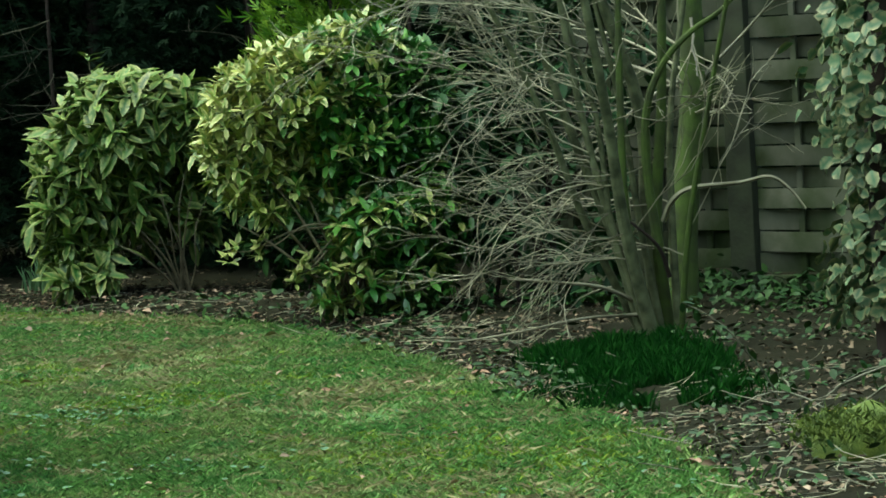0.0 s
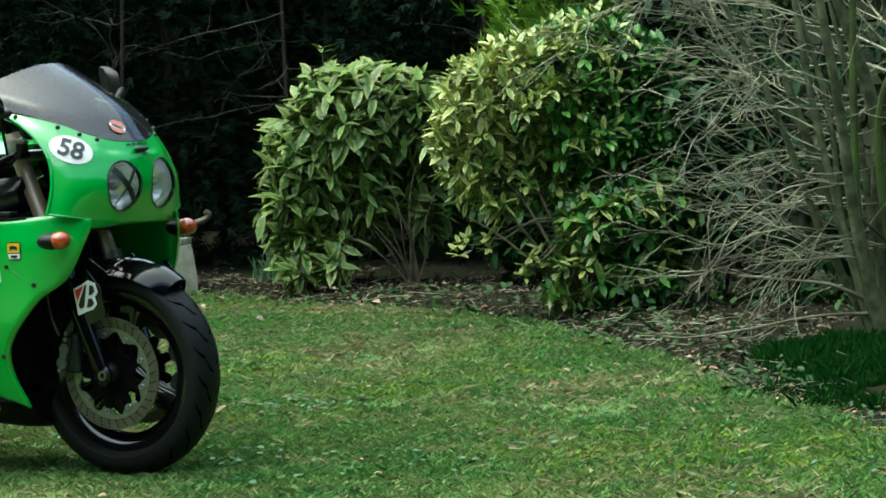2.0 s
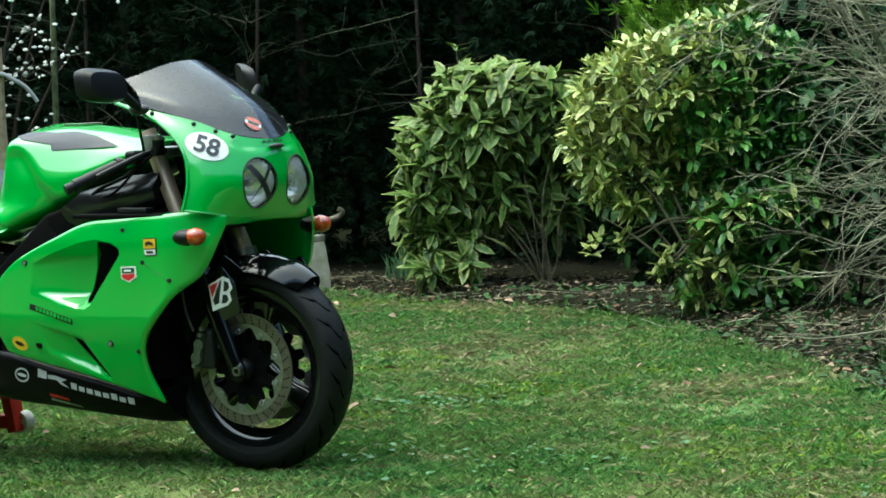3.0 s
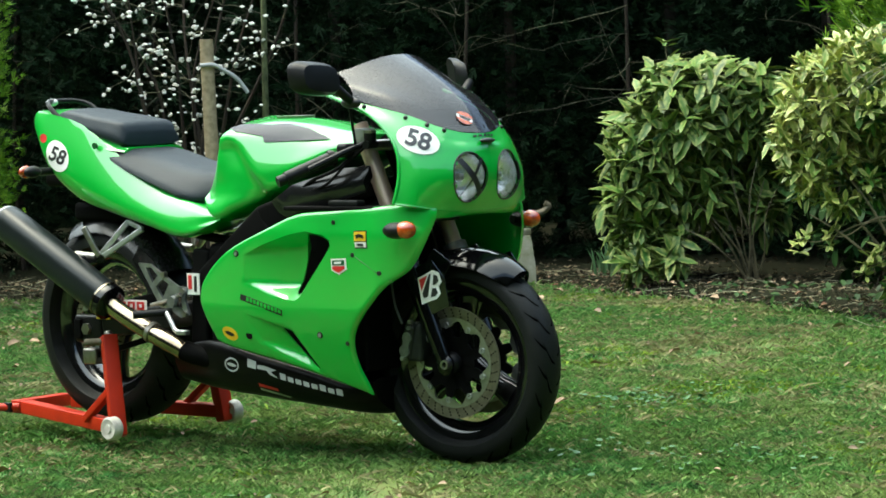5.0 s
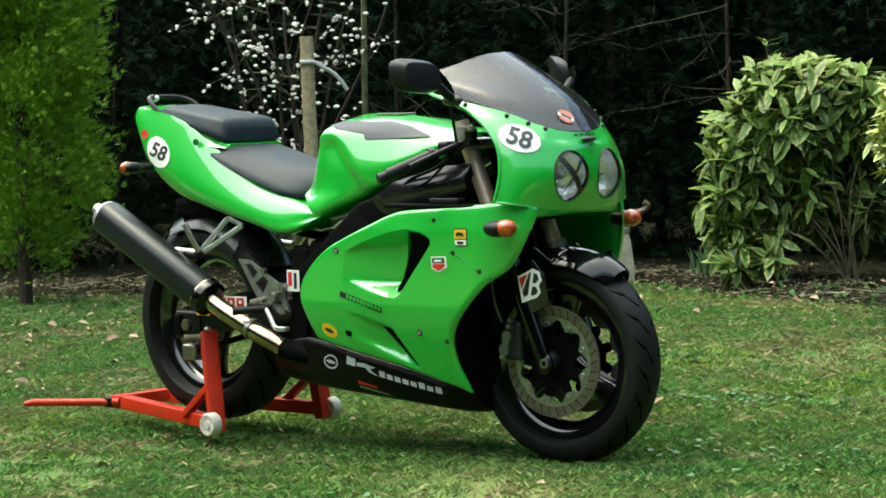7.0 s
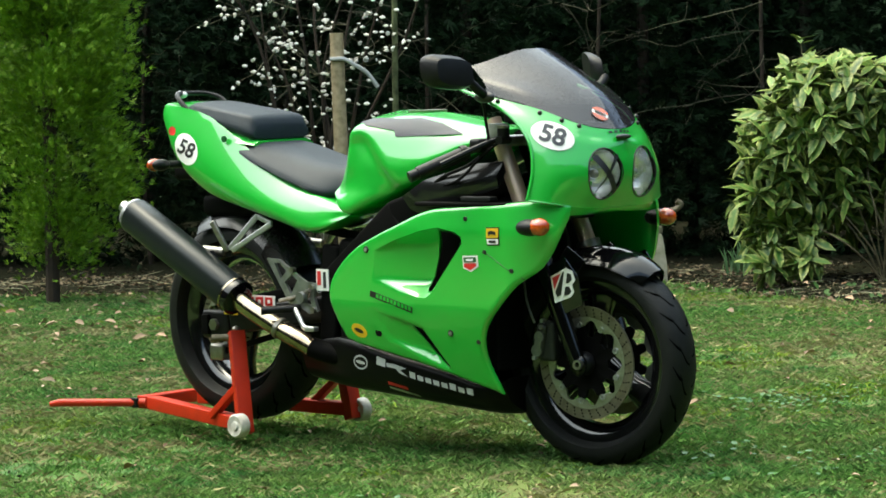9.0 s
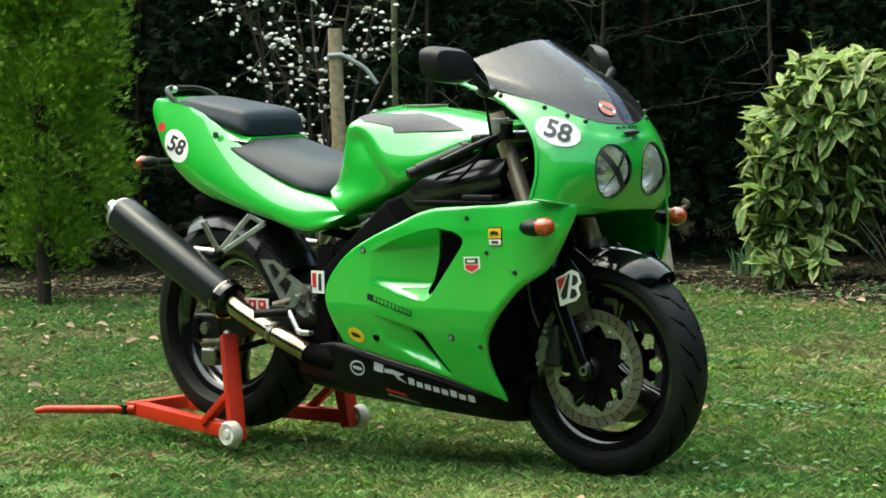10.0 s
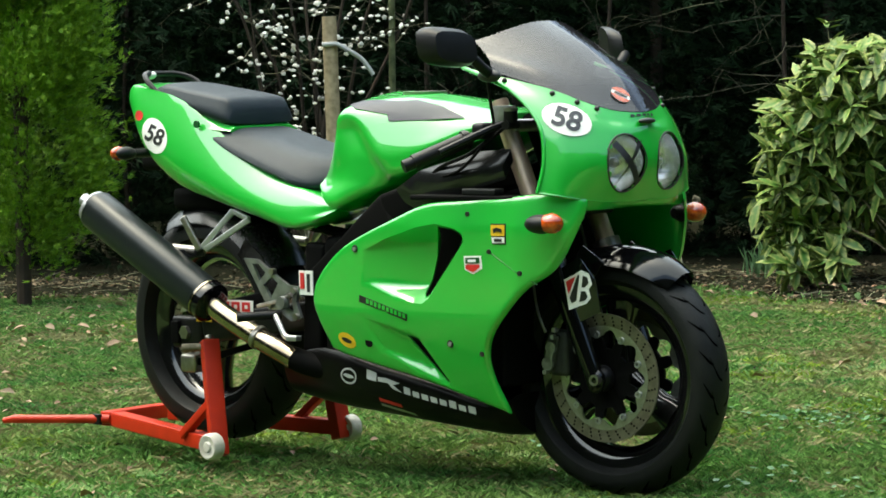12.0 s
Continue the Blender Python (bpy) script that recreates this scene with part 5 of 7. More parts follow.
def lawn_points(n):
    x, y = rng.uniform(-8.2, 3.3, n), rng.uniform(-2.7, 5.3, n)
    near = (x - 5.93) ** 2 + (y + 6.7) ** 2
    ok = in_poly(x, y, LAWN) & (near > 5.2 ** 2)
    return x[ok], y[ok]




def rough_noise(x, y, cell, seed):
    """Smooth value noise from 0 to 1 on a square lattice, for arrays of places."""
    g = np.random.default_rng(seed).random((64, 64))
    u, w = x / cell, y / cell
    i, j = np.floor(u).astype(int), np.floor(w).astype(int)
    a, b = u - i, w - j
    a, b = a * a * (3 - 2 * a), b * b * (3 - 2 * b)
    i0, j0, i1, j1 = i % 64, j % 64, (i + 1) % 64, (j + 1) % 64
    return g[i0, j0] * (1 - a) * (1 - b) + g[i1, j0] * a * (1 - b) + g[i0, j1] * (1 - a) * b + g[i1, j1] * a * b


x, y = lawn_points(1650000)
clump = 0.5 * rough_noise(x, y, 0.055, 11) + 0.3 * rough_noise(x, y, 0.17, 12) + 0.35 * rough_noise(x, y, 0.6, 13)
keep = rng.random(len(x)) < np.clip(3.2 * (clump - 0.28), 0.10, 1.0)
x, y, clump = x[keep], y[keep], clump[keep]
v, f = blades(len(x), x, y, swell(x, y) - 0.012, 0.006 + 0.024 * clump ** 1.6, 0.0011, 0.8)
tagged(new("lawn_grass", raw_mesh("lawn_grass", v, f, M_BLADE)), "short mown grass mixed with moss", "grass", kind="stuff")
x, y = lawn_points(420000)
worn = 0.5 * rough_noise(x, y, 0.07, 21) + 0.5 * rough_noise(x, y, 0.42, 22)
keep = (worn > 0.61) | (rng.random(len(x)) < 0.11)
x, y = x[keep], y[keep]
v, f = blades(len(x), x, y, swell(x, y) - 0.008, 0.017, 0.0012, 1.5)
tagged(new("dry_grass", raw_mesh("dry_grass", v, f, M_STRAW)), "dry straw-coloured blades among the grass", "grass", kind="stuff")
x, y = lawn_points(300000)
mossy_at = 0.6 * rough_noise(x, y, 0.55, 31) + 0.4 * rough_noise(x, y, 0.09, 32)
keep = mossy_at > 0.70
x, y = x[keep], y[keep]
v, f = blades(len(x), x, y, swell(x, y) - 0.008, 0.016, 0.0016, 1.0)
tagged(new("lawn_moss", raw_mesh("lawn_moss", v, f, M_MOSSPATCH)), "bright yellow-green moss in cushions through the turf", "moss", kind="stuff")


# ---- foliage helpers ----
def leaf_form(length, width, fold=0.12, droop=0.10):
    """A pointed oval leaf along +x: eight triangles with a folded midrib; also its rim weights."""
    v = [(0, 0, 0), (0.33, 0.42, 0.33 * fold), (0.33, 0, 0), (0.33, -0.42, 0.33 * fold), (0.68, 0.40, 0.3 * fold - droop * 0.5), (0.68, 0, -droop * 0.5), (0.68, -0.40, 0.3 * fold - droop * 0.5), (1, 0, -droop)]
    v = np.array([(a * length, b * width, c * length) for a, b, c in v])
    f = np.array([(0, 2, 1), (0, 3, 2), (1, 2, 5), (1, 5, 4), (2, 3, 6), (2, 6, 5), (4, 5, 7), (5, 6, 7)])
    return v, f, np.array([0.2, 1, 0, 1, 1, 0, 1, 0.6])


def frames_from(d, up):
    """Turn matrices with x along d and z near up, for arrays of directions."""
    d = d / np.linalg.norm(d, axis=1, keepdims=True)
    s = np.cross(up, d)
    s /= np.linalg.norm(s, axis=1, keepdims=True) + 1e-9
    return np.stack([d, s, np.cross(d, s)], 2)


def scatter(form, turns, places, scales):
    v, f, rim = form
    n = len(places)
    out = np.einsum("nij,vj->nvi", turns, v) * scales[:, None, None] + places[:, None, :]
    return out.reshape(-1, 3), (f[None] + (np.arange(n) * len(v))[:, None, None]).reshape(-1, 3), np.tile(rim, n)


def whorls(tips, axes, count, spread, length_var=0.3):
    """Leaves in rosettes round branch tips: their turns, places and scales."""
    T, P, S = [], [], []
    for p, a in zip(tips, axes):
        a = a / np.linalg.norm(a)
        u = np.cross(a, (0.3, 0.2, 0.9))
        u /= np.linalg.norm(u)
        w = np.cross(a, u)
        k = max(3, int(count + rng.integers(-1, 2)))
        ph = rng.uniform(0, 6.28)
        for j in range(k):
            b = ph + 2 * np.pi * j / k + rng.normal(0, 0.25)
            up = rng.uniform(spread[0], spread[1])
            d = (u * np.cos(b) + w * np.sin(b)) * np.cos(up) + a * np.sin(up) + np.array((0, 0, rng.normal(0.12, 0.22)))
            T.append(d)
            P.append(p - a * rng.uniform(0, 0.03))
            S.append(rng.uniform(1 - length_var, 1 + length_var))
    d = np.array(T)
    return frames_from(d, np.array((0, 0, 1.0)) + rng.normal(0, 0.25, d.shape)), np.array(P), np.array(S)


def crown_tips(centre, lumps, n, low, shell=0.72):
    """Branch tips through the outer part of a crown made of ellipsoid lumps; each with its outward axis."""
    tips, axes = [], []
    vol = np.array([l[3] * l[4] * l[5] for l in lumps])
    while len(tips) < n:
        ox, oy, oz, rx, ry, rz = lumps[rng.choice(len(lumps), p=vol / vol.sum())]
        d = rng.normal(0, 1, 3)
        d /= np.linalg.norm(d)
        r = rng.uniform(shell ** 3, 1) ** (1 / 3) * (1 + max(0, rng.normal(-0.06, 0.11)))
        p = np.array((ox, oy, oz)) + d * r * (rx, ry, rz)
        if p[2] < low:
            continue
        if any((((p - l[:3]) / l[3:]) ** 2).sum() < 0.36 for l in (np.array(q) for q in lumps)):
            continue
        a = d / np.array((rx, ry, rz)) * min(rx, ry, rz) + np.array((0, 0, 0.45))
        tips.append(p + centre)
        axes.append(a)
    return np.array(tips), np.array(axes)


# A point near the camera's path, used to pick the leaves closest to it.
CAMERA_SIDE = np.array((4.5, -5.0, 1.0))


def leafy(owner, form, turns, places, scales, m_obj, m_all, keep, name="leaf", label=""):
    """The leaves nearest to the camera as objects of their own on one mesh, the rest in one crown mesh."""
    near = np.argsort(np.linalg.norm(places - CAMERA_SIDE, axis=1))
    v, f, rim = form
    me = raw_mesh(name, v, f, m_obj, rim)
    inv = owner.matrix_world.inverted()
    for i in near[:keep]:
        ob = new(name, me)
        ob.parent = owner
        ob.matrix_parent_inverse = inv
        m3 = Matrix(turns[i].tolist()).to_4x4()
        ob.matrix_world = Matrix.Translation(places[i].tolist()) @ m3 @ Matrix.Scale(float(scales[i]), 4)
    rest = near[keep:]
    v, f, rim = scatter(form, turns[rest], places[rest], scales[rest])
    crown = new("crown", raw_mesh("crown", v, f, m_all, rim))
    crown.parent, crown.matrix_parent_inverse = owner, inv
    tagged(crown, label, kind="stuff")
    return crown


def stems_to(owner, base, tips, n, r0, m, name="stem", spread=0.08):
    """Bare stems from the ground out to some of the tips."""
    pick = rng.choice(len(tips), n, replace=False)
    for i in pick:
        a = np.array(base) + np.append(rng.normal(0, spread, 2), -0.02)
        b = tips[i]
        mid = a + (b - a) * 0.5 + np.append(rng.normal(0, 0.04, 2), 0.10)
        q = curve([tuple(a), tuple(a + (mid - a) * 0.5 + (0, 0, 0.04)), tuple(mid), tuple(b)], 4)
        part(name, tube(q, [r0 * (1 - 0.75 * k / (len(q) - 1)) for k in range(len(q))], 6), m, owner)


# ---- bushes in the bed ----
L_LAUREL = dict(col=(0.009, 0.055, 0.008), col2=(0.100, 0.215, 0.034), edge=(0.32, 0.34, 0.10), rough=0.42, spec=0.3)
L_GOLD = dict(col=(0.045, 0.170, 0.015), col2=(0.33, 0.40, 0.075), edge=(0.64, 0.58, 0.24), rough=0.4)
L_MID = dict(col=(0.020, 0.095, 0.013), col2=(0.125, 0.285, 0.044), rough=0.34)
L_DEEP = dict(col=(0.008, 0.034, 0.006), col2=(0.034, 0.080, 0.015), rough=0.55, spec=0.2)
L_HOLLY = dict(col=(0.010, 0.040, 0.011), col2=(0.036, 0.088, 0.024), rough=0.5, spec=0.25)
LM = {k: (leaf_mat(k + "_leaf", objrand=True, **d), leaf_mat(k + "_foliage", **d)) for k, d in (("laurel", L_LAUREL), ("golden", L_GOLD), ("deep", L_DEEP), ("mid", L_MID), ("holly", L_HOLLY))}
# The camera's right and forward ways, so the bushes are shaped to its view.
BR, BA = np.array((0.797, 0.604, 0.0)), np.array((-0.604, 0.797, 0.0))


def lumps_at(base, rows):
    """Ellipsoid lumps given by their way across the camera's view, depth, height and three half-sizes."""
    return [(*(BR * r + BA * a + np.array((0, 0, z))), rx, ry, rz) for r, a, z, rx, ry, rz in rows]


def whip(owner, base, pts, r, m=None, name="stem"):
    """One bare stem through places given across the camera's view, in depth and in height from base."""
    q = curve([tuple(np.array(base) + BR * p[0] + BA * p[1] + np.array((0, 0, p[2]))) for p in pts], 5)
    part(name, tube(q, [r * (1 - 0.7 * k / (len(q) - 1)) for k in range(len(q))], 6), m or M_STEM, owner)


LB = np.array((-3.26, 5.71, 0.0))
laurel = thing("laurel_bush", tuple(LB), "rounded spotted laurel bush with broad pale-edged leaves and bare stems", "bush")
lumps = lumps_at(LB, [(-0.24, 0.05, 0.80, 0.30, 0.36, 0.30), (-0.44, 0.0, 0.64, 0.24, 0.26, 0.26), (-0.52, -0.05, 0.38, 0.18, 0.20, 0.20), (-0.44, -0.12, 0.16, 0.18, 0.20, 0.14), (0.00, 0.10, 0.80, 0.22, 0.26, 0.24),
                      (-0.20, 0.22, 0.44, 0.26, 0.14, 0.22), (-0.28, -0.02, 0.46, 0.22, 0.12, 0.16), (0.06, 0.10, 0.42, 0.10, 0.12, 0.20)])
tips, axes = crown_tips(LB, lumps, 980, 0.05, 0.45)
axes = axes - BA * 0.35 - np.array((0, 0, 0.15))
turns, places, scales = whorls(tips, axes, 5, (-0.30, 0.60), 0.4)
turns = frames_from(turns[:, :, 0] - np.array((0, 0, 0.02)), np.array((0, 0, 1.0)) - BA * 0.25 + rng.normal(0, 0.40, (len(places), 3)))
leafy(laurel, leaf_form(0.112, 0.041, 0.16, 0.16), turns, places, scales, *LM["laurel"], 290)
for k, (r, z, d) in enumerate(((-0.40, 0.50, -0.10), (-0.31, 0.46, -0.16), (-0.22, 0.60, -0.12), (-0.12, 0.55, -0.16), (-0.09, 0.64, -0.12), (0.03, 0.60, -0.14), (0.06, 0.50, -0.10), (0.12, 0.46, -0.08), (-0.34, 0.30, -0.18), (-0.02, 0.66, 0.05))):
    w = rng.normal(0, 0.025, 2)
    whip(laurel, LB, ((0.012 * (k % 5) - 0.03, -0.02 * (k % 3), -0.02), (r * 0.20 + w[0], d * 0.5, z * 0.32), (r * 0.60 + w[1], d, z * 0.70), (r, d * 0.7, z)), 0.0070 - 0.0007 * (k % 4))
whip(laurel, LB, ((-0.36, 0.05, 0.98), (-0.38, 0.05, 1.08), (-0.39, 0.05, 1.17)), 0.004)
t2, p2, s2 = whorls(np.array([LB + BR * -0.39 + BA * 0.05 + (0, 0, 1.17)]), np.array([(0.0, -0.1, 0.6)]), 5, (0.0, 0.4))
v, f, rim = scatter(leaf_form(0.075, 0.034), t2, p2, s2)
ob = new("sprig", raw_mesh("sprig", v, f, LM["laurel"][1], rim))
ob.parent, ob.matrix_parent_inverse = laurel, laurel.matrix_world.inverted()

GB = np.array((-1.50, 4.48, 0.0))
golden = thing("golden_bush", tuple(GB), "golden-leaved evergreen bush with yellow young shoots", "bush")
lumps = lumps_at(GB, [(-0.38, 0.05, 0.80, 0.19, 0.26, 0.30), (-0.18, 0.08, 0.94, 0.28, 0.30, 0.24), (0.02, 0.12, 0.78, 0.30, 0.28, 0.30), (0.22, 0.22, 0.85, 0.32, 0.28, 0.34), (0.08, 0.18, 1.08, 0.26, 0.26, 0.18), (-0.30, 0.02, 0.58, 0.16, 0.22, 0.15)])
tips, axes = crown_tips(GB, lumps, 1250, 0.42, 0.5)
axes = axes - BA * 0.45
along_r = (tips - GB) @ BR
# Gold tips: leaf colour, with the lit left, top and front painted in.
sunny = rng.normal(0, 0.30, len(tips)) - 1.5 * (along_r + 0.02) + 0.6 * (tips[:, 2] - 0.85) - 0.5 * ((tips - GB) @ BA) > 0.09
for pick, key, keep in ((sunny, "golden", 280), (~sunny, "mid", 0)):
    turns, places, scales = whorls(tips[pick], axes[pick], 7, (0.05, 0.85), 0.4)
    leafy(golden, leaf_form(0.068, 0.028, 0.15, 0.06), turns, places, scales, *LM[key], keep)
for r, z, d in ((-0.45, 0.44, -0.05), (-0.40, 0.55, 0.0), (-0.30, 0.60, -0.05), (-0.20, 0.62, 0.0), (-0.08, 0.66, 0.0), (0.10, 0.60, 0.05), (0.22, 0.62, 0.1), (-0.34, 0.66, 0.1)):
    whip(golden, GB, ((0.02, 0.04, -0.02), (r * 0.30, d, z * 0.42), (r * 0.70, d - 0.03, z * 0.80), (r, d, z)), 0.009)
low = thing("evergreen_shrub", tuple(GB + BR * 0.04 - BA * 0.06), "low deep green evergreen shrub with glossy leaves", "bush")
LB2 = GB + BR * 0.04 - BA * 0.06
lumps = lumps_at(LB2, [(-0.02, 0, 0.17, 0.17, 0.20, 0.15), (0.06, 0.04, 0.40, 0.22, 0.22, 0.16), (0.26, 0.14, 0.42, 0.24, 0.24, 0.26), (0.20, 0.08, 0.16, 0.20, 0.22, 0.14)])
tips, axes = crown_tips(LB2, lumps, 460, 0.03, 0.5)
axes = axes - BA * 0.4
turns, places, scales = whorls(tips, axes, 7, (-0.15, 0.65))
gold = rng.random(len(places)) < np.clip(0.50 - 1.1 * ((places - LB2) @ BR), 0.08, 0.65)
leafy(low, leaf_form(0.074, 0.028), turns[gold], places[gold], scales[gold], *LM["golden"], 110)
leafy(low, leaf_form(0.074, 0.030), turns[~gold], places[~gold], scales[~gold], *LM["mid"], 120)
stems_to(low, tuple(LB2), tips, 6, 0.008, M_STEM)
dark = thing("holly_shrub", (-0.85, 5.0, 0), "dark evergreen holly shrub behind the bare twigs", "bush")
c = np.array((-0.85, 5.0, 0.0))
tips, axes = crown_tips(c, [(0, 0, 0.45, 0.42, 0.30, 0.45), (-0.35, -0.1, 0.85, 0.36, 0.30, 0.40), (0.15, 0.1, 1.0, 0.34, 0.28, 0.36), (-0.1, 0.0, 1.4, 0.45, 0.3, 0.3)], 460, 0.03, 0.55)
turns, places, scales = whorls(tips, axes, 6, (-0.3, 0.6))
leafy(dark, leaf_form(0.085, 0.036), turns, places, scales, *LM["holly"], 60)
stems_to(dark, (-0.85, 5.0, 0), tips, 8, 0.012, M_DARKBARK)
# Added shrub: dark leaves stand in for the gap's deep shade and foliage.
shade = thing("shade_shrub", (-2.55, 5.75, 0), "low dark evergreen shrub added as shade between the two bushes", "bush")
c = np.array((-2.55, 5.75, 0.0))
tips, axes = crown_tips(c, lumps_at(c, [(0.05, 0, 0.24, 0.40, 0.20, 0.24), (-0.15, 0.1, 0.45, 0.35, 0.2, 0.25), (0.3, 0.1, 0.5, 0.3, 0.2, 0.3)]), 240, 0.03, 0.5)
turns, places, scales = whorls(tips, axes, 6, (-0.3, 0.6))
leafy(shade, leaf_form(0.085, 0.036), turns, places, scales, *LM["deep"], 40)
stems_to(shade, tuple(c), tips, 6, 0.009, M_DARKBARK)
# sprigs reaching out on thin bare shoots between the two bushes
for r, z, d in ((-0.50, 0.34, -0.06), (-0.38, 0.36, -0.08), (-0.24, 0.24, -0.12), (-0.20, 0.28, -0.10)):
    whip(golden, GB, ((0.0, 0.0, 0.40), (r * 0.45, d, z + 0.06), (r * 0.8, d, z - 0.01), (r, d, z)), 0.0055, name="shoot")
    tip = GB + BR * r + BA * d + np.array((0, 0, z))
    t2, p2, s2 = whorls(np.array([tip, tip + BR * 0.03 + (0, 0, 0.02), tip - (0, 0, 0.04)]), np.array([tuple(-BR * 0.4 - BA * 0.4 + (0, 0, 0.6))] * 3), 7, (-0.1, 0.7))
    v, f, rim = scatter(leaf_form(0.060, 0.024), t2, p2, s2)
    ob = new("sprig", raw_mesh("sprig", v, f, LM["golden"][1], rim))
    ob.parent, ob.matrix_parent_inverse = golden, golden.matrix_world.inverted()

# ---- the bare many-stemmed shrub ----
RIGHT, AHEAD = np.array((0.847, 0.531, 0.0)), np.array((-0.531, 0.847, 0.0))
bare = thing("bare_shrub", (0.395, 3.644, 0), "leafless many-stemmed shrub with a fan of fine grey twigs", "shrub")
BASE = np.array((0.395, 3.644, 0.0))
stem_lines = []
for k, (lean, r) in enumerate((((-0.05, -0.19, -0.31, -0.44), 0.021), ((-0.03, -0.11, -0.17, -0.24), 0.024), ((0.0, -0.03, -0.04, -0.14), 0.030), ((0.03, 0.0, 0.02, 0.06), 0.024), ((-0.06, -0.15, -0.24, -0.32), 0.017), ((0.05, 0.06, 0.09, 0.16), 0.015),
                                 ((-0.01, -0.09, -0.12, -0.08), 0.018), ((-0.04, -0.24, -0.40, -0.60), 0.015), ((0.02, -0.04, -0.10, -0.20), 0.014), ((0.06, 0.10, 0.20, 0.30), 0.012), ((-0.02, -0.16, -0.20, -0.34), 0.013))):
    d0, d1 = rng.normal(0, 0.05), rng.normal(0, 0.14)
    q = curve([tuple(BASE + RIGHT * (lean[i] + rng.normal(0, 0.012)) + AHEAD * (d0 + (d1 - d0) * i / 3) + np.array((0, 0, z))) for i, z in enumerate((-0.03, 0.42, 0.85, 1.35))] + [tuple(BASE + RIGHT * (lean[3] * 1.25) + AHEAD * d1 + np.array((0, 0, 1.85)))], 5)
    stem_lines.append(q)
    part("stem", tube(q, [r * (1.1 - 0.65 * i / (len(q) - 1)) for i in range(len(q))], 9), M_MOSSBARK if k in (3, 6, 9) else M_BARK, bare)


def twig_mesh(lines):
    """Thin three-sided rods along many polylines, in one mesh."""
    V, F = [], []
    for q, r0, r1 in lines:
        q = np.array(q)
        n = len(q)
        d = np.gradient(q, axis=0)
        d /= np.linalg.norm(d, axis=1, keepdims=True) + 1e-9
        u = np.cross(d, (0.2, 0.3, 0.93))
        u /= np.linalg.norm(u, axis=1, keepdims=True) + 1e-9
        w = np.cross(d, u)
        r = np.linspace(r0, r1, n)[:, None]
        base = len(V) and sum(len(x) for x in V)
        V.append(np.concatenate([q + r * u, q - r * 0.5 * u + r * 0.87 * w, q - r * 0.5 * u - r * 0.87 * w], 1).reshape(-1, 3))
        i = np.arange(n - 1)[:, None] * 3
        for a, b in ((0, 1), (1, 2), (2, 0)):
            F.append(np.concatenate([i + a, i + b, i + 3 + b], 1) + base)
            F.append(np.concatenate([i + a, i + 3 + b, i + 3 + a], 1) + base)
    return np.concatenate(V), np.concatenate(F)


def wander(p, d, length, n, bend, jag):
    """A twig's line from p along d, bending towards bend."""
    out, d, step = [p], d / np.linalg.norm(d), length / n
    for _ in range(n):
        d = d + bend + rng.normal(0, jag, 3)
        d /= np.linalg.norm(d)
        p = p + d * step
        out.append(p)
    return out


lines = []
for k in range(96):
    q = stem_lines[rng.choice(len(stem_lines), p=np.array((5, 5, 4, 2, 4, 1, 2, 4, 2, 1, 3)) / 33)]
    h = rng.uniform(0.10, 0.98) ** 0.8
    p = np.array(q[int(h * (len(q) - 1))])
    rise = -0.02 + 0.62 * h + rng.normal(0, 0.10)
    d = -RIGHT + AHEAD * rng.normal(-0.05, 0.35) + np.array((0, 0, rise))
    if rng.random() < 0.10:
        d = RIGHT * rng.uniform(0.4, 1.0) + AHEAD * rng.normal(0, 0.5) + np.array((0, 0, rng.uniform(0.1, 0.8)))
    ln = rng.uniform(0.45, 0.92) + 0.12 * h
    main = wander(p, d, ln, 16, np.array((0, 0, rng.normal(-0.02, 0.05) + (0.03 if h < 0.3 else 0.0))) + AHEAD * rng.normal(0, 0.03), 0.15)
    lines.append((main, 0.0034, 0.0010))
    side = 1.0
    for j in range(3, 14):
        if rng.random() < 0.45:
            continue
        side = -side
        d2 = np.array(main[j]) - np.array(main[j - 1])
        d2 = d2 / np.linalg.norm(d2) + np.array((0, 0, side * rng.uniform(0.12, 0.45))) + AHEAD * rng.normal(0, 0.30) - RIGHT * 0.10
        sub = wander(np.array(main[j]), d2, rng.uniform(0.12, 0.42), 7, np.array((0, 0, -side * 0.05)) - RIGHT * 0.02, 0.19)
        lines.append((sub, 0.0021, 0.0009))
        for k2 in (2, 4, 5):
            if rng.random() < 0.45:
                d3 = np.array(sub[k2]) - np.array(sub[k2 - 1])
                d3 = d3 / np.linalg.norm(d3) + rng.normal(0, 0.35, 3)
                lines.append((wander(np.array(sub[k2]), d3, rng.uniform(0.04, 0.16), 4, np.zeros(3), 0.10), 0.0014, 0.0008))
v, f = twig_mesh(lines)
tw = new("twigwork", raw_mesh("twigwork", v, f, M_TWIG))
tw.parent, tw.matrix_parent_inverse = bare, bare.matrix_world.inverted()
tagged(tw, "dense fine grey twigs", kind="stuff")
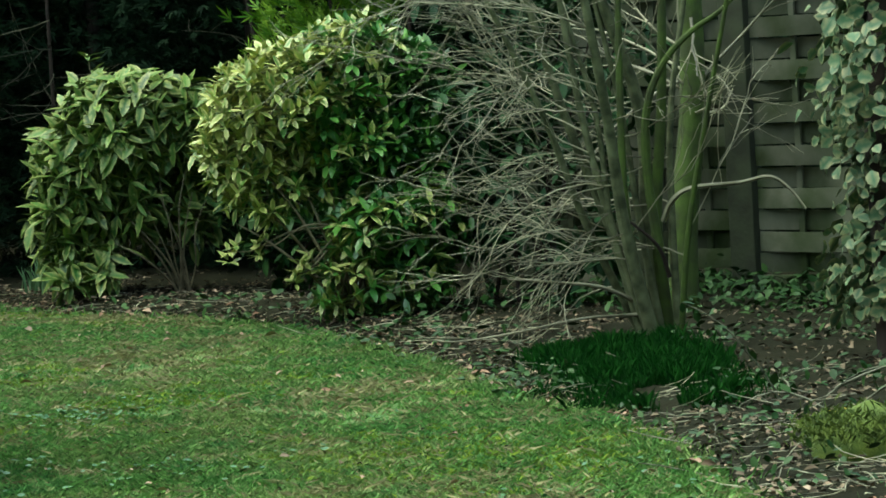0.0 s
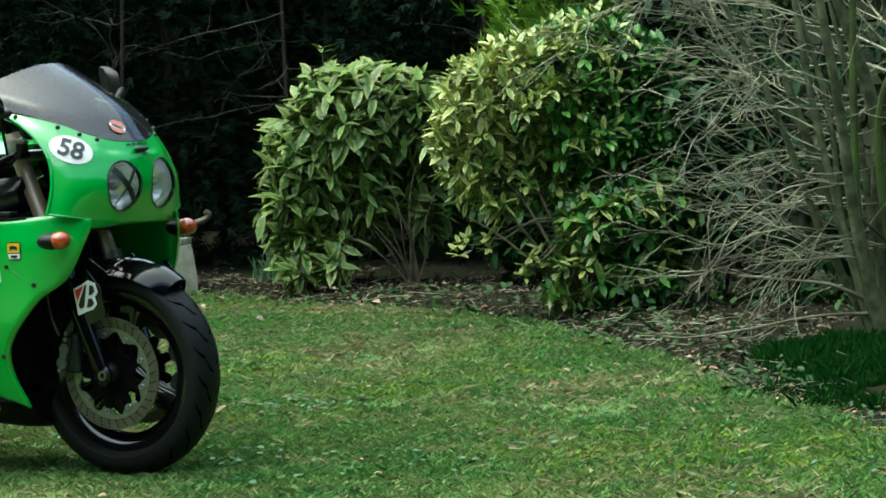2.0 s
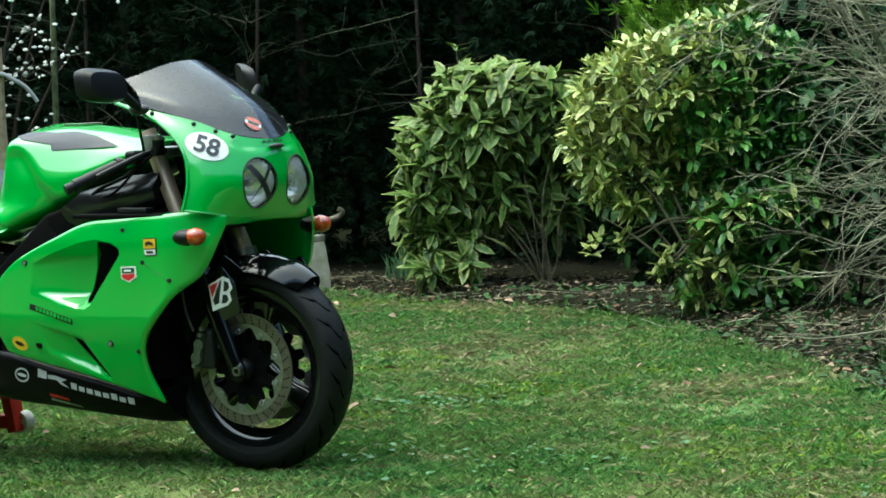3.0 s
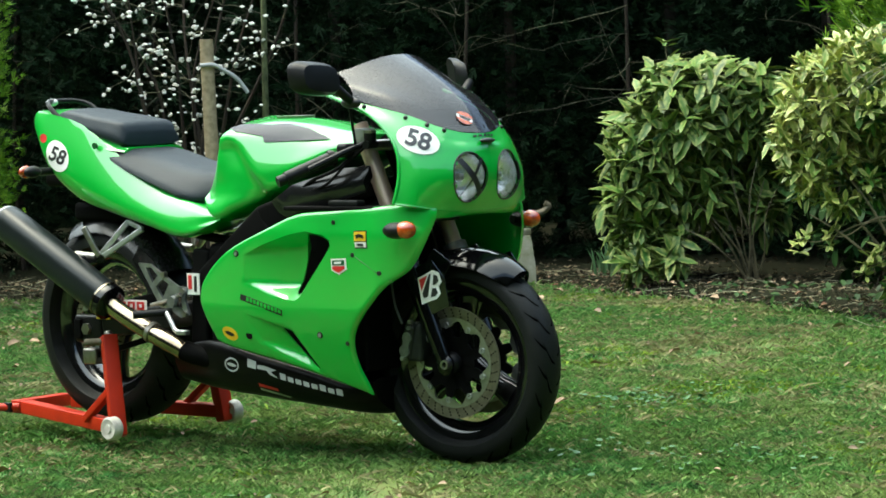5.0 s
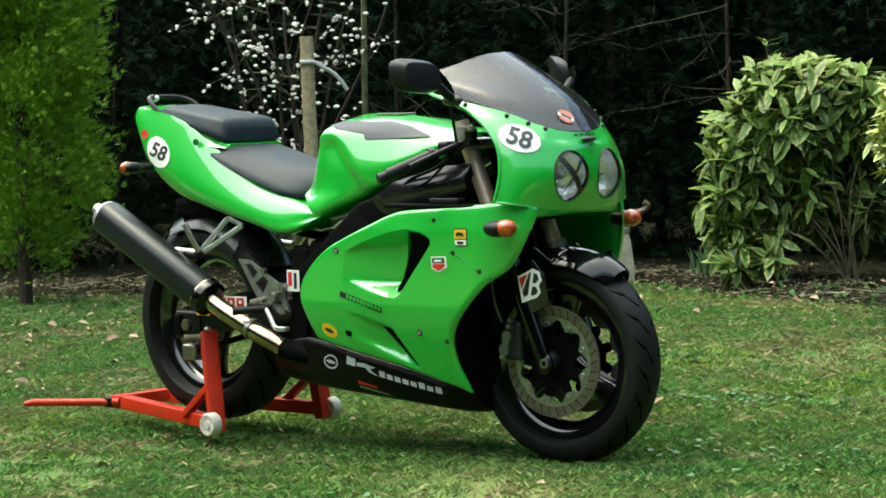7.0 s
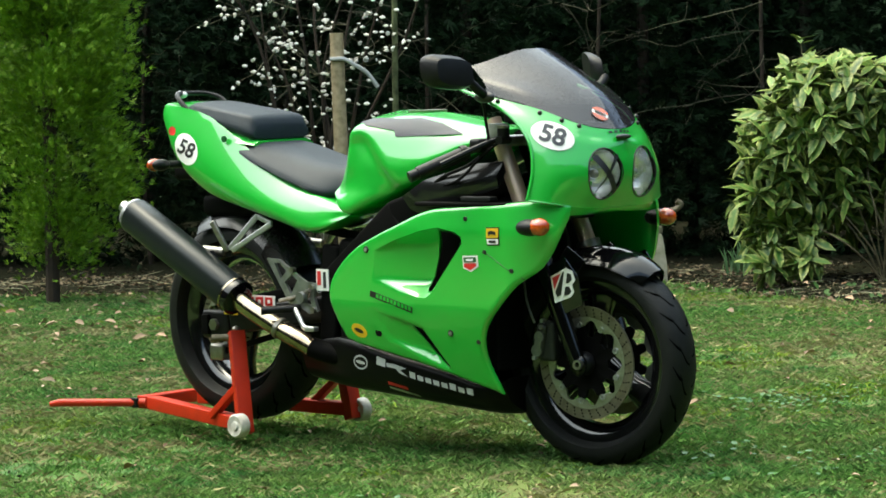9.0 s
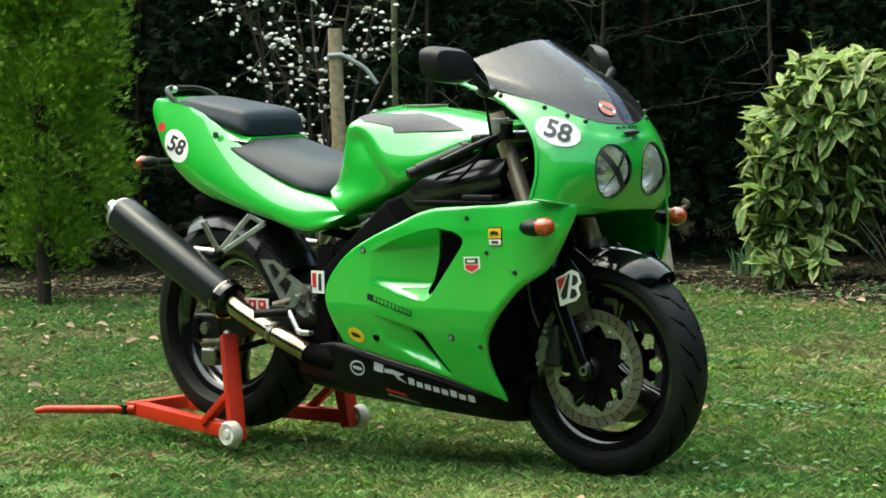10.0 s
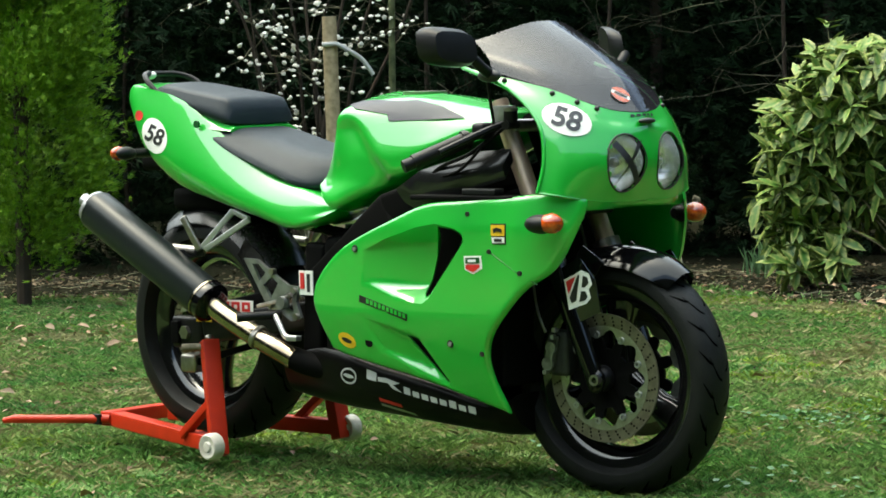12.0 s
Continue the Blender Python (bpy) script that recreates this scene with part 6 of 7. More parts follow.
for pts, r, m in ((((0.02, -0.06, 0.45), (0.05, -0.10, 0.52), (0.12, -0.12, 0.565), (0.29, -0.14, 0.575), (0.40, -0.14, 0.59), (0.47, -0.15, 0.54), (0.52, -0.15, 0.47)), 0.011, M_TWIG),
                  (((0.0, -0.06, 0.35), (-0.03, -0.08, 0.62), (-0.02, -0.10, 0.86), (0.05, -0.12, 1.02), (0.15, -0.13, 1.12), (0.27, -0.15, 1.20), (0.40, -0.15, 1.34)), 0.019, M_MOSSBARK),
                  (((-0.10, -0.05, 0.17), (-0.22, -0.10, 0.23), (-0.36, -0.12, 0.255), (-0.55, -0.14, 0.28)), 0.009, M_TWIG),
                  (((-0.09, -0.05, 0.12), (-0.30, -0.10, 0.12), (-0.52, -0.14, 0.09), (-0.76, -0.16, 0.07), (-0.88, -0.16, 0.10)), 0.006, M_TWIG),
                  (((0.03, -0.06, 0.25), (0.0, -0.10, 0.35), (-0.06, -0.12, 0.42), (-0.16, -0.13, 0.50)), 0.009, M_DARKBARK)):
    q = curve([tuple(BASE + RIGHT * p[0] + AHEAD * p[1] + np.array((0, 0, p[2]))) for p in pts], 5)
    part("limb", tube(q, [r * (1 - 0.65 * i / (len(q) - 1)) for i in range(len(q))], 8), m, bare)

mossy = thing("mossy_tree", (-0.02, 4.66, 0), "slim tree trunk coated in green moss", "tree")
q = curve([(-0.04, 4.64, -0.03), (-0.03, 4.65, 0.35), (0.02, 4.68, 0.8), (0.03, 4.69, 1.3), (0.00, 4.67, 2.2), (0.1, 4.7, 3.4)], 6)
part("trunk", tube(q, [0.062 - 0.0009 * i for i in range(len(q))], 14), M_MOSSBARK, mossy)
lines = []
for _ in range(26):
    p = np.array(q[rng.integers(12, len(q))])
    d = rng.normal(0, 0.8, 3) + np.array((0, 0, 0.7))
    m_ = wander(p, d, rng.uniform(0.4, 1.1), 7, np.array((0, 0, 0.03)), 0.1)
    lines.append((m_, 0.008, 0.003))
    for j in range(2, 7):
        lines.append((wander(np.array(m_[j]), d + rng.normal(0, 0.7, 3), rng.uniform(0.15, 0.4), 5, np.zeros(3), 0.1), 0.003, 0.0012))
v, f = twig_mesh(lines)
ob = new("twigwork", raw_mesh("twigwork", v, f, M_TWIG))
ob.parent, ob.matrix_parent_inverse = mossy, mossy.matrix_world.inverted()
tagged(ob, kind="stuff")

# ---- woven fence ----
fence = thing("woven_fence", (-0.165, 5.47, 0), "weathered woven board fence with dark posts", "fence")
FD = Vector((0.974, -0.223, 0)).normalized()
FN = Vector((FD.y, -FD.x, 0))
FO = Vector((-0.165, 5.47, 0))


def slat_form(length, height, phase):
    """A thin board woven past four battens."""
    rows = []
    for i in range(17):
        u = i / 16
        o = 0.024 * math.sin(u * math.pi * 4 + phase)
        rows.append([Vector((u * length, o - 0.004, 0.004)), Vector((u * length, o - 0.006, height * 0.5)), Vector((u * length, o - 0.004, height)), Vector((u * length, o + 0.004, height)), Vector((u * length, o + 0.004, 0.004))])
    return grid(rows, True, True)


for start, width in ((-1.12, 1.05), (0.07, 1.80)):
    forms = [mesh_of("slat", slat_form(width, 0.086, ph), M_FENCE, 30) for ph in (0.0, math.pi)]
    mm = Matrix.Translation(FO + FD * start) @ Matrix((FD, -FN, (0, 0, 1))).transposed().to_4x4()
    for k in range(20):
        ob = new("slat", forms[k % 2])
        ob.parent, ob.matrix_parent_inverse = fence, fence.matrix_world.inverted()
        ob.matrix_world = mm @ Matrix.Translation((0.0, 0, 0.10 + 0.0885 * k)) @ pose(0, 0, 0, rng.normal(0, 2.5), rng.normal(0, 0.35), 0)
    for k in range(4):
        part("batten", moved(box((width * (0.125 + 0.25 * k), 0, 0.95), (0.030, 0.012, 1.74), 0.002), mm), M_FENCE, fence)
    part("gravel_board", moved(box((width / 2, 0, 0.045), (width, 0.03, 0.10), 0.004), mm), M_FENCE, fence)
for s in (-1.19, 0.0, 1.94):
    o = FO + FD * s
    part("post", box((o.x, o.y, 0.98), (0.115, 0.10, 2.0), 0.006), M_FPOST, fence)
    part("post_cap", box((o.x, o.y, 1.99), (0.14, 0.125, 0.03), 0.006), M_FPOST, fence)

# ---- ivy-clad stump beside the fence ----
L_IVY = dict(col=(0.014, 0.066, 0.028), col2=(0.080, 0.160, 0.078), edge=(0.30, 0.29, 0.14), rough=0.5, spec=0.25)
IM = leaf_mat("ivy_leaf", objrand=True, **L_IVY), leaf_mat("ivy_foliage", **L_IVY)
ivy = thing("ivy_clad_trunk", (1.60, 2.95, 0), "trunk overgrown with variegated cream-edged ivy", "ivy")
part("trunk", tube([(1.66, 3.02, -0.05), (1.64, 3.00, 0.8), (1.68, 3.03, 2.2)], [0.13, 0.11, 0.09], 12), M_DARKBARK, ivy)
n = 5000
a, h = rng.uniform(0, 6.28, n), rng.uniform(0.18, 2.1, n)
rr = 0.16 + 0.09 * np.abs(rng.normal(0, 0.8, n)) + 0.06 * np.sin(h * 7 + 2 * np.sin(a * 2))
places = np.stack([1.69 + rr * np.cos(a), 3.04 + rr * np.sin(a), h], 1)
outd = np.stack([np.cos(a), np.sin(a), np.zeros(n)], 1)
d = np.stack([-np.sin(a), np.cos(a), np.zeros(n)], 1) * rng.normal(0, 0.9, (n, 1)) + np.array((0, 0, -0.5)) + outd * 0.45 + rng.normal(0, 0.3, (n, 3))
turns = frames_from(d, outd + rng.normal(0, 0.35, (n, 3)))
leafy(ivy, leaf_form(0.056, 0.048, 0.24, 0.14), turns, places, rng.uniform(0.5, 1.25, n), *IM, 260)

# ---- conifers and the dark hedge ----
def spray_form(length, width):
    """A flat feathery conifer spray: a fan of narrow slivers."""
    v, f = [], []
    for i, (a, l) in enumerate(((-0.9, 0.55), (-0.5, 0.8), (0.0, 1.0), (0.5, 0.8), (0.9, 0.55))):
        k = len(v)
        c, s = math.cos(a), math.sin(a)
        x0 = 0.12 * i % 0.3
        v += [(x0 * length - s * 0.05 * width, c * 0.05 * width, 0), (x0 * length + s * 0.05 * width, -c * 0.05 * width, 0), ((x0 + l * c * 0.5) * length + s * width * 0.10, l * s * 0.5 * width * 1.6 - c * width * 0.10, 0.03 * length),
              ((x0 + l * c * 0.5) * length - s * width * 0.10, l * s * 0.5 * width * 1.6 + c * width * 0.10, 0.03 * length), ((x0 + l * c) * length, l * s * width * 1.6, -0.06 * length)]
        f += [(k, k + 1, k + 2), (k, k + 2, k + 3), (k + 3, k + 2, k + 4)]
    return np.array(v), np.array(f), np.zeros(len(v))


def conifer(name, at, height, radius, low, n, m, label, lean=0.35, size=0.11, group="", clumps=60, loose=0.08):
    """A conifer: trunk, and a ragged crown of sprays gathered in clumps."""
    t = thing(name, at, label, "tree", group)
    at = np.array(at)
    part("trunk", tube([tuple(at + (0, 0, -0.05)), tuple(at + (0.02, 0.01, height * 0.5)), tuple(at + (0, 0, height * 0.95))], [0.034, 0.030, 0.012], 9), M_DARKBARK, t)
    cz = low + (height - low) * rng.uniform(0, 1, clumps) ** 0.85
    ca = rng.uniform(0, 6.28, clumps)
    cr = radius * (1 - 0.6 * ((cz - low) / (height - low)) ** 2) * rng.uniform(0.12, 1.0, clumps) * np.clip(0.35 + 1.3 * (cz - low), 0.35, 1)
    cc = np.stack([cr * np.cos(ca), cr * np.sin(ca), cz], 1)
    k = rng.integers(0, clumps, n)
    off = rng.normal(0, 1, (n, 3)) * (loose, loose, loose * 1.3)
    p = cc[k] + off
    out = p * (1, 1, 0)
    out /= np.linalg.norm(out, axis=1, keepdims=True) + 1e-6
    d = out + np.array((0, 0, lean)) + rng.normal(0, 0.45, (n, 3))
    turns = frames_from(d, rng.normal(0, 1, (n, 3)) + out * 0.6)
    p[:, 2] = np.maximum(p[:, 2], low * 0.6)
    v, f, _ = scatter(spray_form(size, size * 0.55), turns, p + at, rng.uniform(0.6, 1.4, n))
    c_ = new("crown", raw_mesh("crown", v, f, m))
    c_.parent, c_.matrix_parent_inverse = t, t.matrix_world.inverted()
    tagged(c_, kind="stuff")
    return t


M_CONGREEN = leaf_mat("yellow_green_conifer", (0.060, 0.160, 0.008), (0.190, 0.310, 0.020), rough=0.6, spec=0.2)
# Hedge leaves near black: the shade they stand in is put into the colour.
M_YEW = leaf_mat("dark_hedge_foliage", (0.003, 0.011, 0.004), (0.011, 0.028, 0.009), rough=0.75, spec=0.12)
conifer("garden_conifer", (-6.20, 3.10, 0), 3.6, 0.40, 0.22, 60000, M_CONGREEN, "bushy yellow-green conifer with a short bare trunk", 0.55, 0.036, clumps=170, loose=0.062)
conifer("golden_conifer", (-2.60, 6.10, 0), 2.2, 0.34, 0.9, 3500, M_CONGREEN, "small bright yellow-green conifer behind the bushes", 0.9, 0.07, clumps=60)
proto = [conifer("hedge_tree", (-5.6, 6.7, 0), 4.6, 0.85, 0.10, 16000, M_YEW, "tall evergreen hedge tree with deep shade in its leaf colour", 0.1, 0.075, "hedge trees", 150, 0.19) for _ in range(1)][0]
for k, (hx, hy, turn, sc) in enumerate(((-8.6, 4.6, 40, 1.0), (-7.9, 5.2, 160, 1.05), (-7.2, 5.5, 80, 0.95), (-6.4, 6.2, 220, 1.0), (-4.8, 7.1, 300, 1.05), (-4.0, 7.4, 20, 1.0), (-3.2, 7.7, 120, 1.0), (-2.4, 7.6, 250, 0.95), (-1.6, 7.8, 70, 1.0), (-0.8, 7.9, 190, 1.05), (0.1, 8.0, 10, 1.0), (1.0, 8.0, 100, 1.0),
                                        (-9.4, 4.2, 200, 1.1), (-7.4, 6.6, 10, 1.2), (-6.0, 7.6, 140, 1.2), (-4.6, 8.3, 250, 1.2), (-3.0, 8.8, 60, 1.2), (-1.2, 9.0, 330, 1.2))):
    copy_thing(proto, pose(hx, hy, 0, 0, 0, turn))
for k in range(7):
    hx, hy = -7.6 + 0.78 * k + rng.normal(0, 0.1), 5.0 + 0.34 * k + rng.normal(0, 0.1)
    t = thing("understorey_tree", (hx, hy, 0), "thin bare dark stem in front of the hedge", "tree", "understorey trees")
    part("trunk", tube(curve([(hx, hy, -0.05), (hx + rng.normal(0, 0.04), hy, 0.8), (hx + rng.normal(0, 0.08), hy + 0.05, 2.4)], 5), [0.015 - 0.0008 * i for i in range(11)], 7), M_DARKBARK, t)
    lines = []
    for _ in range(16):
        p = np.array((hx, hy, rng.uniform(0.5, 2.0)))
        m_ = wander(p, rng.normal(0, 1, 3) * (1, 1, 0.4) + np.array((0.2, -0.3, 0.3)), rng.uniform(0.3, 0.8), 7, np.zeros(3), 0.14)
        lines.append((m_, 0.0035, 0.0012))
        for j in (2, 4, 6):
            lines.append((wander(np.array(m_[j]), rng.normal(0, 1, 3), rng.uniform(0.1, 0.25), 4, np.zeros(3), 0.14), 0.002, 0.001))
    v, f = twig_mesh(lines)
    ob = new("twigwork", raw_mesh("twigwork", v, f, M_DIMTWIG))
    ob.parent, ob.matrix_parent_inverse = t, t.matrix_world.inverted()
    tagged(ob, kind="stuff")
# Backdrop sheet with the hedge's deep shade put into its colour.
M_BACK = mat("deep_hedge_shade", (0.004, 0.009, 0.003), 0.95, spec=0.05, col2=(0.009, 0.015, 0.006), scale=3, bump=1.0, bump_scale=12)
rows = []
for i in range(121):
    u = 2 * math.pi * i / 120
    bx, by = -1.5 + 13.5 * math.cos(u), -1.0 + 12.8 * math.sin(u)
    by = min(by, 10.2) if bx > -6 else by
    out = 1 + 0.03 * noise.noise(Vector((math.cos(u) * 6, math.sin(u) * 6, 1)))
    # The unseen stretch behind the camera is raised to cut skylight on the bike.
    rows.append([(-1.5 + (bx + 1.5) * out + 0.4 * noise.noise(Vector((bx, by, k))), -1.0 + (by + 1) * out + 0.4 * noise.noise(Vector((by, bx, k + 9))), k * 0.55 * (1.0 if by > -1.5 else 1.3) - 0.1 + (0.6 * noise.noise(Vector((bx * 0.7, by * 0.7, 3))) if k == 11 else 0)) for k in range(12)])
rows[-1] = rows[0]
tagged(part("backdrop_hedge", grid(rows), M_BACK, fix=False), "dark woodland backdrop sheet, shade in its colour, unseen rear raised to cut light", "hedge", kind="structure")

# ---- blossom shrub, stake and sapling ----
blossom = thing("blossom_shrub", (-5.75, 4.30, 0), "leafless shrub dotted with small white blossoms", "shrub")
R7 = np.array((0.721, 0.693, 0.0))
A7 = np.array((-0.693, 0.721, 0.0))
B0 = np.array((-5.72, 4.42, 0.0))
lines, ends = [], []
for k in range(9):
    a = B0 + R7 * rng.uniform(-0.12, 0.20) + A7 * rng.normal(0, 0.08)
    b = B0 + R7 * (-0.58 + 1.18 * k / 8) + A7 * rng.normal(0.05, 0.12) + np.array((0, 0, rng.uniform(1.45, 1.9)))
    q = curve([tuple(a), tuple(a + (b - a) * 0.35 + R7 * rng.normal(0, 0.05)), tuple(a + (b - a) * 0.7 + R7 * rng.normal(0, 0.06)), tuple(b)], 5)
    part("stem", tube(q, [0.014 - 0.0007 * i for i in range(len(q))], 6), M_DARKBARK, blossom)
    for _ in range(24):
        p = np.array(q[rng.integers(4, len(q))])
        m_ = wander(p, R7 * rng.normal(0, 0.8) + A7 * rng.normal(-0.2, 0.5) + np.array((0, 0, rng.uniform(-0.1, 0.8))), rng.uniform(0.15, 0.5), 6, np.zeros(3), 0.16)
        lines.append((m_, 0.003, 0.0011))
        ends += [m_[i] for i in (2, 3, 4, 5, 6) if rng.random() < 0.60]
v, f = twig_mesh(lines)
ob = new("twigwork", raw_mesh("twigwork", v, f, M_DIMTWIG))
ob.parent, ob.matrix_parent_inverse = blossom, blossom.matrix_world.inverted()
tagged(ob, kind="stuff")
pet = join(ball((0, 0, 0.004), (0.009, 0.009, 0.008), 8, 6), *[ball((0.0085 * math.cos(a), 0.0085 * math.sin(a), 0.003 * (i % 2)), (0.0075, 0.0075, 0.006), 8, 5) for i, a in enumerate(2 * math.pi * j / 5 for j in range(5))])
bl = mesh_of("flower", pet, M_BLOSSOM, 60)
rng.shuffle(ends)
for e in ends[:295]:
    ob = new("flower", bl)
    ob.parent, ob.matrix_parent_inverse = blossom, blossom.matrix_world.inverted()
    ob.matrix_world = Matrix.Translation(tuple(e)) @ pose(0, 0, 0, *(float(q) for q in rng.uniform(0, 360, 3))) @ Matrix.Scale(float(rng.uniform(0.5, 1.0)), 4)
rest = join(*[moved(pet, Matrix.Translation(tuple(e)) @ Matrix.Scale(float(rng.uniform(0.5, 1.0)), 4)) for e in ends[295:700]])
ob = part("blossoms", rest, M_BLOSSOM, blossom, smooth=60, fix=False)
ob["kind"] = "stuff"

stake = thing("tree_stake", (-5.44, 4.32, 0), "round weathered wooden tree stake with a rubber tie", "stake")
part("pole", tube(curve([(-5.45, 4.31, -0.1), (-5.455, 4.308, 0.4), (-5.46, 4.302, 0.85), (-5.465, 4.300, 1.255)], 4), [0.034, 0.034, 0.033, 0.033, 0.034, 0.033, 0.033, 0.034, 0.033, 0.033, 0.033, 0.033, 0.032], 16), M_WOOD, stake)
tie = [np.array((-5.462, 4.300, 1.13)) - A7 * 0.037 + R7 * s for s in (-0.036, -0.01, 0.03)]
tie += [np.array((-5.462, 4.300, 1.125)) + R7 * 0.075 - A7 * 0.03 - np.array((0, 0, 0.02)), np.array((-5.462, 4.300, 1.06)) + R7 * 0.14 - A7 * 0.01, np.array((-5.462, 4.300, 0.99)) + R7 * 0.19]
part("rubber_tie", tube(curve([tuple(p) for p in tie], 5), 0.010, 8), M_GREY, stake, "pale grey rubber tree tie")
part("tie_band", lathe([(0.035, -0.010), (0.038, -0.010), (0.038, 0.010), (0.035, 0.010)], 20, Matrix.Translation((-5.463, 4.301, 1.13)) @ pose(0, 0, 0, 90)), M_GREY, stake)
sap = thing("sapling", tuple(B0 + R7 * 0.36), "slender bare sapling tied to a stake", "tree")
sb = B0 + R7 * 0.36 + A7 * 0.10
part("trunk", tube(curve([tuple(sb - (0, 0, 0.05)), tuple(sb + (0.01, 0, 0.8)), tuple(sb + R7 * 0.02 + (0, 0, 1.6)), tuple(sb + R7 * 0.03 + (0, 0, 2.8))], 4), [0.019 - 0.0006 * i for i in range(13)], 9), M_BARK, sap)

# ---- concrete marker with an iron hook, and spring shoots ----
cm = thing("concrete_marker", (-4.43, 5.38, 0), "short mossy concrete post with a bent iron fitting on top", "post")
rows = [[(-4.43 + w * math.cos(a), 5.38 + w * math.sin(a), z) for a in (math.pi / 4 + 0.75 + math.pi / 2 * j for j in range(4))] for z, w in ((-0.05, 0.105), (0.10, 0.100), (0.22, 0.080), (0.245, 0.070))]
part("shaft", grid(rows, True, True), M_CONC, cm, smooth=20)
part("cap", box((-4.43, 5.38, 0.262), (0.085, 0.085, 0.034), 0.008, Matrix()), M_CONC, cm)
part("iron_fitting", tube(curve([(-4.43, 5.38, 0.27), (-4.425, 5.385, 0.335), (-4.39, 5.42, 0.345), (-4.345, 5.465, 0.36), (-4.325, 5.485, 0.385), (-4.34, 5.47, 0.40)], 5), 0.015, 8), M_RUST, cm)

M_SHOOT = leaf_mat("bulb_shoot", (0.055, 0.125, 0.045), (0.10, 0.19, 0.075), rough=0.5)
def tuft(name, at, n, height, width, m, label, category, spread, lean):
    t = thing(name, (*at, 0), label, category)
    px, py = at[0] + rng.normal(0, spread[0], n), at[1] + rng.normal(0, spread[1], n)
    v, f = blades(n, px, py, np.array([bed_height(a, b) for a, b in zip(px, py)]), height, width, lean)
    o = new("foliage", raw_mesh("foliage", v, f, m))
    o.parent, o.matrix_parent_inverse = t, t.matrix_world.inverted()
    tagged(o, kind="stuff")
    return t
for sx, sy in ((-4.05, 5.62), (-3.90, 5.66), (-4.20, 5.75)):
    tuft("bulb_shoots", (sx, sy), 26, 0.15, 0.006, M_SHOOT, "cluster of young green bulb shoots in the bed", "plant", (0.05, 0.05), 0.18)
M_MONDO = leaf_mat("dark_tuft", (0.003, 0.024, 0.002), (0.014, 0.068, 0.006), rough=0.7, spec=0.08)
TUFT = [(0.37, 2.92), (0.76, 2.33), (1.18, 1.90), (1.46, 1.66), (1.59, 1.63), (1.45, 2.02), (1.08, 2.65), (0.68, 3.12), (0.39, 3.26), (0.26, 3.21)]
tg = thing("tufted_grass", (0.84, 2.56, 0), "dense dark green tuft of fine grass by the lawn edge", "grass tuft")
tx, ty_ = rng.uniform(0.0, 1.9, 190000), rng.uniform(1.45, 3.95, 190000)
fray = 0.14 * (rough_noise(tx, ty_, 0.12, 41) - 0.5) + 0.04 * rng.normal(0, 1, len(tx))
ok = ((tx - 0.46) ** 2 + (ty_ - 3.5) ** 2 > 0.24 ** 2) & in_poly(tx + fray, ty_ + fray, TUFT) & (rough_noise(tx, ty_, 0.16, 42) + 0.5 * rough_noise(tx, ty_, 0.05, 43) > np.where(tx > 1.15, 0.72, 0.30))
tx, ty_ = tx[ok], ty_[ok]
tz = np.array([bed_height(p, q) for p, q in zip(tx, ty_)])
v, f = blades(len(tx), tx, ty_, tz, 0.030 + 0.055 * rough_noise(tx, ty_, 0.11, 44), 0.0017, 0.26)
ob = new("foliage", raw_mesh("foliage", v, f, M_MONDO))
ob.parent, ob.matrix_parent_inverse = tg, tg.matrix_world.inverted()
tagged(ob, kind="stuff")
# brambles and weeds between the tuft and the ivy
M_BRAMBLE = mat("bramble_stem", (0.13, 0.14, 0.085), 0.7, col2=(0.07, 0.075, 0.04), scale=14, island=0.4)
for k in range(7):
    bx, by = 1.45 + 0.10 * k + rng.normal(0, 0.06), 2.45 - 0.16 * k + rng.normal(0, 0.12)
    br = thing("bramble", (bx, by, 0), "thin arching bramble with small leaves in the bed", "bramble", "brambles")
    q = wander(np.array((bx, by, 0.0)), np.append(rng.normal(0, 0.5, 2), 1.0), rng.uniform(0.35, 0.7), 10, np.append(rng.normal(0, 0.10, 2), -0.16), 0.06)
    part("stem", tube([tuple(p) for p in q], [0.0045 - 0.0003 * i for i in range(len(q))], 5), M_BRAMBLE, br)
    pts = np.array([q[i] for i in range(2, 11) for _ in range(2)])
    dirs = rng.normal(0, 1, pts.shape) + np.array((0, 0, 0.3))
    v, f, rim = scatter(leaf_form(0.042, 0.026), frames_from(dirs, np.array((0, 0, 1.0)) + rng.normal(0, 0.3, pts.shape)), pts, rng.uniform(0.6, 1.2, len(pts)))
    ob = new("foliage", raw_mesh("foliage", v, f, LM["deep"][1], rim))
    ob.parent, ob.matrix_parent_inverse = br, br.matrix_world.inverted()
    tagged(ob, kind="stuff")
mo = thing("moss_mound", (2.44, 0.86, 0), "rounded mound of bright green moss on dead litter", "moss")
mb = ball((2.46, 0.86, 0.02), (0.14, 0.14, 0.13), 24, 14)
part("cushion", ([(p[0] + 0.02 * noise.noise(Vector(p) * 14), p[1] + 0.02 * noise.noise(Vector(p) * 17), p[2] + 0.03 * noise.noise(Vector(p) * 11)) for p in mb[0]], mb[1]), M_MOSS, mo)
v, f = blades(4000, 2.46 + rng.normal(0, 0.07, 4000), 0.86 + rng.normal(0, 0.07, 4000), 0.09 + rng.normal(0, 0.02, 4000), 0.022, 0.0022, 0.8)
ob = new("moss_fuzz", raw_mesh("moss_fuzz", v, f, M_MOSS))
ob.parent, ob.matrix_parent_inverse = mo, mo.matrix_world.inverted()
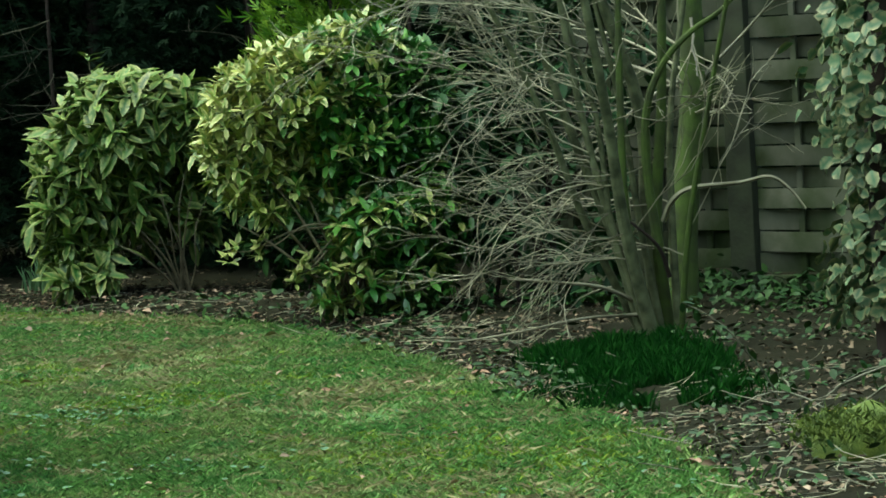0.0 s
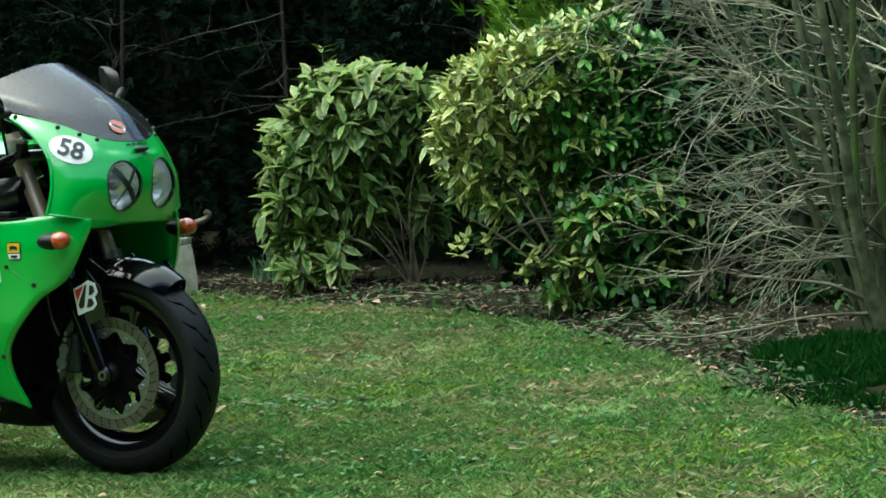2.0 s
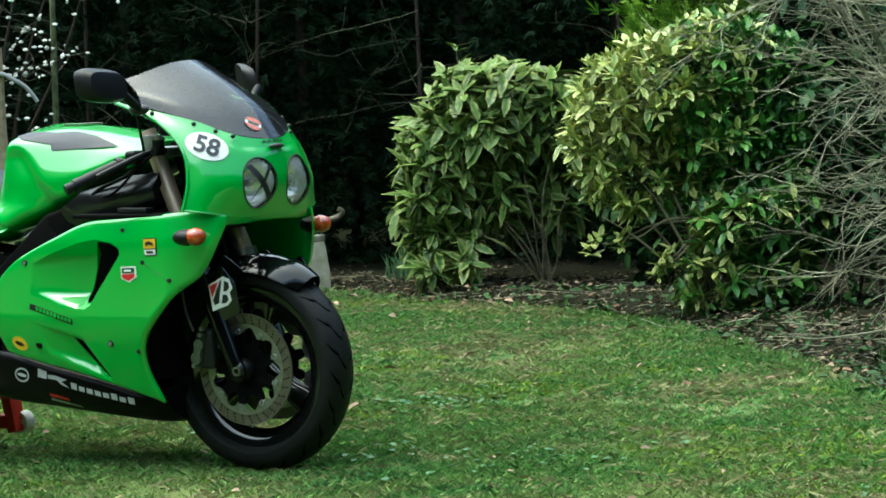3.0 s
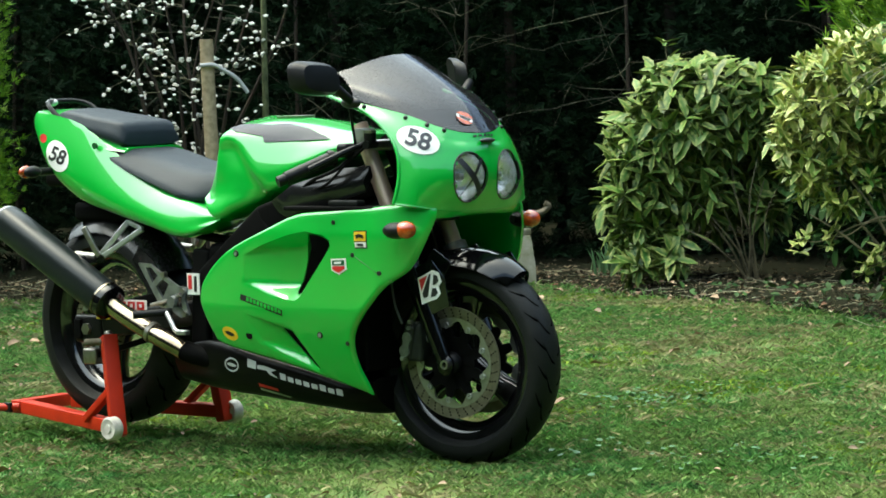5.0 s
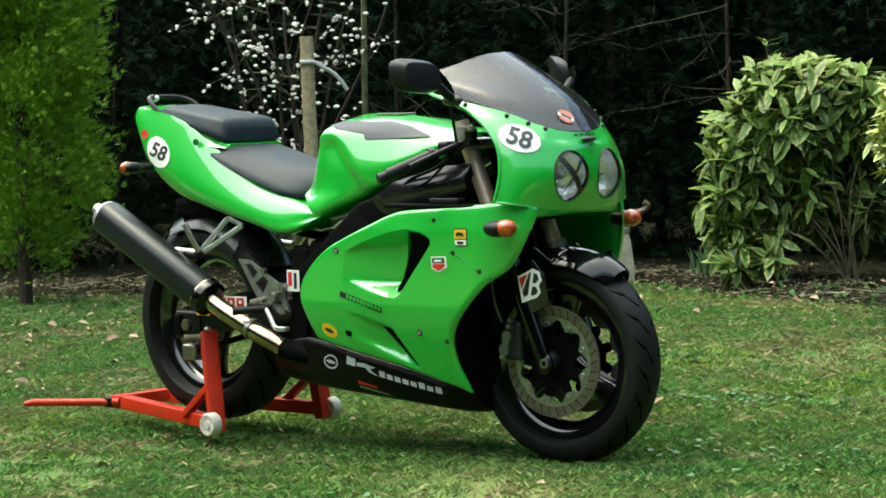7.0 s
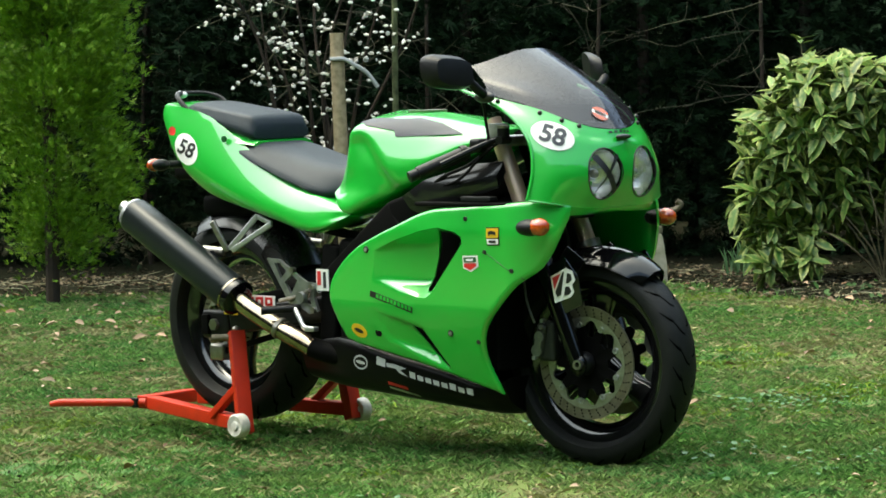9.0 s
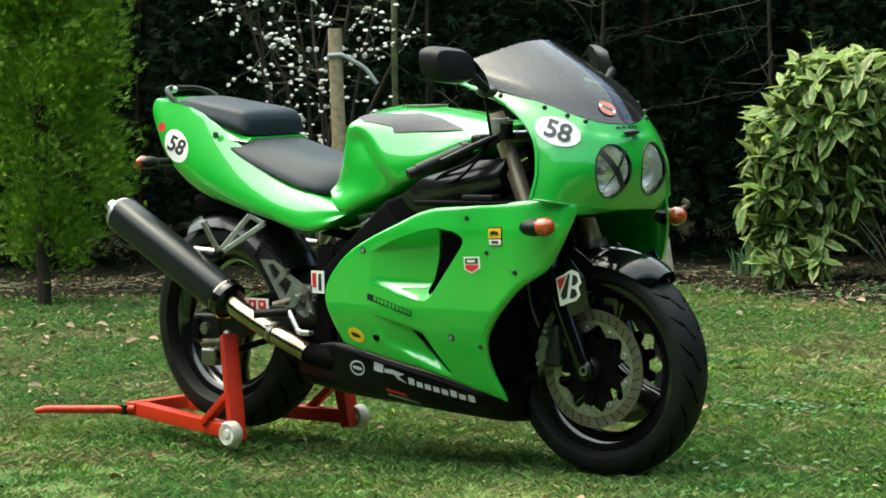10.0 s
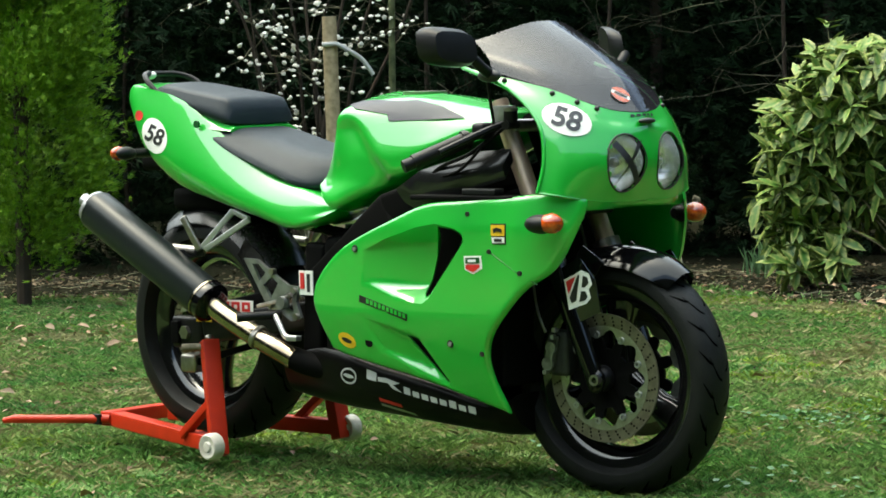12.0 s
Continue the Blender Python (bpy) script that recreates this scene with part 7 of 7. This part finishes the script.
tagged(ob, kind="stuff")

M_YLEAF = leaf_mat("yellowed_leaf", (0.45, 0.33, 0.03), (0.62, 0.50, 0.07), rough=0.6, spec=0.2)
yl = thing("yellowed_plant", (2.30, 1.18, 0), "plant with limp yellowed strap leaves beside the moss", "plant")
for k in range(5):
    a = 0.6 + 0.9 * k
    q = [Vector((2.30 + 0.13 * t * math.cos(a), 1.18 + 0.13 * t * math.sin(a), 0.03 + 0.20 * t - 0.15 * t * t)) for t in (0, 0.25, 0.5, 0.75, 1.0)]
    sd = Vector((-math.sin(a), math.cos(a), 0))
    part("strap_leaf", grid([[p - sd * w, p + Vector((0, 0, -0.003)), p + sd * w] for p, w in zip(q, (0.005, 0.010, 0.011, 0.008, 0.002))]), M_YLEAF, yl, fix=False)

# ---- dead leaves, sticks and low weeds ----
def litter(name, x, y, z, size, m, label):
    """Curled dead leaves lying about, in one mesh."""
    n = len(x)
    a = rng.uniform(0, 6.28, n)
    d = np.stack([np.cos(a), np.sin(a), rng.normal(0, 0.15, n)], 1)
    turns = frames_from(d, np.array((0, 0, 1.0)) + rng.normal(0, 0.35, (n, 3)))
    v, f, _ = scatter(leaf_form(1.0, 0.55, 0.45, 0.15), turns, np.stack([x, y, z], 1), size * rng.uniform(0.5, 1.5, n))
    tagged(new(name, raw_mesh(name, v, f, m)), label, "leaf litter", kind="stuff")


x, y = lawn_points(900)
keep = rng.random(len(x)) < np.clip(0.10 + 0.45 * (((x + 1.5) * -0.6 + (y - 1) * 0.8) / 5), 0.05, 0.6)
x, y = x[keep], y[keep]
x, y = np.append(x, rng.uniform(-7.5, -4.2, 170)), np.append(y, rng.uniform(0.4, 3.6, 170))
ok = in_poly(x, y, LAWN)
x, y = x[ok], y[ok]
litter("lawn_leaves", x, y, np.array([swell(a, b) for a, b in zip(x, y)]) + 0.016, 0.042, M_PALELITTER, "tan dead leaves scattered over the lawn")
x, y = lawn_points(5200)
litter("lawn_crumbs", x, y, np.array([swell(a, b) for a, b in zip(x, y)]) + 0.004, 0.013, M_SOIL, "dark crumbs of soil and rotted leaf in the turf")
x, y = lawn_points(620)
litter("pale_leaves", x, y, np.array([swell(a, b) for a, b in zip(x, y)]) + 0.016, 0.024, M_PALELITTER, "small bleached leaves on the lawn")
ex = np.array(edge_line)
def along(n, wide, inward):
    i = rng.integers(8, len(ex) - 1, n)
    t = rng.random(n)[:, None]
    p = ex[i] * (1 - t) + ex[i + 1] * t
    d = ex[i + 1] - ex[i]
    nrm = np.stack([-d[:, 1], d[:, 0]], 1) / (np.linalg.norm(d, axis=1, keepdims=True) + 1e-9)
    nrm *= np.sign((nrm @ np.array((0.5, 0.85))))[:, None]
    return (p + nrm * (np.abs(rng.normal(0, wide, n)) - inward)[:, None]).T
x, y = along(11000, 0.62, 0.03)
keep = (rng.random(len(x)) < np.where(x > 0.2, 0.30, 1.0)) & ~in_poly(x, y, TUFT)
x, y = x[keep], y[keep]
litter("bed_leaves", x, y, np.array([bed_height(a, b) for a, b in zip(x, y)]) + 0.010, 0.023, M_LITTER, "brown leaf litter covering the bed")
x, y = rng.uniform(0.2, 3.2, 2400), rng.uniform(0.2, 5.3, 2400)
keep = ~in_poly(x, y, TUFT) & ~in_poly(x, y, LAWN)
x, y = x[keep], y[keep]
litter("fence_leaves", x, y, np.array([bed_height(a, b) for a, b in zip(x, y)]) + 0.010, 0.028, M_LITTER, "brown dead leaves lying below the fence")
x, y = along(520, 0.22, 0.05)
keep = ~in_poly(x, y, TUFT)
x, y = x[keep], y[keep]
litter("edge_leaves", x, y, np.array([max(bed_height(a, b), 0.0) for a, b in zip(x, y)]) + 0.014, 0.030, M_PALELITTER, "pale dead leaves along the lawn edge")
x, y = along(2600, 0.35, 0.05)
v, f = twig_mesh([(wander(np.array((a, b, bed_height(a, b) + 0.012)), np.append(rng.normal(0, 1, 2), 0.02), rng.uniform(0.04, 0.22), 4, np.zeros(3), 0.1), 0.0022, 0.0012) for a, b in zip(x[:900], y[:900])])
tagged(new("fallen_sticks", raw_mesh("fallen_sticks", v, f, M_TWIG)), "thin dead sticks lying on the bed", "sticks", kind="stuff")
x, y = along(2600, 0.10, 0.12)
v, f = blades(len(x), x, y, np.array([max(bed_height(a, b), swell(a, b) - 0.012) for a, b in zip(x, y)]), 0.030, 0.0018, 0.6)
tagged(new("edge_grass", raw_mesh("edge_grass", v, f, M_BLADE)), "longer uncut grass along the bed edge", "grass", kind="stuff")
n = 700
i = rng.integers(44, 74, n)
p = ex[i] + np.array((0.5, 0.85)) * np.abs(rng.normal(0.1, 0.22, (n, 1))) + rng.normal(0, 0.1, (n, 2))
p = p[~in_poly(p[:, 0], p[:, 1], TUFT)]
n = len(p)
d = np.append(rng.normal(0, 1, (n, 2)), np.full((n, 1), 0.35), 1)
v, f, rim = scatter(leaf_form(0.040, 0.022), frames_from(d, np.array((0, 0, 1.0)) + rng.normal(0, 0.3, (n, 3))), np.stack([p[:, 0], p[:, 1], np.array([bed_height(a, b) for a, b in p]) + 0.02], 1), rng.uniform(0.6, 1.4, n))
tagged(new("low_weeds", raw_mesh("low_weeds", v, f, LM["deep"][1], rim)), "low green ground-cover weeds at the lawn edge", "weeds", kind="stuff")

# ivy and weeds creeping over the bed towards the fence
n = 5200
x, y = rng.uniform(0.3, 3.0, n), rng.uniform(0.2, 4.6, n)
ok = ~in_poly(x, y, LAWN) & ~in_poly(x, y, TUFT) & (np.sin(3.1 * x + 2.3 * y) + np.sin(4.7 * y - 1.9 * x) > -0.7)
x, y = x[ok], y[ok]
n = len(x)
d = np.append(rng.normal(0, 1, (n, 2)), np.full((n, 1), 0.45), 1)
v, f, rim = scatter(leaf_form(0.028, 0.018), frames_from(d, np.array((0, 0, 1.0)) + rng.normal(0, 0.4, (n, 3))), np.stack([x, y, np.array([bed_height(p, q) for p, q in zip(x, y)]) + np.abs(rng.normal(0.02, 0.02, n))], 1), rng.uniform(0.5, 1.4, n))
tagged(new("creeping_weeds", raw_mesh("creeping_weeds", v, f, LM["deep"][1], rim)), "low dark green weeds creeping over the shaded bed", "weeds", kind="stuff")

# clover patches in the lawn
M_CLOVER = leaf_mat("clover", (0.035, 0.105, 0.038), (0.075, 0.165, 0.060), rough=0.5, spec=0.25)
CLOVER = [(-0.51, 1.45), (-0.62, 1.52)]
cx, cy = [], []
for k in range(34):
    px, py = (CLOVER + [(-1.0 + 4.0 * a, -1.2 + 5.0 * b) for a, b in rng.random((32, 2))])[k]
    m = 55 if k < 2 else 14
    cx += list(px + rng.normal(0, 0.09, m))
    cy += list(py + rng.normal(0, 0.09, m))
cx, cy = np.array(cx), np.array(cy)
ok = in_poly(cx, cy, LAWN)
cx, cy = cx[ok], cy[ok]
n = len(cx)
d = np.append(rng.normal(0, 1, (n, 2)), np.full((n, 1), 0.12), 1)
v, f, rim = scatter(leaf_form(0.020, 0.018, 0.1, 0.02), frames_from(d, np.array((0, 0, 1.0)) + rng.normal(0, 0.2, (n, 3))), np.stack([cx, cy, swell(cx, cy) + 0.010], 1), rng.uniform(0.6, 1.3, n))
tagged(new("clover", raw_mesh("clover", v, f, M_CLOVER, rim)), "small clover leaves growing in the lawn", "clover", kind="stuff")
# ground cover under the fence; its dark leaves also stand in for overhead shade
n = 2000
s, o = rng.uniform(-0.9, 1.9, n), np.abs(rng.normal(0, 0.55, n))
x, y = FO.x + FD.x * s + FN.x * o, FO.y + FD.y * s + FN.y * o
ok = ~in_poly(x, y, TUFT) & ~in_poly(x, y, LAWN)
x, y = x[ok], y[ok]
n = len(x)
d = np.append(rng.normal(0, 1, (n, 2)), np.full((n, 1), 0.5), 1)
v, f, rim = scatter(leaf_form(0.040, 0.026), frames_from(d, np.array((0, 0, 1.0)) + rng.normal(0, 0.4, (n, 3))), np.stack([x, y, np.array([bed_height(p, q) for p, q in zip(x, y)]) + np.abs(rng.normal(0.03, 0.035, n))], 1), rng.uniform(0.5, 1.4, n))
tagged(new("ground_cover", raw_mesh("ground_cover", v, f, LM["deep"][1], rim)), "dark leafy ground cover at the foot of the fence", "weeds", kind="stuff")
